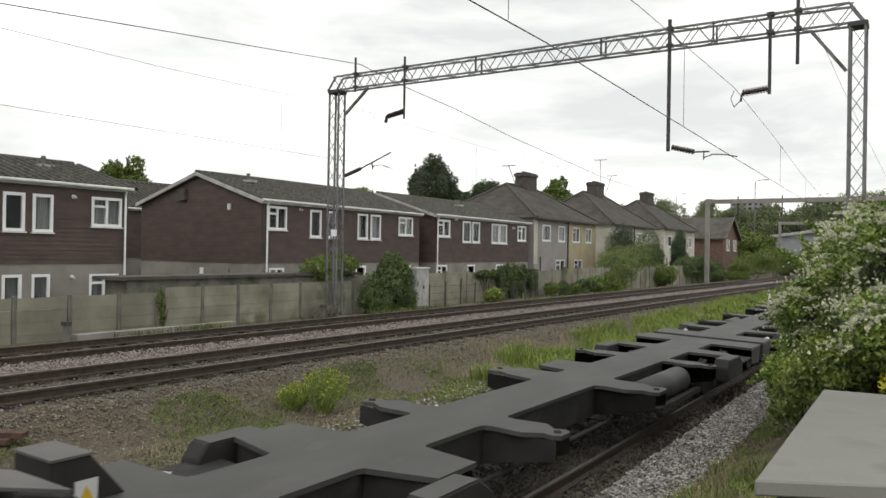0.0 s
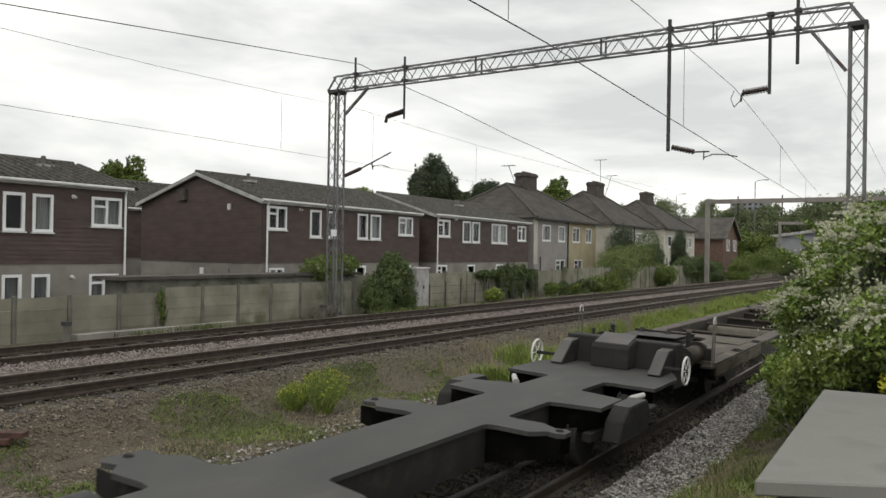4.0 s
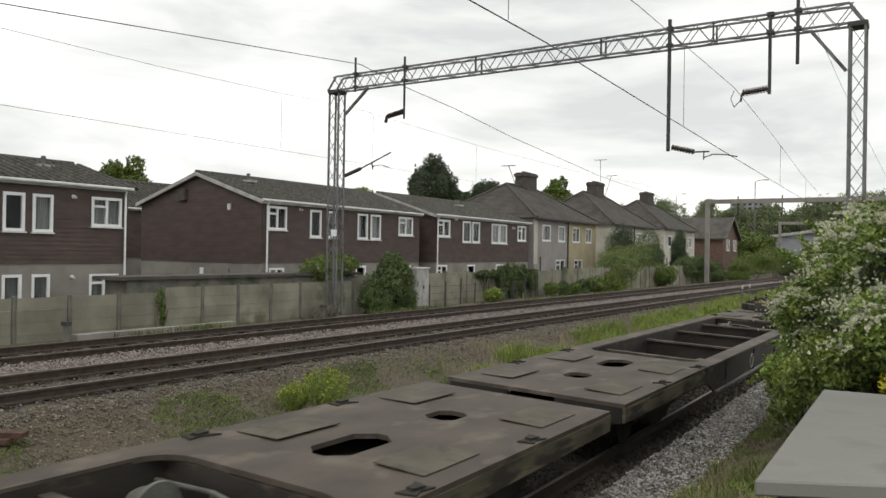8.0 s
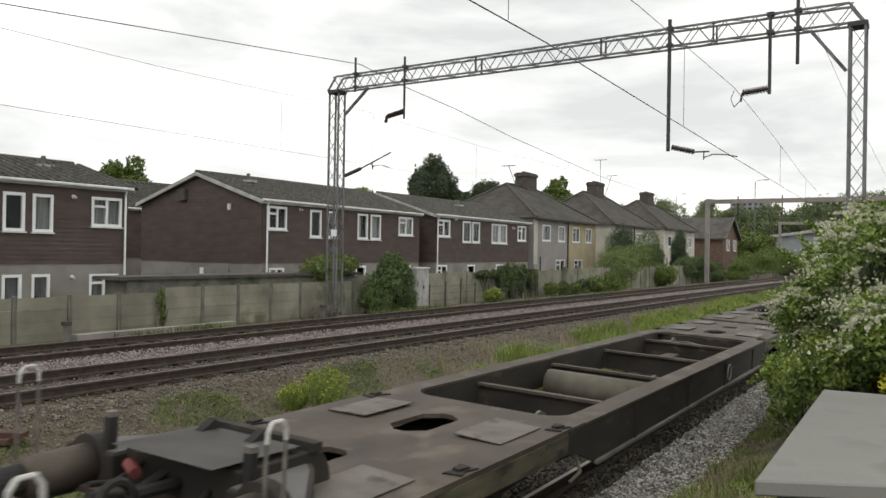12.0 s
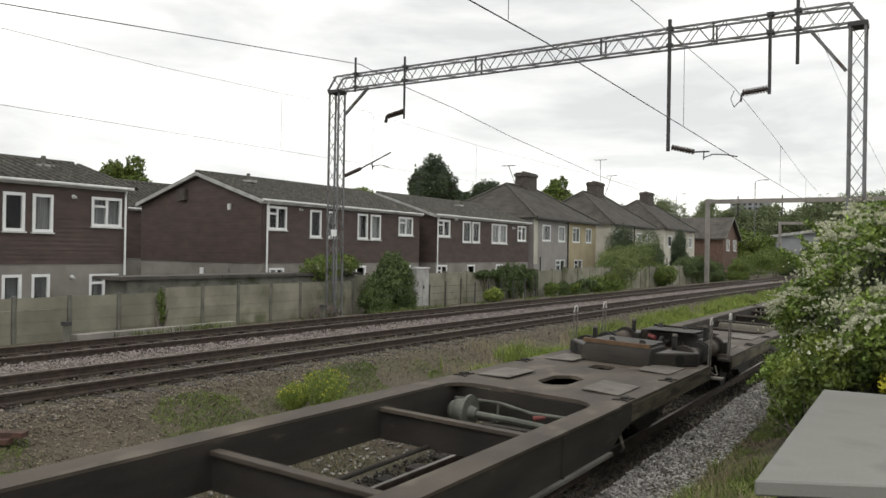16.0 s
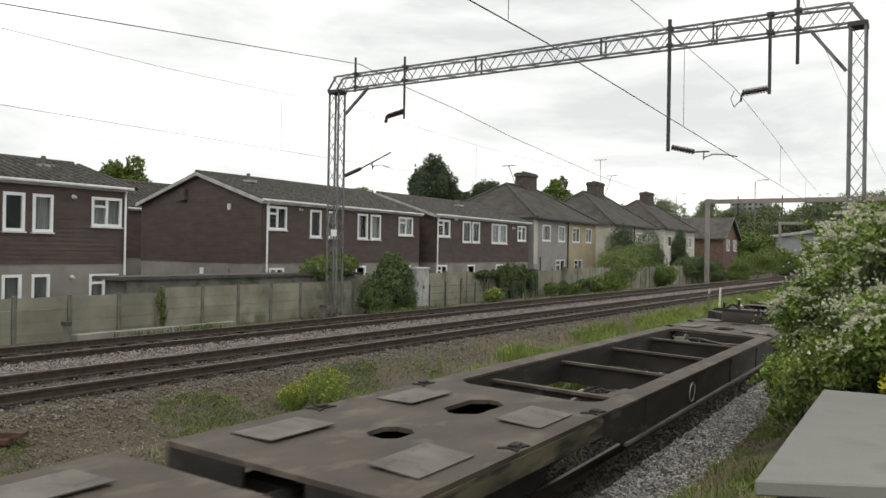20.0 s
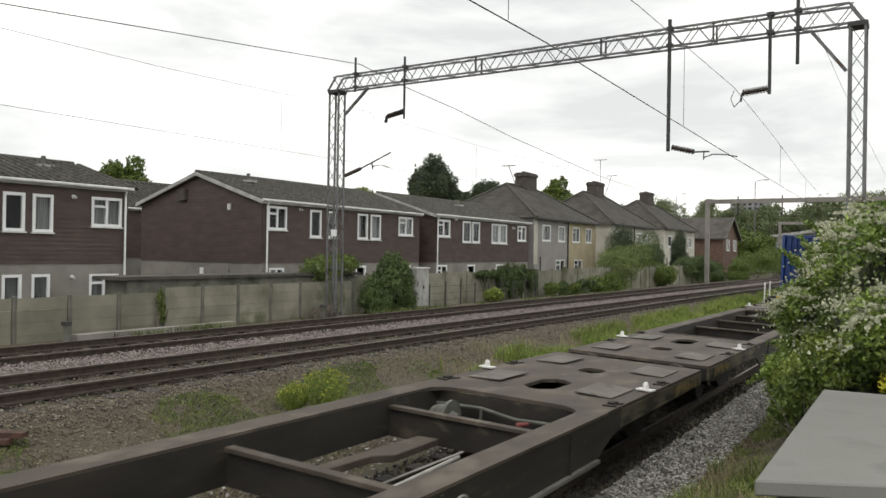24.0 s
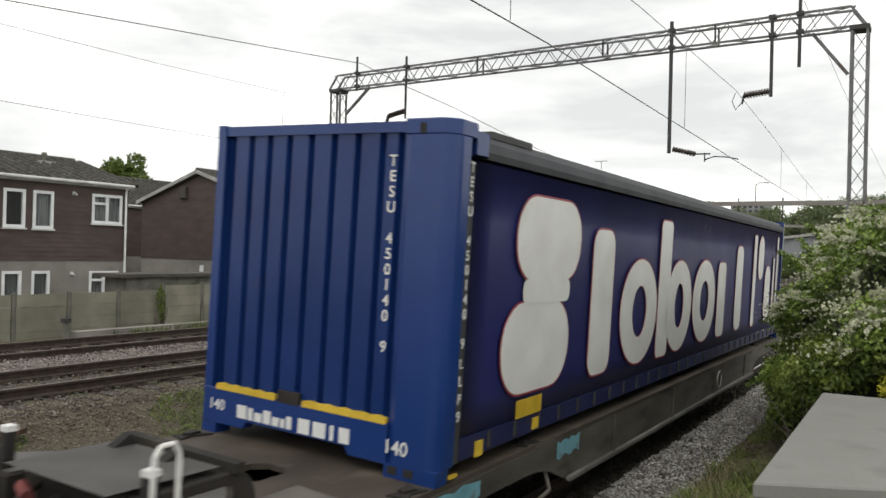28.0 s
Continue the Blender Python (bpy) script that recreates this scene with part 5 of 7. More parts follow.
    rod(bm, (0, y0 - 0.7, -0.32), (0, y0 + 0.4, -0.32), 0.12, sides=12)
    part("drawbar", bm, M["skel_side"], w, "dark drawbar between the two halves")
    for yy in (i_small - 1.12, i_big - 0.5, o_big - 0.6, o_small + 0.1):
        for s in (-1, 1):
            bm = bmesh.new()
            y = y0 + yy
            x0, x1 = sorted((s * 0.55, s * 1.08))
            a, b = (0.05, 0.022) if s > 0 else (0.022, 0.05)
            v = [bm.verts.new(p) for p in ((x0, y, a - 0.012), (x1, y, b - 0.012), (x1, y + 0.92, b - 0.012), (x0, y + 0.92, a - 0.012), (x0, y, a), (x1, y, b), (x1, y + 0.92, b), (x0, y + 0.92, a))]
            for f in ((3, 2, 1, 0), (4, 5, 6, 7), (0, 1, 5, 4), (1, 2, 6, 5), (2, 3, 7, 6), (3, 0, 4, 7)):
                bm.faces.new([v[i] for i in f])
            box(bm, x0 + 0.06, x1 - 0.06, y + 0.06, y + 0.86, -0.001, 0.012)
            part("bearing_pad", bm, M["pad"], w, "pale worn bearing plate standing proud of the deck")
    for yy in (i_small + 0.35, i_big + 0.75, o_big - 0.75, o_small - 0.4):
        for s in (-1, 1):
            bm = bmesh.new()
            prism(bm, [(s * 1.1, y0 + yy - 0.16), (s * 1.2, y0 + yy - 0.1), (s * 1.31, y0 + yy - 0.14), (s * 1.27, y0 + yy + 0.02), (s * 1.31, y0 + yy + 0.14), (s * 1.14, y0 + yy + 0.18), (s * 1.17, y0 + yy + 0.03)], 0.001, 0.016)
            prism(bm, [(s * 1.18, y0 + yy - 0.08), (s * 1.27, y0 + yy - 0.05), (s * 1.24, y0 + yy + 0.09), (s * 1.17, y0 + yy + 0.07)], 0.016, 0.04)
            part("folded_spigot", bm, M["deck_side"], w, "grimy folded-down spigot")
    raised_end(w, y0 + last)
    bogie(w, y0 + 2.5), bogie(w, y0 + 17.6)
    return w


def raised_end(w, ye):
    """The raised headstock with walkway plate, buffers and grab rails at the outer end; ye is the deck's end."""
    front = [(ye - 1.0 + 0.2 * (1 - math.cos(t)), 0.30 * math.sin(t) if t else 0.002) for t in [math.pi / 2 * i / 6 for i in range(7)]]
    bm = bmesh.new()
    prism(bm, front + [(ye - 0.02, 0.30), (ye - 0.02, 0.002)], -0.60, 0.60, "x")
    part("end_frame", bm, M["deck_side"], w, "dark headstock with a curved face", 0.008)
    for s in (-1, 1):
        bm = bmesh.new()
        prism(bm, [(s * 0.602, ye - 0.76), (s * 0.72, ye - 0.66), (s * 1.18, ye - 0.1), (s * 1.18, ye + 0.1), (s * 0.602, ye + 0.1)], 0.002, 0.22)
        part("side_box", bm, M["deck_side"], w, "dark tapered side box", 0.012)
        bm = bmesh.new()
        prism(bm, [(s * 0.62, ye - 0.68), (s * 0.74, ye - 0.58), (s * 1.14, ye - 0.08), (s * 1.14, ye + 0.07), (s * 0.62, ye + 0.07)], 0.222, 0.232)
        part("side_plate", bm, M["walkway"], w, "paler top plate of a side box")
        # flat black disc that paints the dark of an open round hole
        bm = bmesh.new()
        m = Vector((s * 0.95, ye - 0.38, 0.115))
        n = Vector((s * 0.56, -0.46, 0)).normalized()
        rod(bm, m - n * 0.004, m + n * 0.006, 0.095, sides=18)
        part("hole_cover", bm, M["hole"], w, "flat black disc standing in for an open hole in a side box")
        bm = bmesh.new()
        rod(bm, (s * 0.9, ye - 0.015, 0.10), (s * 0.9, ye + 0.1, 0.10), 0.23, sides=20)
        part("buffer_flange", bm, M["deck_side"], w)
        bm = bmesh.new()
        rod(bm, (s * 0.9, ye + 0.1, 0.10), (s * 0.9, ye + 0.62, 0.10), 0.165, 0.15, sides=20)
        part("buffer_housing", bm, M["deck"], w, "dusty brown buffer barrel", 0.01, True)
        bm = bmesh.new()
        rod(bm, (s * 0.9, ye + 0.62, 0.10), (s * 0.9, ye + 1.02, 0.10), 0.11, sides=18)
        rod(bm, (s * 0.9, ye + 1.02, 0.10), (s * 0.9, ye + 1.07, 0.10), 0.21, sides=24)
        part("buffer", bm, M["skel_side"], w, "round greasy buffer head")
    bm = bmesh.new()
    v = [bm.verts.new(p) for p in ((-0.55, ye - 0.69, 0.345), (0.5, ye - 0.69, 0.335), (0.5, ye + 0.18, 0.345), (-0.55, ye + 0.18, 0.355))]
    bm.faces.new(v)
    bmesh.ops.solidify(bm, geom=bm.faces[:], thickness=-0.03)
    part("walkway_plate", bm, M["walkway"], w, "dusty dark raised walkway plate")
    bm = bmesh.new()
    box(bm, -0.64, 0.54, ye - 0.83, ye - 0.74, 0.302, 0.37)
    part("edge_bar", bm, M["deck_side"], w, "sooty edge bar", 0.01)
    for x in (-0.18, 0.36):
        bm = bmesh.new()
        prism(bm, [(ye - 0.69, 0.34), (ye - 0.5, 0.34), (ye - 0.64, 0.42)], x - 0.04, x + 0.04, "x")
        part("stop_block", bm, M["skel_side"], w)
    for x, y, h in ((-0.74, ye + 0.02, 0.48), (0.74, ye + 0.02, 0.48)):
        bm = bmesh.new()
        box(bm, x - 0.035, x + 0.035, y - 0.035, y + 0.035, 0.0, h)
        part("post", bm, M["skel_side"], w, "dark lamp bracket post", 0.006)
        bm = bmesh.new()
        box(bm, x - 0.04, x + 0.04, y - 0.04, y + 0.04, h, h + 0.04)
        part("post_cap", bm, M["pad"], w, "pale worn top of the post")
    for x, y, h in ((-1.28, ye + 0.36, 0.83), (1.28, ye + 0.36, 0.83)):
        bm = bmesh.new()
        pipe(bm, [(x, y - 0.08, h - 0.12), (x, y - 0.075, h - 0.05), (x, y - 0.04, h), (x, y + 0.04, h), (x, y + 0.075, h - 0.05), (x, y + 0.08, h - 0.12)], 0.014)
        part("grab_rail", bm, M["hoop_white"], w, "white painted top of a hoop grab rail")
        for d in (-0.08, 0.08):
            bm = bmesh.new()
            rod(bm, (x, y + d, -0.05), (x, y + d, h - 0.12), 0.013)
            part("rail_leg", bm, M["rail_leg"], w, "grubby leg of a grab rail")
    for s in (-1, 1):
        bm = bmesh.new()
        prism(bm, [(s * 1.1, ye + 0.255), (s * 1.32, ye + 0.255), (s * 1.32, ye + 0.5), (s * 1.1, ye + 0.5)], -0.09, -0.05)
        part("rail_bracket", bm, M["deck_side"], w)
    bm = bmesh.new()
    prism(bm, [(1.18, ye + 0.4), (1.5, ye + 0.42), (1.5, ye + 0.6), (1.2, ye + 0.6)], -0.26, -0.22)
    part("foot_step", bm, M["pad"], w, "pale worn foot step", 0.008)
    bm = bmesh.new()
    pipe(bm, [(1.2, ye + 0.5, -0.1), (1.34, ye + 0.6, -0.2), (1.36, ye + 0.7, -0.2), (1.3, ye + 0.74, -0.05)], 0.014)
    part("shunter_handle", bm, M["pad"], w, "pale shunter's handle")
    for pts, r in (([(0.12, ye - 0.1, 0.2), (0.2, ye + 0.25, 0.04), (0.12, ye + 0.62, 0.14)], 0.035), ([(-0.3, ye - 0.1, 0.16), (-0.36, ye + 0.25, -0.05), (-0.3, ye + 0.66, 0.1)], 0.03),
                   ([(0.38, ye - 0.15, 0.25), (0.42, ye + 0.2, 0.08), (0.3, ye + 0.5, 0.16)], 0.022)):
        bm = bmesh.new()
        pipe(bm, pts, r)
        part("air_hose", bm, M["skel_side"], w, "black air hose")
    bm = bmesh.new()
    rod(bm, (0, ye - 0.35, 0.1), (0, ye + 0.35, 0.12), 0.05)
    ring(bm, (0, ye + 0.5, 0.12), (1, 0, 0), 0.12, 0.035, 14, 6)
    part("screw_coupling", bm, M["skel_side"], w, "greasy screw coupling")
    bm = bmesh.new()
    rod(bm, (0.22, ye + 0.18, 0.18), (0.38, ye + 0.12, 0.21), 0.045, sides=8)
    part("hose_tap", bm, M["red"], w, "faded red hose tap")


def skeletal_platform(lead=False):
    """One half of a spine-framed container wagon with outriggers; y = -8.35 (inner end) to 8.35 (outer end)."""
    w = thing("skeletal_wagon", "dark grey skeletal container wagon with outrigger arms, empty", "wagon", group="skeletal wagons")
    y0, h, Z = -8.35, 0.43, -0.05
    end = 16.15
    wells = {1: [(1.0, 2.27), (2.9, 4.28), (4.75, 6.2), (7.22, 7.62), (8.46, 11.22), (11.69, 12.93), (13.95, 14.95)],
             -1: [(1.0, 2.3), (2.95, 4.4), (4.75, 7.5), (8.2, 11.1), (11.6, 12.85), (13.75, 14.9)]}
    tips = {1: [(1.3, 0.0, 1.05), (1.1, 2.4, 2.85), (1.34, 4.4, 4.72), (0.98, 6.25, 7.12), (1.34, 7.72, 8.3), (1.3, 11.3, 11.62), (1.1, 13.0, 13.8), (1.2, 14.95, end)],
            -1: [(1.3, 0.0, 1.05), (1.1, 2.4, 2.9), (1.34, 4.42, 4.75), (1.34, 7.6, 8.15), (1.3, 11.15, 11.55), (1.1, 12.95, 13.6), (1.2, 14.95, end)]}
    outline = {}
    for s in (1, -1):
        pts = []
        for i, (xo, c, d) in enumerate(tips[s]):
            lock = xo > 1.25 and 0 < c
            if lock:
                pts += [(0.95, c - 0.1), (1.1, c + 0.06), (xo - 0.08, c + 0.02), (xo, c + 0.08), (xo, d - 0.08), (xo - 0.08, d - 0.02), (1.1, d - 0.06), (0.9, d + 0.08)]
            else:
                pts += [(xo, c), (xo, d)]
            if i < len(wells[s]):
                p, q = wells[s][i]
                k = min(0.1, (q - p) / 4)
                pts += [(h + 0.14, p), (h + 0.03, p + 0.3 * k), (h, p + k), (h, q - k), (h + 0.03, q - 0.3 * k), (h + 0.14, q)]
        outline[s] = [(s * x, y0 + y) for x, y in pts]
    bm = bmesh.new()
    prism(bm, outline[1] + [(0.95, y0 + end + 0.64), (-0.95, y0 + end + 0.64)] + outline[-1][::-1], Z - 0.05, Z)
    part("deck_plate", bm, M["skel"], w, "smooth grey top plate with scalloped openings")
    # spine and outrigger webs are near black, which paints in shade below the deck
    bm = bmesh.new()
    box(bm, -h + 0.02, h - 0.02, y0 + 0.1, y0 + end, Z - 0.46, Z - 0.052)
    part("spine", bm, M["skel_side"], w, "centre spine beam, coloured dark as its shade")
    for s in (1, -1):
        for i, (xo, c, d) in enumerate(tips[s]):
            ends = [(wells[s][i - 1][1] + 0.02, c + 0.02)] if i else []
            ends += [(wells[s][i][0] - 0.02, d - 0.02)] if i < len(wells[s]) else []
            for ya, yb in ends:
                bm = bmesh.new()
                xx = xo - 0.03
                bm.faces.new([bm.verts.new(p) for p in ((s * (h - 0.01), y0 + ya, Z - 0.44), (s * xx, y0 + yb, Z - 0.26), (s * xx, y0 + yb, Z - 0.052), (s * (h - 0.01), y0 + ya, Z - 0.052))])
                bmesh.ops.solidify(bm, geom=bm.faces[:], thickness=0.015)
                part("outrigger_web", bm, M["skel_side"], w, "outrigger web, coloured dark as its shade")
            if xo > 1.25 and 0 < c:
                bm = bmesh.new()
                rod(bm, (s * (xo - 0.1), y0 + (c + d) / 2, Z + 0.001), (s * (xo - 0.1), y0 + (c + d) / 2, Z + 0.022), 0.05, 0.035, 10)
                part("twistlock", bm, M["skel_side"], w, "worn steel twistlock")
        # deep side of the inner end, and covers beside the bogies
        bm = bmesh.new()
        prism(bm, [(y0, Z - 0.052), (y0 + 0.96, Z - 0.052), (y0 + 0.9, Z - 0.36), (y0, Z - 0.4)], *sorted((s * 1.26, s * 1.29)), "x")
        part("end_side", bm, M["skel_side"], w, "side of the wagon end, darker than its top")
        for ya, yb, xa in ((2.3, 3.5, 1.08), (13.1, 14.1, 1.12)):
            # dark body with a lighter top: the fall of light is put into the colours
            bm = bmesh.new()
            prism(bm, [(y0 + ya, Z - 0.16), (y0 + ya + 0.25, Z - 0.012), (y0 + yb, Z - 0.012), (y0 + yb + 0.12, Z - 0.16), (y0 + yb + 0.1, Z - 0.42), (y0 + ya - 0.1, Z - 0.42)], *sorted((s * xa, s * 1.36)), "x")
            part("bogie_cover", bm, M["skel_side"], w, "tapered cover beside the bogie, sides coloured dark as shade", 0.02)
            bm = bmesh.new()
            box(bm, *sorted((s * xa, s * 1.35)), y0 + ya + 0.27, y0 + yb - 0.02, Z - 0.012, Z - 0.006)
            part("cover_top", bm, M["skel"], w, "bogie cover top in a lighter grey than its sides")
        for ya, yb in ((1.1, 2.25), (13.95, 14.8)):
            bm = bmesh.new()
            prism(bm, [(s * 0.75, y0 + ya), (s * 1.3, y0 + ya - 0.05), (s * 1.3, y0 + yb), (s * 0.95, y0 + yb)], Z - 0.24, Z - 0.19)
            part("bogie_shelf", bm, M["skel_side"], w, "dark lower plate beside the bogie", 0.01)
            bm = bmesh.new()
            rod(bm, (s * 0.92, y0 + ya + 0.75, Z - 0.16), (s * 1.06, y0 + ya + 0.95, Z - 0.1), 0.055, 0.04, sides=12)
            part("brake_adjuster", bm, M["hoop_white"], w, "bright worn brake adjuster")
    bm = bmesh.new()
    rod(bm, (-0.78, y0 + 5.0, Z - 0.26), (-0.78, y0 + 7.2, Z - 0.26), 0.225, sides=24)
    part("air_reservoir", bm, M["skel"], w, "dark grey cylindrical air reservoir", 0.03, True)
    bm = bmesh.new()
    box(bm, -1.08, -0.98, y0 + 4.5, y0 + 7.1, Z - 0.5, Z - 0.42)
    part("reservoir_cradle", bm, M["skel_side"], w)
    for x in (0.66, -0.62):
        bm = bmesh.new()
        pipe(bm, [(x, y0 + 0.8, Z - 0.52), (x, y0 + 14, Z - 0.52)], 0.03)
        part("brake_pipe", bm, M["skel_side"], w)
    for xa, xb in ((-1.27, -0.42), (0.42, 1.27)):
        bm = bmesh.new()
        box(bm, xa, xb, y0 + 0.005, y0 + 0.04, Z - 0.4, Z - 0.052)
        part("end_plate", bm, M["skel_side"], w)
    bm = bmesh.new()
    rod(bm, (0, y0 - 0.4, Z - 0.32), (0, y0 + 0.4, Z - 0.32), 0.1, sides=12)
    part("drawbar", bm, M["skel_side"], w)
    bm = bmesh.new()
    rod(bm, (0.3, y0 - 0.12, Z - 0.2), (0.3, y0 - 0.02, Z - 0.16), 0.06, sides=8)
    part("hose_tap", bm, M["red"], w, "dull red hose tap")
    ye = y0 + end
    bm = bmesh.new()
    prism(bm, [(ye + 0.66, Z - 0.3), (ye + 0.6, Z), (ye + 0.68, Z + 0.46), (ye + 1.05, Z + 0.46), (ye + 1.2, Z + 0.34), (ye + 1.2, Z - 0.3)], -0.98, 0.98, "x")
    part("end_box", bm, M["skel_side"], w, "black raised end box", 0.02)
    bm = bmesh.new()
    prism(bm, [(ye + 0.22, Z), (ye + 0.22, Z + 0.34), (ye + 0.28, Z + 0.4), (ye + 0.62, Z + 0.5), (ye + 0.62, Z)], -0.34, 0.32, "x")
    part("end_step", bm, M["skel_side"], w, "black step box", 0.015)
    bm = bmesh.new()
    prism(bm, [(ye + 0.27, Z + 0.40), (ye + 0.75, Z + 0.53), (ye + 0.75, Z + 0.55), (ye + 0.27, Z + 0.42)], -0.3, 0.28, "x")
    part("step_plate", bm, M["walkway"], w, "paler step plate")
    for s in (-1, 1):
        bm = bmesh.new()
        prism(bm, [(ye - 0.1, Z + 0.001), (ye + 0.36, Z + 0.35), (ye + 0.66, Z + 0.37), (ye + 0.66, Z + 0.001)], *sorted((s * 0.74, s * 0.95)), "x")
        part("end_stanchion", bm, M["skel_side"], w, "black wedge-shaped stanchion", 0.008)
        bm = bmesh.new()
        prism(bm, [(ye - 0.08, Z + 0.02), (ye + 0.355, Z + 0.354), (ye + 0.68, Z + 0.376), (ye + 0.68, Z + 0.392), (ye + 0.35, Z + 0.37), (ye - 0.1, Z + 0.035)], *sorted((s * 0.75, s * 0.94)), "x")
        part("stanchion_plate", bm, M["walkway"], w, "paler grey sloping plate of a stanchion")
        wheel_y, wheel_z = ye + 0.12, Z + 0.13
        bm = bmesh.new()
        ring(bm, (s * 1.3, wheel_y, wheel_z), (1, 0, 0), 0.22, 0.018, 24, 6)
        for a in range(3):
            t = a * math.pi / 3
            d = Vector((0, math.cos(t), math.sin(t))) * 0.22
            rod(bm, Vector((s * 1.3, wheel_y, wheel_z)) - d, Vector((s * 1.3, wheel_y, wheel_z)) + d, 0.008, sides=6)
        part("hand_wheel", bm, M["white_paint"], w, "white rimmed brake hand wheel")
        bm = bmesh.new()
        rod(bm, (s * 0.93, wheel_y, wheel_z), (s * 1.31, wheel_y, wheel_z), 0.03, sides=8)
        part("wheel_spindle", bm, M["skel_side"], w)
        bm = bmesh.new()
        rod(bm, (s * 0.88, ye + 1.0, 0.02), (s * 0.88, ye + 1.27, 0.02), 0.13, sides=16)
        rod(bm, (s * 0.88, ye + 1.27, 0.02), (s * 0.88, ye + 1.31, 0.02), 0.2, sides=20)
        part("buffer", bm, M["skel_side"], w, "round greasy buffer")
    if lead:
        # the train's leading end has a wedge locker with a warning plate on one side
        bm = bmesh.new()
        prism(bm, [(ye - 0.70, Z + 0.001), (ye - 0.40, Z + 0.34), (ye - 0.10, Z + 0.34), (ye - 0.10, Z + 0.001)], 0.50, 0.94, "x")
        locker = part("locker", bm, M["skel_side"], w, "black wedge-shaped locker", 0.008)
        bm = bmesh.new()
        box(bm, 0.49, 0.95, ye - 0.41, ye - 0.09, Z + 0.341, Z + 0.36)
        part("locker_lid", bm, M["walkway"], locker, "paler grey lid")
        bm = bmesh.new()
        box(bm, 0.49, 0.497, ye - 0.46, ye - 0.28, Z + 0.0, Z + 0.17)
        sign = part("warning_plate", bm, M["white_dirty"], w, "small white warning plate")
        bm = bmesh.new()
        prism(bm, [(ye - 0.43, Z + 0.01), (ye - 0.31, Z + 0.01), (ye - 0.37, Z + 0.13)], 0.484, 0.488, "x")
        part("warning_mark", bm, M["yellow"], sign, "yellow triangle")
    for x in (-0.62, -0.3):
        bm = bmesh.new()
        box(bm, x - 0.025, x + 0.025, ye + 1.02, ye + 1.07, Z + 0.3, Z + 0.56)
        part("lamp_bracket", bm, M["skel_side"], w)
    bogie(w, y0 + 2.0), bogie(w, y0 + 14.2)
    return w


def set_going(ob, s_mid, flip=False, lift=0.0):
    """Notes a vehicle whose middle passes y = 0 when the train has run s_mid metres."""
    MOVING.append((ob, s_mid, flip, lift))


skel_a = skeletal_platform(True)
set_going(skel_a, 19.18 - 8.35, True)
skel_b = skeletal_platform()
set_going(skel_b, 19.6 + 8.35)
half_kinds = {True: low_platform(True), False: low_platform(False)}
half_sets = []
for at, flip in [(gap - k, k > 0) for gap in (58.73, 101.54, 144.39, 187.16, 229.96) for k in (0.55, 0.0)][:9]:
    ob = copy_thing(half_kinds[flip], Matrix()) if len(half_sets) > 1 else half_kinds[flip]
    half_sets.append(ob)
    set_going(ob, at + (-HALF if flip else HALF), flip)


def repaint(ob, start, mat, label):
    for ch in ob.children:
        if ch.name.startswith(start):
            ch.material_slots[0].link = "OBJECT"
            ch.material_slots[0].material = mat
            tagged(ch, label)


def white_spigots(ob, rows):
    for x, y in rows:
        bm = bmesh.new()
        prism(bm, [(x - 0.13, y - 0.05), (x + 0.1, y - 0.09), (x + 0.13, y + 0.03), (x - 0.1, y + 0.08)], 0.022, 0.042)
        rod(bm, (x, y, 0.042), (x, y, 0.10), 0.05, 0.035, 10)
        rod(bm, (x, y, 0.10), (x, y, 0.14), 0.045, 0.02, 10)
        part("spigot", bm, M["white_paint"], ob, "white painted container spigot")


def side_patches(ob, rows):
    for y0, y1, z0, z1, mat, label, s in rows:
        bm = bmesh.new()
        x = s * 1.333
        k = 8
        top = [(y0 + (y1 - y0) * i / k, z1 - 0.04 * (math.sin(i * 2.3 + y0) + 1) / 2) for i in range(k + 1)]
        bot = [(y0 + (y1 - y0) * i / k, z0 + 0.05 * (math.sin(i * 1.7 + y1) + 1) / 2) for i in range(k, -1, -1)]
        prism(bm, top + bot, *sorted((x, x + s * 0.004)), "x")
        part("paint_patch", bm, M[mat], ob, label)


repaint(half_sets[7], "edge_bar", M["yellow"], "bright yellow painted edge bar")
bm = bmesh.new()
pipe(bm, [(0.46, 9.03, 0.34), (0.5, 8.97, 0.22), (0.55, 8.9, 0.1), (0.64, 8.84, 0.016)], 0.014)
part("strap", bm, M["yellow_dirty"], half_sets[7], "yellow webbing strap hanging from the bar")
repaint(half_sets[1], "edge_bar", M["yellow_dirty"], "faded yellow painted edge bar")
repaint(half_sets[1], "stop_block", M["yellow_dirty"], "faded yellow stop block")
for ob in half_sets[:2]:
    repaint(ob, "bearing_pad", M["pad_dull"], "dull dusty bearing plate")
    for ch in ob.children:
        if ch.name.startswith("bearing_pad"):
            ch.scale.z = 0.55
for ob in half_sets[2:]:
    for ch in ob.children:
        if ch.name.startswith("bearing_pad"):
            ch.scale.z = 0.75
repaint(half_sets[3], "edge_bar", M["rust_bar"], "rusty orange edge bar")
for ob in half_sets[6:9]:
    for start in ("grab_rail", "rail_leg", "foot_step", "post_cap"):
        repaint(ob, start, M["white_paint"], "white painted fitting")
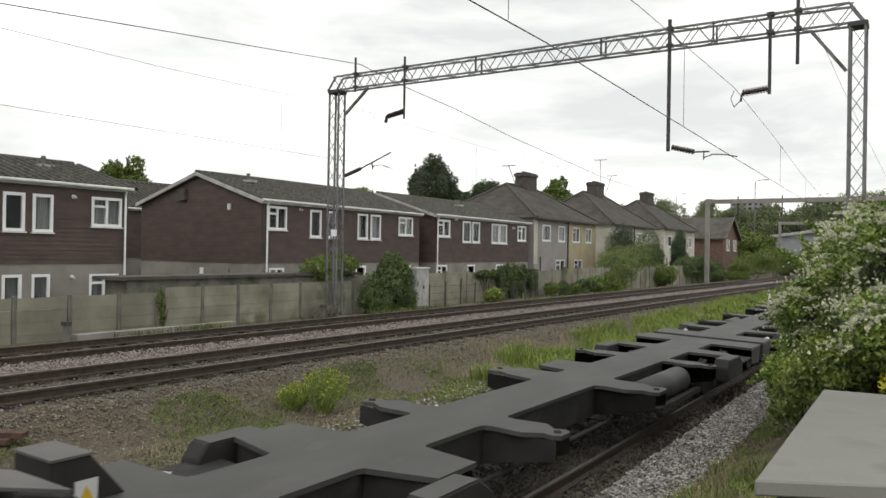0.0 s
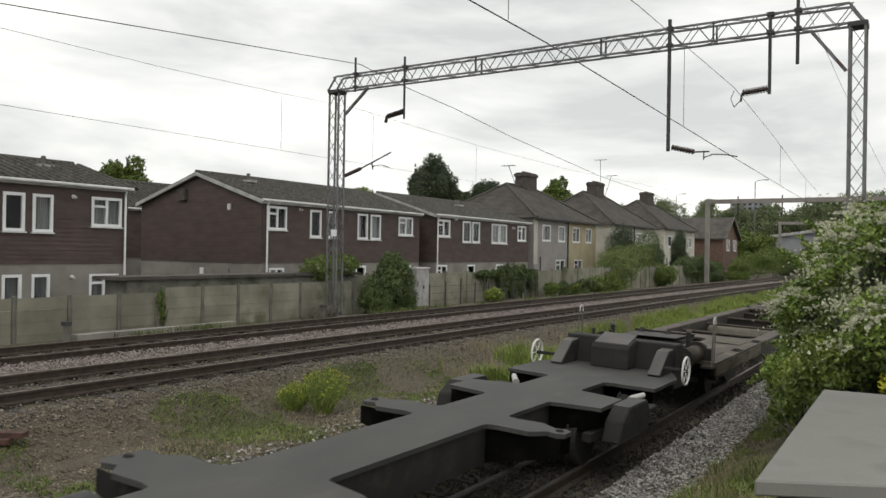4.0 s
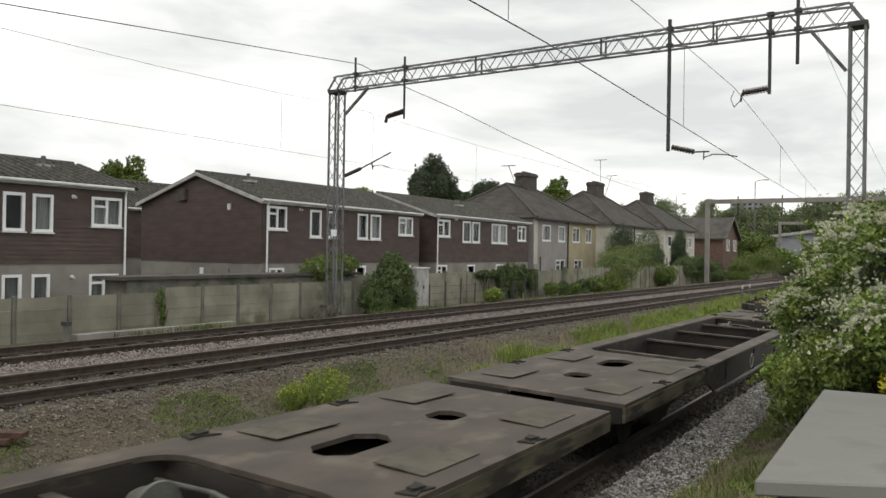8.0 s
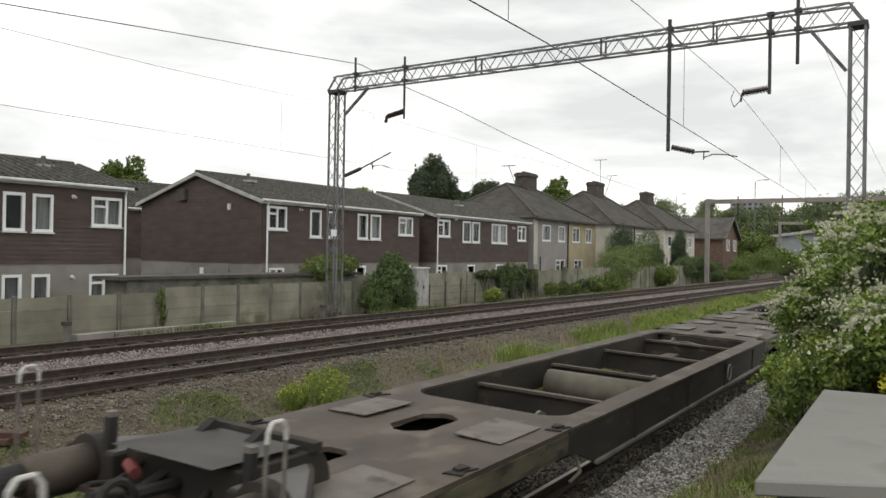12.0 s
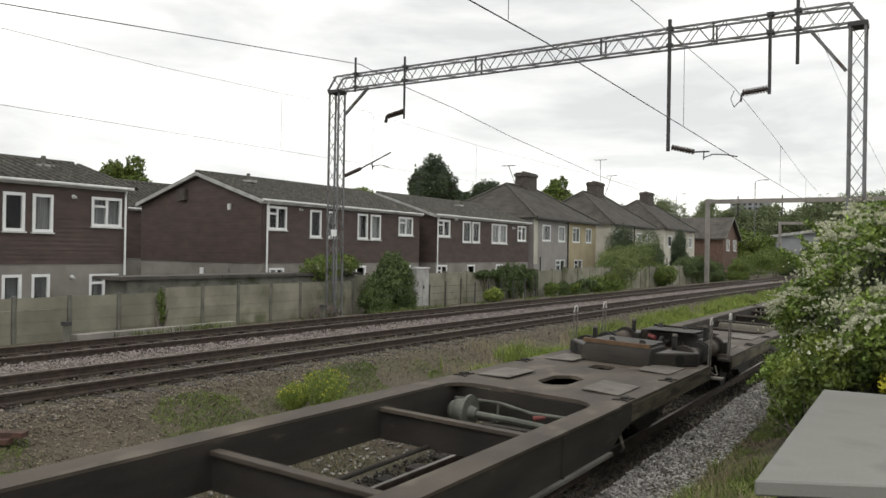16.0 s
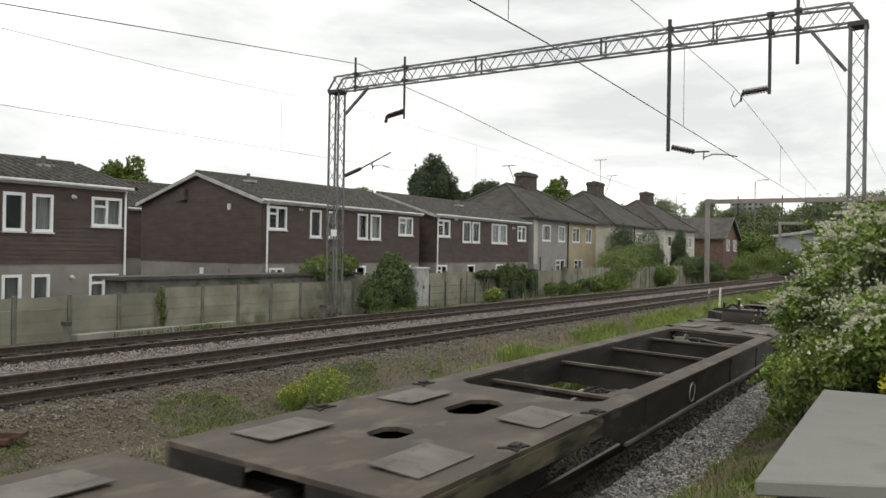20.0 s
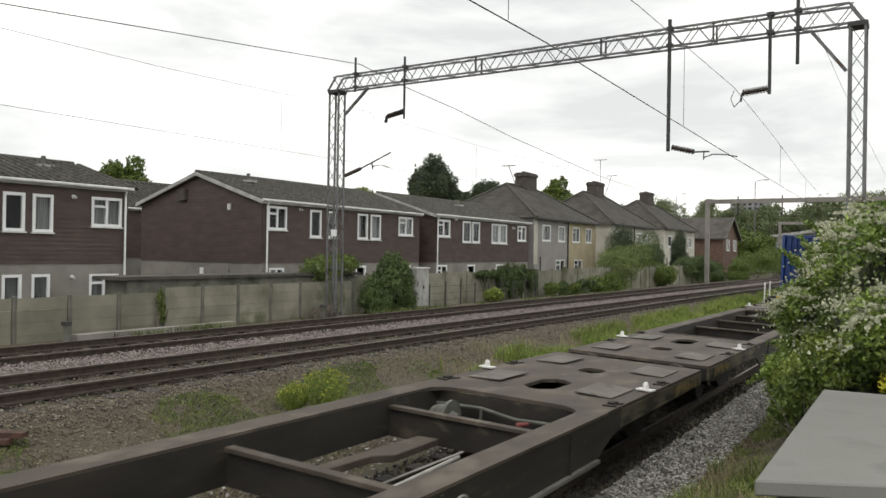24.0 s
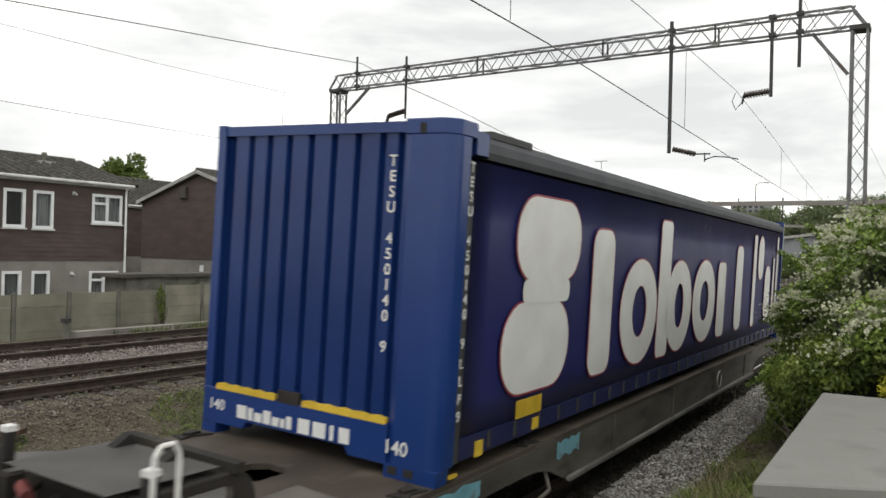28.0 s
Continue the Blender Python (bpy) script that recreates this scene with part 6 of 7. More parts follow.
for ob in half_sets[6:8]:
    for sx in (-0.8, 0.8):
        bm = bmesh.new()
        rod(bm, (sx, -HALF, -0.14), (sx, -HALF - 0.22, -0.14), 0.11, sides=16)
        rod(bm, (sx, -HALF - 0.22, -0.14), (sx, -HALF - 0.26, -0.14), 0.15, sides=18)
        part("inner_buffer", bm, M["deck"], ob, "short dusty buffer at the inner end")
    tagged(ob, "empty low container wagon with white spigots and painted patches")
    white_spigots(ob, [(s * 1.25, -HALF + y) for s in (-1, 1) for y in (2.87, 17.15)])
    side_patches(ob, [(-9.75, -8.5, -0.24, -0.06, "yellow_dirty", "dull yellow warning panel on the side beam", s) for s in (-1, 1)] +
                 [(7.2, 7.7, -0.26, -0.1, "teal", "pale blue paint patch", s) for s in (-1, 1)])
for start in ("sole_bar", "end_skirt", "stiffener"):
    repaint(half_sets[8], start, M["dusty_side"], "dusty grey-brown side of the wagon")
tagged(half_sets[8], "low container wagon with pale blue paint patches, carrying a blue container")
side_patches(half_sets[8], [(y, y + long, -0.27, -0.06, "teal", "pale blue spray paint on the side beam", s) for y, long in ((8.45, 0.55), (6.95, 1.15), (4.7, 0.6)) for s in (-1, 1)])


def rounded(y0, y1, z0, z1, r, grow=0.0):
    """A rounded rectangle as (y, z) points."""
    y0, y1, z0, z1 = y0 - grow, y1 + grow, z0 - grow, z1 + grow
    r = min(r + grow, (y1 - y0) / 2.001, (z1 - z0) / 2.001)
    out = []
    for cy, cz, a in ((y1 - r, z1 - r, 0), (y0 + r, z1 - r, 90), (y0 + r, z0 + r, 180), (y1 - r, z0 + r, 270)):
        out += [(cy + r * math.cos(radians(a + 15 * i)), cz + r * math.sin(radians(a + 15 * i))) for i in range(7)]
    return out


def oval_ring(bm, x0, x1, cy, cz, ry, rz, wide):
    n = 32
    rows = []
    for i in range(n):
        c, d = math.cos(2 * math.pi * i / n), math.sin(2 * math.pi * i / n)
        rows.append([bm.verts.new((x, cy + c * (ry - k), cz + d * (rz - k * 0.75))) for x, k in ((x0, 0), (x1, 0), (x1, wide), (x0, wide))])
    for i in range(n):
        for j in range(4):
            bm.faces.new((rows[i][j], rows[(i + 1) % n][j], rows[(i + 1) % n][(j + 1) % 4], rows[i][(j + 1) % 4]))
    bmesh.ops.recalc_face_normals(bm, faces=bm.faces)


def number_text(parent, body, x, y, z, size, turn=0):
    t = bpy.data.curves.new("number", "FONT")
    t.body, t.size, t.extrude, t.align_x = body, size, 0.002, "CENTER"
    t.offset = 0.0015
    t.materials.append(M["letter"])
    ob = new("number", t)
    ob.parent = parent
    ob.matrix_basis = pose(x, y, z, 90, 0, turn)
    tagged(ob, "white painted character")


def container():
    """A long curtain-sided container: ribbed steel end wall, navy side curtains."""
    c = thing("shipping_container", "tall blue curtain-sided shipping container with bold white shapes on its side", "container")
    L, W, H = 16.2, 1.32, 2.91
    y0 = -L / 2
    bm = bmesh.new()
    grooves = (-1.14, -0.90, -0.67, -0.43, -0.17, 0.09, 0.35, 0.61, 0.80)
    x0, x1 = -W + 0.10, 0.84
    prof = [(x0, 0.05)]
    for g in grooves:
        prof += [(g - 0.045, 0.0), (g - 0.028, 0.06), (g + 0.012, 0.06), (g + 0.03, 0.0)]
    prof.append((x1, 0.0))
    lo = [bm.verts.new((x, y0 + 0.03 + d, 0.44)) for x, d in prof]
    hi = [bm.verts.new((x, y0 + 0.03 + d, H - 0.1)) for x, d in prof]
    for i in range(len(prof) - 1):
        bm.faces.new((lo[i], lo[i + 1], hi[i + 1], hi[i]))
    bmesh.ops.solidify(bm, geom=bm.faces[:], thickness=-0.02)
    part("end_wall", bm, M["blue"], c, "ribbed blue steel end wall")
    bm = bmesh.new()
    arc = [(W - 0.14 + 0.14 * math.sin(t), y0 + 0.14 - 0.14 * math.cos(t)) for t in [math.pi / 2 * i / 6 for i in range(7)]]
    prism(bm, [(x1, y0 + 0.03), (x1 + 0.06, y0)] + arc + [(W, y0 + 0.26), (x1, y0 + 0.26)], 0.12, H - 0.12)
    part("corner_post", bm, M["blue"], c, "broad rounded blue corner post")
    bm = bmesh.new()
    box(bm, W - 0.10, W - 0.012, y0 + 0.264, y0 + 0.36, 0.13, H - 0.3)
    part("post_recess", bm, M["steel_dark"], c, "dark recess beside the post")
    bm = bmesh.new()
    box(bm, -W, -W + 0.10, y0, y0 + 0.5, 0.12, H - 0.1)
    part("corner_post", bm, M["blue"], c, "blue corner post", 0.012)
    bm = bmesh.new()
    box(bm, -W + 0.1, x1, y0 + 0.01, y0 + 0.2, H - 0.10, H - 0.01)
    part("top_rail", bm, M["blue"], c, "blue top rail", 0.012)
    bm = bmesh.new()
    prism(bm, [(x1, y0 - 0.004), (W - 0.1, y0 - 0.004), (W + 0.003, y0 + 0.1), (W + 0.003, y0 + 0.36), (x1, y0 + 0.36)], H - 0.12, H + 0.01)
    part("top_corner", bm, M["blue"], c, "blue top corner casting", 0.01)
    bm = bmesh.new()
    box(bm, -W - 0.003, -W + 0.1, y0 - 0.004, y0 + 0.18, H - 0.12, H)
    part("top_corner", bm, M["blue"], c, "blue top corner casting", 0.01)
    # near-black block in place of the top socket's shaded opening
    bm = bmesh.new()
    box(bm, 0.99, 1.05, y0 - 0.006, y0 + 0.02, H - 0.11, H - 0.03)
    part("socket", bm, M["skel_side"], c, "dark block standing in for a lifting socket's shaded opening")
    bm = bmesh.new()
    box(bm, W - 0.16, W - 0.005, y0 + 0.36, y0 + 0.56, H - 0.24, H - 0.05)
    part("rail_block", bm, M["blue"], c, "", 0.015)
    bm = bmesh.new()
    prism(bm, [(-W, 0.10), (-W, 0.435), (x1, 0.435), (x1, 0.10), (0.45, 0.10), (0.40, 0.17), (-0.74, 0.17), (-0.79, 0.10)], y0 - 0.01, y0 + 0.12, "y")
    part("bottom_rail", bm, M["blue"], c, "deep blue bottom rail with tunnel recess", 0.008)
    for sx in (-1, 1):
        for yy in (y0, -y0 - 0.18):
            bm = bmesh.new()
            box(bm, *sorted((sx * (W - 0.18), sx * (W + 0.003))), yy - 0.003, yy + 0.18, 0.0, 0.12)
            part("corner_casting", bm, M["blue"], c, "blue corner casting", 0.012)
    # two more near-black blocks that paint the bottom sockets' dark openings
    for a in (0.86, 1.02):
        bm = bmesh.new()
        box(bm, a, a + 0.09, y0 - 0.006, y0 + 0.05, 0.035, 0.10)
        part("socket", bm, M["skel_side"], c, "dark block standing in for a lifting socket's shaded opening", 0.008)
    bm = bmesh.new()
    box(bm, 0.82, W - 0.181, y0, y0 + 0.18, 0.0, 0.12)
    part("casting_plate", bm, M["blue"], c, "", 0.008)
    bm = bmesh.new()
    box(bm, -W + 0.04, W - 0.04, y0 + 0.6, -y0, 0.13, 0.30)
    part("floor_frame", bm, M["steel_dark"], c)
    for s in (-1, 1):
        bm = bmesh.new()
        n = 46
        rows = []
        zs = (0, 0.3, 0.8, 1.3, 1.8, 2.29)
        for i in range(n + 1):
            y = y0 + 0.37 + (L - 0.42) * i / n
            rows.append([bm.verts.new((s * (W - 0.02 + 0.008 * math.sin(i * 1.9 + z) * math.sin(math.pi * z / 2.29)), y, z + 0.33)) for z in zs])
        for i in range(n):
            for j in range(len(zs) - 1):
                bm.faces.new((rows[i][j], rows[i + 1][j], rows[i + 1][j + 1], rows[i][j + 1]))
        bmesh.ops.solidify(bm, geom=bm.faces[:], thickness=0.012)
        part("side_curtain", bm, M["curtain_side"], c, "taut dark navy curtain", 0, True)
        bm = bmesh.new()
        prism(bm, [(s * (W - 0.12), H - 0.26), (s * (W - 0.012), H - 0.26), (s * (W - 0.004), H - 0.20), (s * (W - 0.02), H - 0.12), (s * (W - 0.07), H - 0.06), (s * (W - 0.12), H - 0.06)], y0 + 0.56, -y0, "y")
        part("curtain_rail", bm, M["rail_dark"], c, "dark grey curtain rail")
        bm = bmesh.new()
        box(bm, *sorted((s * (W - 0.1), s * (W - 0.012))), y0 + 0.37, -y0, 0.14, 0.32)
        part("bottom_side_rail", bm, M["blue_dark"], c, "dark blue bottom side rail", 0.008)
        for i in range(30):
            bm = bmesh.new()
            y = y0 + 0.85 + i * 0.51
            box(bm, *sorted((s * (W - 0.011), s * (W + 0.012))), y, y + 0.03, 0.17, 0.31)
            part("curtain_buckle", bm, M["steel_dark"], c)
        for y, z0, z1, mat in ((0.62, 0.13, 0.26, "yellow"), (1.75, 0.17, 0.28, "yellow"), (0.2, 0.03, 0.06, "yellow")):
            bm = bmesh.new()
            box(bm, *sorted((s * (W - 0.005), s * (W + 0.012))), y0 + y, y0 + y + 0.12, z0, z1)
            part("marker_plate", bm, M[mat], c, "small yellow marker plate", 0.004)
        # plain bold shapes in the lettering's colours
        xs = s * (W + 0.003)
        sides = []
        for a, b, z0, z1, r in ((1.18, 2.7, 1.62, 2.42, 0.38), (0.98, 2.5, 0.56, 1.42, 0.42), (1.35, 2.45, 1.40, 1.64, 0.1), (3.1, 3.78, 0.52, 2.18, 0.2), (5.66, 6.2, 0.49, 2.41, 0.1), (9.25, 9.85, 0.52, 1.85, 0.15), (10.75, 11.35, 0.54, 2.18, 0.2),
                               (12.45, 12.75, 0.52, 2.45, 0.05), (13.0, 13.6, 1.5, 2.45, 0.3), (13.9, 14.55, 0.52, 1.8, 0.3), (14.9, 15.08, 0.52, 2.0, 0.05), (15.35, 15.53, 0.52, 2.5, 0.05)):
            for grow, off, mat, nm in ((0.022, 0.0, "letter_edge", "shape_edge"), (0.0, 0.003, "letter", "white_shape")):
                if z1 - z0 < 0.3 and grow:
                    continue
                bm = bmesh.new()
                off += 0.004 if z1 - z0 < 0.3 else 0.0
                prism(bm, [(y0 + p, z) for p, z in rounded(a, b, z0, z1, r, grow)], *sorted((xs + s * off, xs + s * (off + 0.002))), "x")
                part(nm, bm, M[mat], c, "bold white vinyl shape" if mat == "letter" else "thin red edge of a white shape")
        for cy, cz, ry, rz, wd in ((4.85, 1.18, 0.75, 0.68, 0.46), (6.75, 1.18, 0.7, 0.68, 0.46), (8.3, 1.2, 0.75, 0.68, 0.46)):
            for grow, off, mat, nm in ((0.022, 0.0, "letter_edge", "shape_edge"), (0.0, 0.003, "letter", "white_shape")):
                bm = bmesh.new()
                oval_ring(bm, *sorted((xs + s * off, xs + s * (off + 0.002))), y0 + cy, cz, ry + grow, rz + grow, wd + 2 * grow)
                part(nm, bm, M[mat], c, "bold white vinyl ring" if mat == "letter" else "thin red edge of a white ring")
        bm = bmesh.new()
        box(bm, *sorted((xs, xs + s * 0.004)), y0 + 1.36, y0 + 1.92, 0.33, 0.50)
        part("yellow_label", bm, M["yellow"], c, "plain yellow label panel")
        if s > 0:
            for i, ch in enumerate("TESU 450140 9"):
                if ch != " ":
                    number_text(c, ch, W - 0.005, y0 + 0.31, 2.52 - 0.12 * i, 0.118, 90)
            for i, ch in enumerate("LLP9"):
                number_text(c, ch, W - 0.005, y0 + 0.31, 0.915 - 0.145 * i, 0.118, 90)
    bm = bmesh.new()
    box(bm, -W + 0.1, W - 0.1, y0 + 0.2, -y0, H - 0.08, H - 0.04)
    part("roof", bm, M["rail_grey"], c, "flat grey roof", 0)
    bm = bmesh.new()
    box(bm, W - 0.35, W - 0.06, y0 + 0.7, y0 + 1.5, H - 0.06, H + 0.0)
    part("roof_bow", bm, M["steel_dark"], c, "dark sliding roof cover")
    bm = bmesh.new()
    box(bm, -W, W, -y0 - 0.1, -y0, 0.12, H)
    part("end_doors", bm, M["blue"], c, "", 0.01)
    for a, b in ((-1.15, -0.40), (-0.08, 0.82)):
        bm = bmesh.new()
        k = 10
        top = [(a + (b - a) * i / k, 0.475 + 0.012 * (i % 2)) for i in range(k + 1)]
        bot = [(a + (b - a) * i / k, 0.425) for i in range(k, -1, -1)]
        prism(bm, top + bot, y0 - 0.014, y0 + 0.028, "y")
        part("yellow_strip", bm, M["yellow"], c, "yellow painted strip")
    bm = bmesh.new()
    box(bm, -0.37, -0.12, y0 - 0.012, y0 + 0.02, 0.42, 0.53)
    part("lock_box", bm, M["deck_side"], c, "worn lock box", 0.008)
    number_text(c, "140", -1.13, y0 - 0.013, 0.235, 0.14)
    number_text(c, "140", 0.93, y0 - 0.006, 0.2, 0.16)
    # the carrier's name as plain bars
    for a, b, z0, z1 in ((-0.86, -0.74, 0.20, 0.32), (-0.72, -0.66, 0.20, 0.31), (-0.64, -0.55, 0.20, 0.28), (-0.53, -0.44, 0.20, 0.32), (-0.42, -0.34, 0.20, 0.28), (-0.32, -0.27, 0.20, 0.28), (-0.25, -0.19, 0.20, 0.31),
                         (-0.11, 0.02, 0.19, 0.32), (0.06, 0.20, 0.19, 0.32), (0.25, 0.29, 0.19, 0.32), (0.35, 0.46, 0.19, 0.32)):
        bm = bmesh.new()
        box(bm, a, b, y0 - 0.014, y0 - 0.008, z0, z1)
        part("name_bar", bm, M["letter"], c)
    for i, ch in enumerate("TESU 450140 9"):
        if ch != " ":
            number_text(c, ch, 0.725, y0 + 0.0245, 2.54 - 0.128 * i, 0.13)
    return c


box_c = container()
set_going(box_c, 211.61 + 8.1)


def motions():
    """Everything that moves: the wagons and the container, along the siding."""
    for ob, s_mid, flip, lift in MOVING:
        rows = []
        for i in range(0, 57):
            t = i * 0.5
            rows.append((t, train_pose(s_mid - run(t)) @ pose(0, 0, lift, 0, 0, 180 if flip else 0)))
        walk(ob, rows)


# ---------------------------------------------------------------- plants
def leaves(blobs, count, size, seed, droop=0.25, shell=0.55, lump=0.35, wide=0.42, lit=False):
    """(verts, faces) of folded leaves spread through the outer part of ellipsoids (x, y, z, rx, ry, rz)."""
    rng = np.random.default_rng(seed)
    b = np.array(blobs, float)
    vol = (b[:, 3] * b[:, 4] * b[:, 5]) ** 0.75
    pick = rng.choice(len(b), count, p=vol / vol.sum())
    d = rng.normal(0, 1, (count, 3))
    d /= np.linalg.norm(d, axis=1)[:, None]
    if lit:
        # growth faces the open sky: turn the inner and under side outwards
        g = d @ np.array([-0.35, -0.45, 0.82])
        d = np.where((g < -0.25)[:, None], -d, d)
    wave = 1 + lump * (np.sin(d[:, 0] * 5 + pick * 1.7) * np.sin(d[:, 1] * 6 + pick) * np.sin(d[:, 2] * 5 + 2 * pick)) + rng.normal(0, 0.05, count)
    r = (shell + (1 - shell) * rng.uniform(0, 1, count) ** 0.5) * wave
    c = b[pick, :3] + d * b[pick, 3:] * r[:, None]
    a = rng.normal(0, 1, (count, 3))
    a[:, 2] -= droop * 2
    a /= np.linalg.norm(a, axis=1)[:, None]
    n = d + rng.normal(0, 0.7, (count, 3))
    w = np.cross(a, n)
    w /= np.linalg.norm(w, axis=1)[:, None] + 1e-9
    s = size * rng.uniform(0.6, 1.35, (count, 1))
    up = np.cross(w, a) * s * 0.15
    v = np.stack([c - a * s, c + w * s * wide + up, c + a * s, c - w * s * wide + up], 1)
    k = 4 * np.arange(count)[:, None]
    f = np.concatenate([k + np.array([[0, 1, 2]]), k + np.array([[0, 2, 3]])], 1).reshape(-1, 3)
    return v.reshape(-1, 3), f


def leaf_mesh(name, blobs, count, size, mat, seed, **kw):
    v, f = leaves(blobs, count, size, seed, **kw)
    return soup(name, v.tolist(), f.tolist(), mat)


def limbs(bm, foot, top, r, spread, n, rng):
    foot, top = Vector(foot), Vector(top)
    k = 5
    pts = [foot.lerp(top, i / k) + Vector((rng.uniform(-1, 1), rng.uniform(-1, 1), 0)) * r * 0.8 * (0 < i) for i in range(k + 1)]
    for i in range(k):
        rod(bm, pts[i], pts[i + 1], r * (1 - 0.16 * i), r * (1 - 0.16 * (i + 1)), 8)
    for i in range(n):
        p = pts[2 + i % 3]
        t = rng.uniform(0, 6.28)
        q = p + Vector((math.cos(t) * spread, math.sin(t) * spread, rng.uniform(0.3, 0.9) * spread))
        rod(bm, p, q, r * 0.4, r * 0.1, 6)


def tree(x, y, h, blobs, count, size, mat, label, seed, name="tree"):
    """blobs are relative to the foot."""
    rng = random.Random(seed)
    t = thing(name, label, "tree", pose(x, y, 0))
    bm = bmesh.new()
    limbs(bm, (0, 0, 0), (0, 0, h * 0.75), max(0.08, h * 0.025), h * 0.25, 6, rng)
    part("trunk", bm, M["bark"], t, "grey-brown trunk and limbs")
    part_of("crown", leaf_mesh("crown", blobs, count, size, M[mat], seed), t, label="leafy crown")
    return t


def clumps(rng, cx, cy, cz, rx, ry, rz, n, k=0.42):
    out = []
    for _ in range(n):
        a, b = rng.uniform(0, 6.28), rng.uniform(-0.9, 1)
        q = math.sqrt(max(0, 1 - b * b))
        f = rng.uniform(0.45, 0.8)
        s = rng.uniform(0.7, 1.2) * k
        out.append((cx + rx * q * math.cos(a) * f, cy + ry * q * math.sin(a) * f, cz + rz * b * f, rx * s, ry * s, rz * s))
    return out


R = random.Random(11)
# far trees behind the houses
tree(-44.7, 75, 14, [(0, 0, 9.6, 2.4, 2.4, 2.8)] + clumps(R, 0, 0, 9.7, 3.3, 3.3, 3.7, 26, 0.34), 22000, 0.15, "leaf_dark", "dense dark evergreen tree behind the houses", 21)
tree(-43.0, 86, 12.3, clumps(R, 0, 0, 8.8, 3.0, 3.0, 3.2, 20, 0.36), 12000, 0.16, "leaf_dark", "dark rounded tree behind the houses", 22)
tree(-40.0, 86, 11.4, clumps(R, 0, 0, 8.4, 2.2, 2.2, 2.2, 14), 7000, 0.16, "leaf_dark", "dark rounded tree behind the houses", 23)
tree(-72.0, 55, 12.8, clumps(R, 0, 0, 9.6, 2.4, 2.4, 3.0, 22, 0.36), 14000, 0.17, "leaf", "green tree showing over the roofs", 24)
tree(-60.0, 80, 11.5, clumps(R, 0, 0, 8.4, 3.4, 3.4, 2.6, 18), 10000, 0.2, "leaf", "green tree showing over the roofs", 25)
tree(-36.0, 92, 13.2, clumps(R, 0, 0, 9.2, 2.6, 2.6, 3.0, 20, 0.36), 10000, 0.2, "leaf", "broad green tree behind a chimney", 26)
tree(-39.0, 112, 12.4, clumps(R, 0, 0, 8.2, 4.4, 4.4, 3.0, 18), 9000, 0.22, "leaf_dark", "tree beyond the semi-detached houses", 27)
tree(-58.0, 100, 12.0, clumps(R, 0, 0, 9.0, 6.0, 5.0, 2.6, 14), 5000, 0.36, "leaf_dark", "tree beyond the boarded houses", 28)
# woods beyond the railway
for i in range(16):
    x, y = -58 + i * 5.2, 205 + 30 * R.random()
    tree(x, y, 18, clumps(R, 0, 0, 9.0 + (1.0 if -34 < x < 8 else 0.1) + 1.8 * R.random(), 6.5, 6, (7.6 if -34 < x < 8 else 6.0) + 1.6 * R.random(), 34, 0.32), 15000, 0.28, "leaf_far", "distant green tree in a belt of woods", 40 + i, "distant_tree")
for i, (x, y, h, r) in enumerate(((-20.5, 128, 7.6, 3.4), (-17.5, 118, 6.0, 3.0), (-26.5, 122, 8.6, 3.6), (-11.0, 125, 3.6, 2.6), (-12.6, 112, 3.4, 2.2), (-13.0, 150, 5.0, 3.4))):
    tree(x, y, h, clumps(R, 0, 0, h * 0.58, r, r, h * 0.42, 20, 0.36), 9000, 0.17, "leaf", "green tree by the far tracks", 70 + i)


def shrub(x, y, blobs, count, size, mat, label, seed, extra=None, droop=0.25):
    s = thing("shrub", label, "shrub", pose(x, y, 0))
    rng = random.Random(seed)
    bm = bmesh.new()
    for i in range(7):
        t = rng.uniform(0, 6.28)
        b = blobs[i % len(blobs)]
        rod(bm, (0.1 * math.cos(t), 0.1 * math.sin(t), 0.1), (b[0] + 0.2 * math.cos(t), b[1] + 0.2 * math.sin(t), b[2] + 0.3 * b[5]), 0.03, 0.01, 6)
    part("stem", bm, M["twig"], s, "brown stems")
    part_of("foliage", leaf_mesh("foliage", blobs, count, size, M[mat], seed, droop=droop), s, label="dense leaves")
    if extra:
        k, sz, m2 = extra
        part_of("blossom", leaf_mesh("blossom", [(b[0], b[1], b[2], b[3] * 1.04, b[4] * 1.04, b[5] * 1.05) for b in blobs], k, sz, M[m2], seed + 1, shell=0.85), s, label="small open blossoms")
    return s


SPRIG = random.Random(77)
feathers = []
for i in range(26):
    t, q = SPRIG.uniform(0, 6.28), SPRIG.uniform(0.2, 1.0)
    foot = Vector((0.55 * q * math.cos(t), 0.2 + 0.95 * q * math.sin(t), 2.2 - 0.9 * q))
    for k in range(4):
        feathers.append((foot.x * (1 + 0.1 * k), foot.y * (1 + 0.1 * k), foot.z + 0.16 * k * (1.2 - 0.6 * q), 0.10 - 0.018 * k, 0.13 - 0.022 * k, 0.14))
shrub(-13.4, 24.4, [(0, -0.1, 1.0, 0.8, 1.15, 0.85), (0.1, 0.4, 1.5, 0.65, 0.8, 0.85), (-0.2, 0.5, 1.9, 0.45, 0.6, 0.65), (0.2, -0.85, 0.75, 0.6, 0.55, 0.55), (0.1, 0.9, 0.7, 0.6, 0.6, 0.6)] + feathers, 30000, 0.055, "leaf_shrub",
      "bushy dark green shrub with feathery tips beside the mast", 90, droop=-0.6)
shrub(-15.2, 23.2, [(0, -0.6, 1.9, 0.6, 0.9, 0.5), (0, 0.6, 2.1, 0.6, 0.9, 0.4)], 6000, 0.05, "leaf", "yellow-green shrub behind the wall", 91)
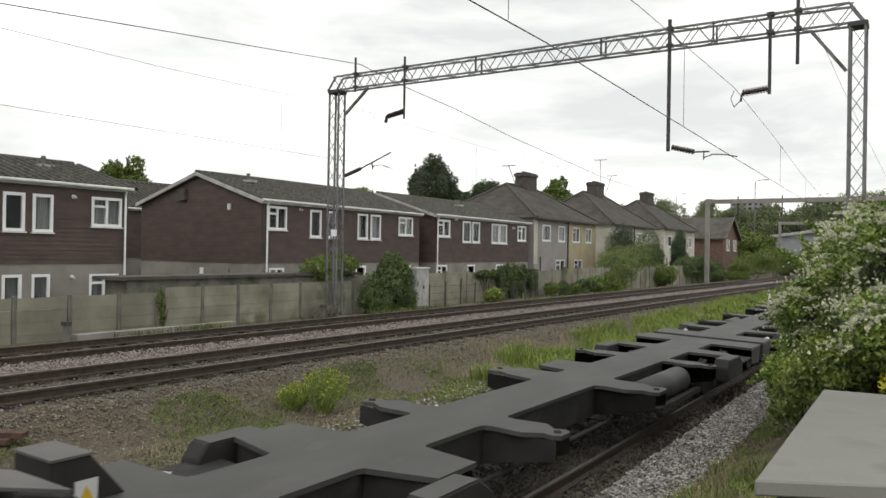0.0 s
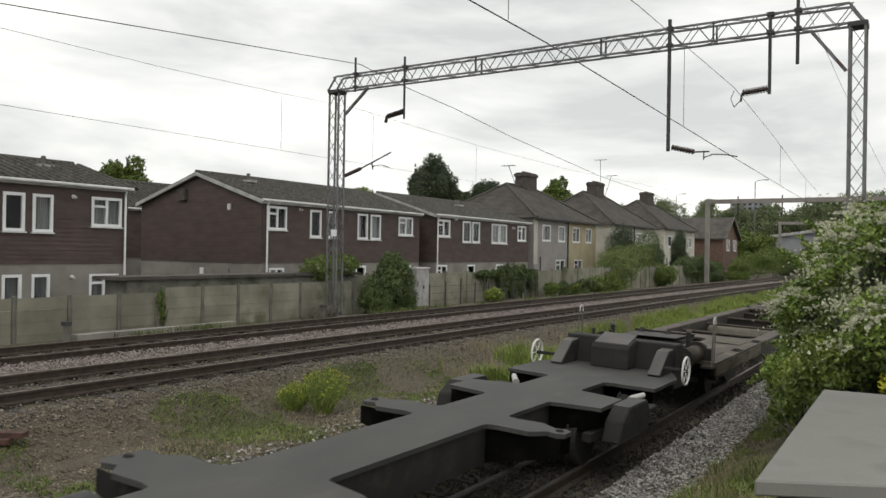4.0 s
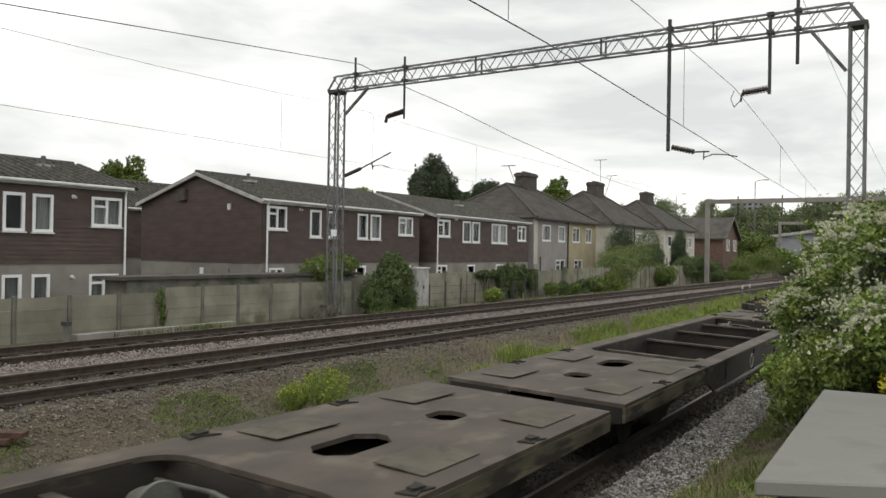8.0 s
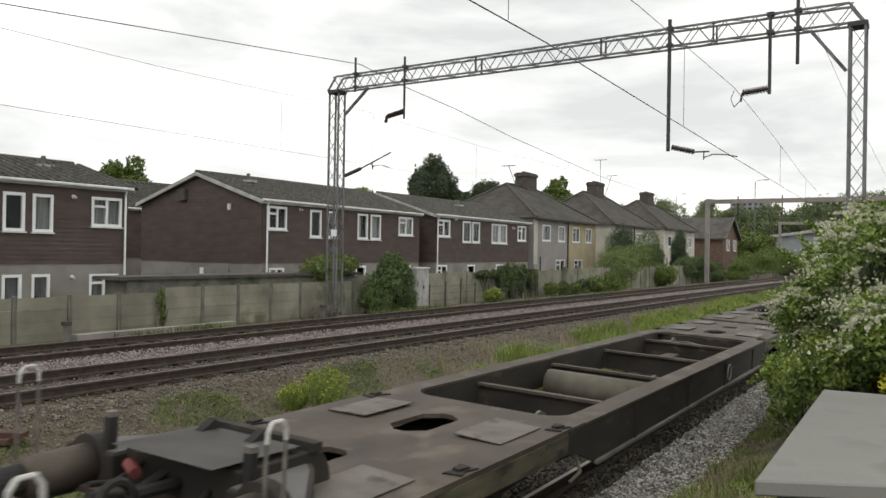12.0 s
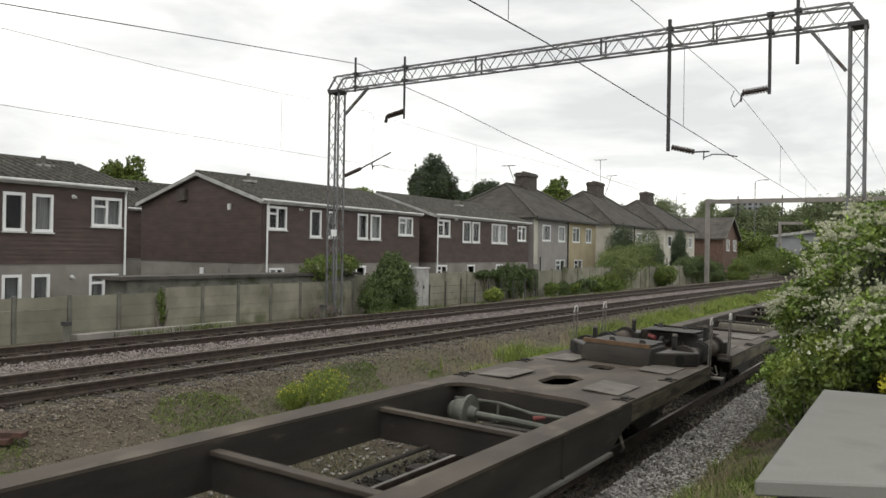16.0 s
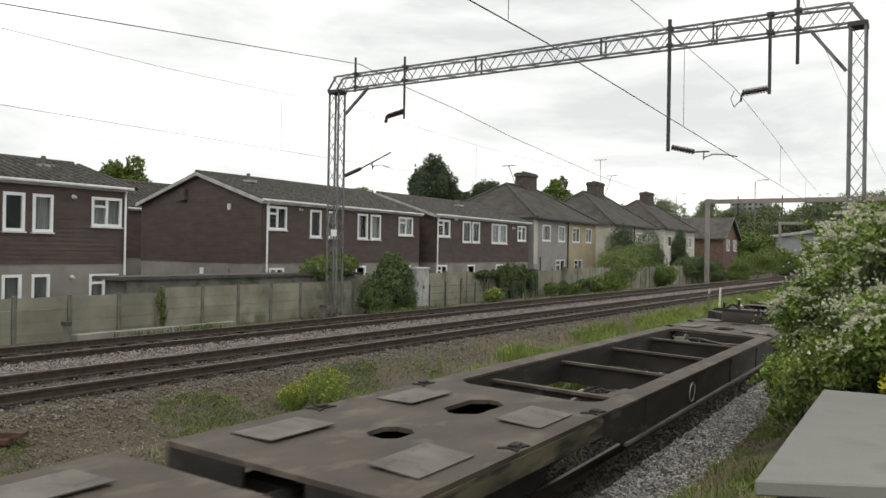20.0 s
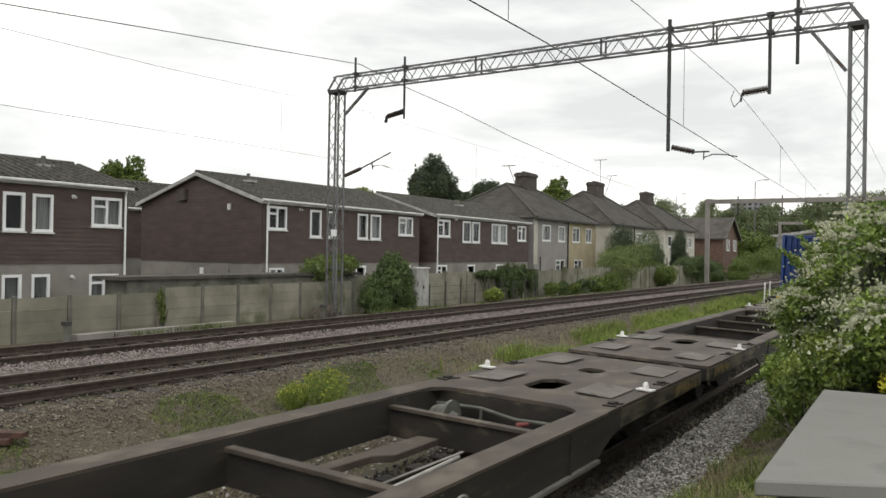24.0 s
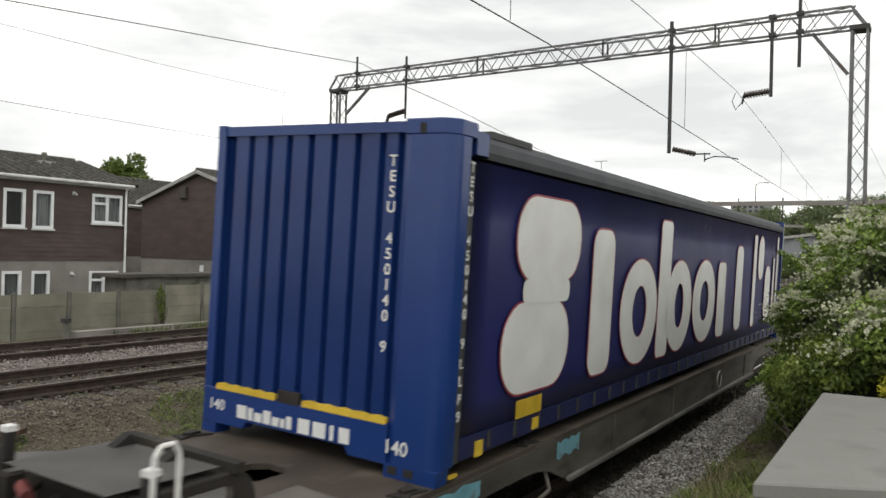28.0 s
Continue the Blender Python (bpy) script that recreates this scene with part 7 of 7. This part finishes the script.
for i, (x, y, w, top, low, k) in enumerate(((-14.75, 34.9, 1.1, 1.75, 1.35, 5000), (-14.65, 36.2, 0.5, 1.7, 0.4, 3500), (-14.6, 37.6, 1.2, 1.75, 0.3, 9000), (-14.5, 39.4, 0.5, 1.6, 0.5, 3000))):
    rows = [(0.12 * math.sin(3 * j), -w + 2 * w * (j + 0.5) / 5, (top + max(low, top - 0.5 - 0.5 * (j % 2))) / 2 if j % 2 == 0 else (top + low) / 2, 0.2, w * 0.32, (top - low) / 2 * (0.75 + 0.25 * (j % 2))) for j in range(5)]
    shrub(x, y, rows, k, 0.055, "leaf_shrub", "dark ivy hanging over the lineside wall", 100 + i)
for i, (x, y, w, h) in enumerate(((-13.9, 40.6, 0.9, 0.55), (-13.9, 42.3, 0.7, 0.75), (-13.8, 43.7, 0.8, 0.6), (-13.9, 45.6, 1.0, 0.7), (-13.8, 47.4, 0.9, 0.5))):
    shrub(x, y, clumps(R, 0, 0, 0.35 + h * 0.4, 0.5, w, h * 0.75, 8, 0.5), 3200, 0.06, "leaf_shrub" if i % 2 else "leaf", "straggling weeds along the wall foot", 105 + i)
shrub(-13.6, 33.3, [(0, 0, 0.62, 0.4, 0.6, 0.32)], 2600, 0.06, "leaf_light", "low yellow-green weeds by the wall", 104)
for i, (x, y, w, h, m) in enumerate(((-14.4, 49.5, 2.0, 0.9, "leaf"), (-14.6, 53.5, 2.4, 1.5, "leaf_ivy"), (-15.0, 57.0, 2.6, 2.0, "leaf_ivy"), (-14.6, 61.5, 2.2, 1.2, "leaf"), (-16.8, 61.0, 2.0, 2.9, "leaf_dark"),
                                      (-16.4, 65.5, 2.2, 2.3, "leaf_shrub"), (-14.0, 70.5, 2.6, 1.5, "leaf_shrub"), (-13.6, 76.0, 2.4, 1.2, "leaf_shrub"), (-16.2, 74.0, 1.3, 2.5, "leaf_dark"), (-12.6, 84.0, 2.4, 1.3, "leaf"),
                                      (-12.6, 92.0, 3.2, 1.7, "leaf"), (-12.2, 101.0, 3.2, 2.0, "leaf"), (-11.4, 110.0, 3.2, 1.6, "leaf_dark"))):
    shrub(x, y, clumps(R, 0, 0, h * 0.9, w * 0.6, w, h * 0.8, 7, 0.6), 20000, 0.055, m, "overgrown garden shrub by the railway wall", 110 + i)


shrub(-13.8, 14.35, [(0, 0, 1.15, 0.05, 0.12, 0.35), (0.03, 0.05, 0.8, 0.06, 0.1, 0.3)], 320, 0.045, "leaf", "thin green creeper climbing the fence", 130)
shrub(-13.35, 20.9, [(0, 0, 0.5, 0.25, 0.5, 0.25), (0.1, -0.7, 0.42, 0.2, 0.4, 0.18)], 1500, 0.045, "twig", "dead brown weeds at the mast foot", 131, droop=-0.8)


def hedge():
    """The flowering creeper that covers the bank right of the siding."""
    h = thing("flowering_hedge", "tall hedge smothered in cream-flowering creeper", "hedge")
    big = [(4.42, 10.1, 1.85, 1.05, 1.9, 1.32), (4.05, 11.6, 1.75, 1.0, 1.6, 1.15), (3.42, 13.0, 1.55, 0.9, 1.5, 1.15), (6.1, 9.4, 2.6, 1.5, 2.1, 1.8),
           (4.9, 13.8, 1.8, 1.5, 1.8, 1.4), (3.0, 15.6, 1.3, 0.8, 1.7, 1.1), (3.2, 12.8, 0.75, 0.6, 1.2, 0.75)]
    rng = random.Random(5)
    lumps, tassels = [], []
    for n, b in enumerate(big):
        for _ in range(30):
            t, v = rng.uniform(0, 6.28), rng.uniform(-0.3 if n == 0 else -0.6, 0.98)
            q = math.sqrt(max(0, 1 - v * v))
            f = rng.uniform(0.88, 1.06)
            r = rng.uniform(0.17, 0.4)
            c = Vector((b[0] + b[3] * q * math.cos(t) * f, b[1] + b[4] * q * math.sin(t) * f, b[2] + b[5] * v * f))
            lumps.append((*c, r, r * 1.15, r * rng.uniform(0.6, 1.0)))
            flowers = noise.noise(c * 0.9 + Vector((3.1, 0, 1.7))) + 0.25 * v
            if n < 6 and c.z > 0.75 and flowers > -0.5:
                for _ in range(int((48 + 80 * max(0.0, min(0.8, flowers + 0.3))) * r)):
                    e = Vector((rng.gauss(-0.25, 0.8), rng.gauss(-0.5, 0.8), rng.gauss(0.75, 0.6))).normalized()
                    p = c + Vector((e.x * r, e.y * r * 1.15, e.z * r * 0.8))
                    way = Vector((e.x + rng.gauss(0, 0.5), e.y + rng.gauss(0, 0.5), 0.5 * e.z + rng.uniform(-0.2, 0.5))).normalized()
                    long = rng.uniform(0.14, 0.38)
                    for k in range(5):
                        u = k / 4
                        o = p + way * (long * u) - Vector((0, 0, 0.35 * long * u * u))
                        w = 0.027 * (1 - 0.6 * u) * rng.uniform(0.7, 1.3)
                        tassels.append((*o, w, w, w * 0.8))
    # solid dark cores added to block light and stand in for shaded hollows
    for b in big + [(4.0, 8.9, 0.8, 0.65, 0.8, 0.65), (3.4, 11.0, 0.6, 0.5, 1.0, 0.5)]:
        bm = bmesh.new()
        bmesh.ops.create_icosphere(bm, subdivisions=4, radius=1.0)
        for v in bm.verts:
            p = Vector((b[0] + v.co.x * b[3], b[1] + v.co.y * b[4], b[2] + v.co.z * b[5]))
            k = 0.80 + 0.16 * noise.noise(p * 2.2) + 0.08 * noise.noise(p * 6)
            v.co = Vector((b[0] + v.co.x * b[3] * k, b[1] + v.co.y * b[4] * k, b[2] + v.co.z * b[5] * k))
        part("inner_growth", bm, M["hedge_core"], h, "solid dark core added as shade in the hedge's gaps")
    part_of("foliage", leaf_mesh("foliage", [(b[0], b[1], b[2] + (0.25 if i == 0 else 0.0), b[3] * 0.93, b[4] * 0.93, b[5] * (0.74 if i == 0 else 0.93)) for i, b in enumerate(big)], 62000, 0.03, M["leaf_under"], 7, shell=0.84, lump=0.16, wide=0.5), h, label="dark green inner leaves, deepened to stand in for shade")
    part_of("creeper", leaf_mesh("creeper", lumps, 118000, 0.027, M["leaf_hedge"], 8, shell=0.72, lump=0.2, wide=0.6, lit=True), h, label="bright green creeper leaves in heaped clumps")
    part_of("blossom", leaf_mesh("blossom", tassels, 380000, 0.0115, M["bloom"], 9, shell=0.2, wide=0.6), h, label="drooping sprays of cream blossom")
    # long shoots that reach out past the clumps
    shoots = []
    for x, y, z, dx, dy, dz in ((2.75, 12.4, 1.75, -0.45, -0.2, 0.12), (2.9, 12.0, 2.45, -0.3, -0.1, 0.42), (3.1, 11.4, 2.6, -0.2, 0.1, 0.45), (2.7, 12.9, 1.35, -0.4, -0.1, 0.1), (3.35, 10.6, 2.85, -0.25, 0, 0.35),
                                (3.9, 9.9, 2.75, -0.15, -0.1, 0.35), (4.1, 9.4, 2.8, -0.1, -0.1, 0.3), (2.6, 13.3, 1.9, -0.3, 0.1, 0.35), (2.6, 11.9, 1.05, -0.35, -0.25, -0.05), (3.2, 10.9, 2.3, -0.35, -0.3, 0.1)):
        for k in range(7):
            u = k / 6
            w = 0.085 * (1 - 0.55 * u)
            shoots.append((x + dx * u, y + dy * u, z + dz * u - 0.12 * u * u, w, w, w))
    part_of("shoot", leaf_mesh("shoot", shoots, 2600, 0.028, M["leaf_hedge"], 14, shell=0.2, wide=0.55), h, label="long leafy shoots reaching out")
    low = [(3.85, 9.2, 1.55, 0.55, 0.8, 0.26), (3.5, 10.0, 1.22, 0.45, 0.7, 0.3), (3.2, 11.2, 0.85, 0.45, 0.9, 0.42), (2.85, 12.6, 0.6, 0.42, 1.1, 0.5), (2.6, 14.2, 0.55, 0.45, 1.1, 0.55), (2.5, 16.4, 0.55, 0.6, 1.6, 0.7),
           (4.9, 7.2, 1.25, 0.7, 0.6, 0.6), (4.75, 8.1, 1.3, 0.6, 0.6, 0.5)]
    part_of("bramble", leaf_mesh("bramble", low, 46000, 0.03, M["leaf"], 10, shell=0.7, droop=0.1, lump=0.3, wide=0.6, lit=True), h, label="low bramble leaves at the hedge foot")
    tufts = [(b[0] + b[3] * 0.8 * math.cos(t), b[1] + b[4] * 0.8 * math.sin(t), b[2] + b[5] * 0.62, 0.2, 0.24, 0.14) for b in low for t in (0.3, 1.5, 2.8, 3.6, 4.4, 5.3)]
    part_of("yellow_blossom", leaf_mesh("yellow_blossom", [(4.12, 7.9, 1.55, 0.07, 0.07, 0.1), (4.2, 7.8, 1.42, 0.05, 0.05, 0.07)], 160, 0.022, M["bloom_yellow"], 12), h, label="few yellow flowers near the kiosk")
    part_of("bramble_tip", leaf_mesh("bramble_tip", tufts, 9000, 0.026, M["leaf_light"], 11, shell=0.4, wide=0.6, lit=True), h, label="paler bramble tips")
    rng = random.Random(9)
    for i in range(64):
        p = Vector((rng.uniform(3.25, 3.8), rng.uniform(8.2, 9.6), 0.3))
        q = p + Vector((rng.uniform(-0.45, 0.45), rng.uniform(-0.5, 0.3), rng.uniform(0.35, 0.95)))
        m = p.lerp(q, 0.6) + Vector((rng.uniform(-0.1, 0.1), rng.uniform(-0.1, 0.1), 0.12))
        bm = bmesh.new()
        rod(bm, p, m, 0.008, 0.006, 5)
        rod(bm, m, q, 0.006, 0.003, 5)
        part("dead_stem", bm, M["twig"], h, "dead bramble stem")
    for i, b in enumerate(((4.6, 9.6, 0.1), (4.7, 11, 0.1), (3.9, 13, 0.1))):
        bm = bmesh.new()
        limbs(bm, b, (b[0], b[1] + 0.2, 2.2), 0.05, 0.6, 5, rng)
        part("stem", bm, M["bark"], h, "woody hedge stem")
    return h


hedge()


def blades(name, pts, height, mat, label, seed, width=0.006, lean=0.35):
    """Grass: a bent two-piece blade at each point."""
    rng = np.random.default_rng(seed)
    p = np.array(pts)
    k = len(p)
    a = rng.uniform(0, 6.28, k)
    h = height * rng.uniform(0.45, 1.25, k)
    d = np.stack([np.cos(a), np.sin(a), np.zeros(k)], 1)
    s = np.stack([-np.sin(a), np.cos(a), np.zeros(k)], 1) * (width * rng.uniform(0.7, 1.5, (k, 1)))
    mid = p + d * (lean * 0.35 * h)[:, None] + np.stack([np.zeros(k), np.zeros(k), 0.6 * h], 1)
    tip = p + d * (lean * rng.uniform(0.6, 1.6, k) * h)[:, None] + np.stack([np.zeros(k), np.zeros(k), h], 1)
    v = np.stack([p - s, p + s, mid + s * 0.8, mid - s * 0.8, tip], 1).reshape(-1, 3)
    o = 5 * np.arange(k)[:, None]
    f = np.concatenate([o + np.array([[0, 1, 2]]), o + np.array([[0, 2, 3]]), o + np.array([[3, 2, 4]])], 1).reshape(-1, 3)
    tagged(new(name, soup(name, v.tolist(), f.tolist(), mat)), label, "grass", kind="stuff")


def patch(count, y0, y1, fx, seed, cut, power=1.0, freq=0.6):
    """Points where a noise field is above cut, so that the grass comes in tufts."""
    rng = np.random.default_rng(seed)
    out = []
    while len(out) < count:
        y = y0 + (y1 - y0) * rng.uniform() ** power
        x = fx(y, rng.uniform())
        if noise.noise(Vector((x * freq, y * freq, seed))) + 0.35 * noise.noise(Vector((x * 3, y * 3, seed))) > cut:
            out.append((x, y, top_z(x, y) - 0.01))
    return out


blades("grass", patch(80000, 14, 70, lambda y, u: near_x(y) - 1.75 - 2.5 * u ** 1.2, 1, -0.25, 1.2, 0.35), 0.32, M["grass_fresh"], "tall fresh green grass beside the siding", 1, 0.005, 0.55)
blades("grass", patch(12000, 34, 110, lambda y, u: near_x(y) - 1.6 - 2.2 * u, 12, -0.4, 1.0, 0.35), 0.34, M["grass_fresh"], "bright grass between siding and main line", 12, 0.02)
blades("grass", patch(9000, 5, 16, lambda y, u: near_x(y) - 1.7 - 2.8 * u, 2, 0.05, 1.1, 0.8), 0.055, M["grass"], "short patchy green grass on the gravel", 2, 0.004, 0.9)
blades("dry_grass", patch(9000, 6, 34, lambda y, u: near_x(y) - 1.6 - 2.4 * u, 3, -0.02, 1.4, 0.9), 0.09, M["straw"], "dry straw-coloured grass on the gravel", 3, 0.003, 0.9)
blades("grass", patch(20000, 4, 14, lambda y, u: -5.3 + 2.6 * u, 4, 0.14, 1.0, 0.55), 0.06, M["grass_mid"], "short moss and grass on the cess", 4, 0.004, 0.9)
blades("grass", patch(26000, 4.0, 16, lambda y, u: near_x(y) + 2.0 + 1.4 * u ** 0.7, 5, -0.05, 1.2, 0.9), 0.08, M["grass_mid"], "rough fresh grass below the hedge", 5, 0.0035, 0.8)
blades("grass", patch(26000, 3.6, 9.5, lambda y, u: near_x(y) + 1.85 + 0.25 * smooth(5.0, 8.0, y) + 1.4 * u, 15, -0.2, 1.0, 0.8), 0.09, M["grass_fresh"], "fresh bright grass beside the kiosk", 15, 0.004, 0.8)
blades("dry_grass", patch(12000, 5, 18, lambda y, u: near_x(y) + 1.65 + 1.0 * u, 6, -0.1, 1.1, 0.9), 0.05, M["straw"], "dry grass and dead stems below the hedge", 6, 0.003, 1.2)
blades("dry_grass", patch(2600, 6.3, 10.5, lambda y, u: near_x(y) + 2.25 + 1.0 * u, 16, -0.1, 1.0, 1.2), 0.3, M["straw"], "tall dry stalks at the hedge foot", 16, 0.003, 0.6)
blades("grass", patch(6000, 6.3, 11, lambda y, u: near_x(y) + 2.1 + 1.1 * u, 17, -0.1, 1.0, 1.2), 0.2, M["grass_mid"], "longer grass at the hedge foot", 17, 0.005, 0.6)
blades("leaf_litter", patch(26000, 4, 14, lambda y, u: near_x(y) + 1.55 + 0.95 * u, 9, -0.3, 1.2, 0.9), 0.03, M["litter"], "brown dead leaves on the ballast edge", 9, 0.011, 1.4)
blades("grass", patch(2500, 12, 46, lambda y, u: main_x(y, -6.1 - 0.7 * u), 7, 0.1, 1.2, 0.6), 0.22, M["grass"], "weeds along the fence foot", 7, 0.010)
blades("dry_grass", patch(1500, 14, 40, lambda y, u: main_x(y, 1.0 + 1.2 * u), 8, 0.1, 1.2, 0.9), 0.3, M["straw"], "seeding dry stalks near the main line", 8, 0.004)


def ragwort(x, y, label, seed, s=1.0):
    rng = random.Random(seed)
    r = thing("flowering_weed", label, "plant", pose(x, y, ground_z(x, y)))
    bm = bmesh.new()
    tips = []
    for i in range(70):
        t, q = rng.uniform(0, 6.28), 0.45 * math.sqrt(rng.uniform(0.01, 1)) * s
        top = Vector((math.cos(t) * q, math.sin(t) * q, s * rng.uniform(0.55, 0.80) * (1.08 - q / s * 0.9)))
        rod(bm, (0.25 * top.x, 0.25 * top.y, 0), top, 0.006, 0.003, 5)
        tips.append(top)
    part("stem", bm, M["leaf_light"], r, "thin green stems")
    rows = [(p.x * k, p.y * k, p.z * k, 0.07, 0.07, 0.12) for p in tips for k in (0.5, 0.75, 0.92)]
    part_of("foliage", leaf_mesh("foliage", rows, 5200, 0.015, M["ragwort_leaf"], seed, shell=0.2, droop=-0.8), r, label="feathery yellow-green leaves")
    part_of("blossom", leaf_mesh("blossom", [(p.x, p.y, p.z, 0.04, 0.04, 0.02) for p in tips], 620, 0.011, M["bloom_yellow"], seed + 1, shell=0.2), r, label="small yellow flower heads")


ragwort(-3.82, 9.7, "bushy yellow-flowering ragwort on the gravel", 3, 1.0)
ragwort(-4.25, 9.45, "small yellow-flowering ragwort beside a larger one", 5, 0.6)


def scrap(x, y, label):
    b = thing("rail_chair_scrap", label, "scrap iron", pose(x, y, ground_z(x, y), 0, 0, 25))
    for dx, dy, dz in ((0, 0, 0.0), (0.12, 0.1, 0.09)):
        bm = bmesh.new()
        box(bm, -0.3 + dx, 0.2 + dx, -0.07 + dy, 0.06 + dy, dz * 0.7, dz * 0.7 + 0.06)
        part("bar", bm, M["rust_red"], b, "", 0.015)


scrap(-5.0, 5.12, "rusty iron bars lying on the gravel")


def far_block():
    b = thing("apartment_block", "distant pale grey flat-roofed block above the trees", "building")
    x0, x1, y = -51.0, -41.0, 255.0
    bm = bmesh.new()
    box(bm, x0, x1, y, y + 10, 0, 20)
    part("wall", bm, M["grey_far"], b, "pale grey wall")
    for i in range(6):
        for z in (17.0, 18.4):
            bm = bmesh.new()
            box(bm, x0 + 0.6 + i * 1.6, x0 + 1.5 + i * 1.6, y - 0.05, y + 0.02, z, z + 0.8)
            part("window", bm, M["steel_dark"], b)
    s = thing("grey_shed", "pale grey metal shed with a sloping roof beyond the trees", "building")
    bm = bmesh.new()
    prism(bm, [(-21.2, 0.0), (-21.2, 6.0), (-13.2, 7.0), (3.0, 7.0), (3.0, 0.0)], 150.0, 165.0, "y")
    part("wall", bm, M["grey_far"], s, "pale grey ribbed wall")
    bm = bmesh.new()
    prism(bm, [(-21.6, 6.02), (-13.2, 7.1), (3.4, 7.1), (3.4, 7.6), (-13.2, 7.6), (-21.6, 6.5)], 149.4, 165.6, "y")
    part("roof", bm, M["verge"], s, "pale sheet roof edge")


far_block()


def street_lamp(x, y, h, label):
    s = thing("street_lamp", label, "street lamp")
    bm = bmesh.new()
    rod(bm, (x, y, 0), (x, y, h), 0.09, 0.06)
    pipe(bm, [(x, y, h), (x + 0.5, y, h + 0.25), (x + 1.2, y, h + 0.3)], 0.04)
    part("column", bm, M["steel"], s, "grey column")
    bm = bmesh.new()
    box(bm, x + 1.1, x + 1.8, y - 0.12, y + 0.12, h + 0.22, h + 0.34)
    part("lantern", bm, M["steel"], s, "", 0.03)


street_lamp(-18.2, 120, 13.4, "tall grey street lamp beyond the houses")
street_lamp(-38.0, 150, 14.0, "far grey street lamp beyond the brick house")


def aerial(x, y, z, h, label, lean=0.0):
    a = thing("television_aerial", label, "aerial")
    bm = bmesh.new()
    rod(bm, (x, y, z), (x + lean, y, z + h), 0.025, sides=6)
    part("mast", bm, M["steel_dark"], a)
    bm = bmesh.new()
    rod(bm, (x + lean - 0.6, y, z + h), (x + lean + 0.6, y, z + h), 0.02, sides=6)
    for i in range(5):
        rod(bm, (x + lean - 0.5 + i * 0.25, y - 0.3, z + h), (x + lean - 0.5 + i * 0.25, y + 0.3, z + h), 0.014, sides=5)
    part("elements", bm, M["steel_dark"], a)


aerial(-22.9, 71.2, 9.0, 2.6, "thin television aerial on a chimney")
aerial(-22.9, 72.6, 8.4, 1.8, "leaning television aerial on a chimney", 0.6)
aerial(-22.9, 53.6, 7.8, 1.5, "leaning television aerial by a chimney", -0.6)
aerial(-24.0, 42.0, 6.0, 1.4, "small television aerial on a boarded block")

motions()
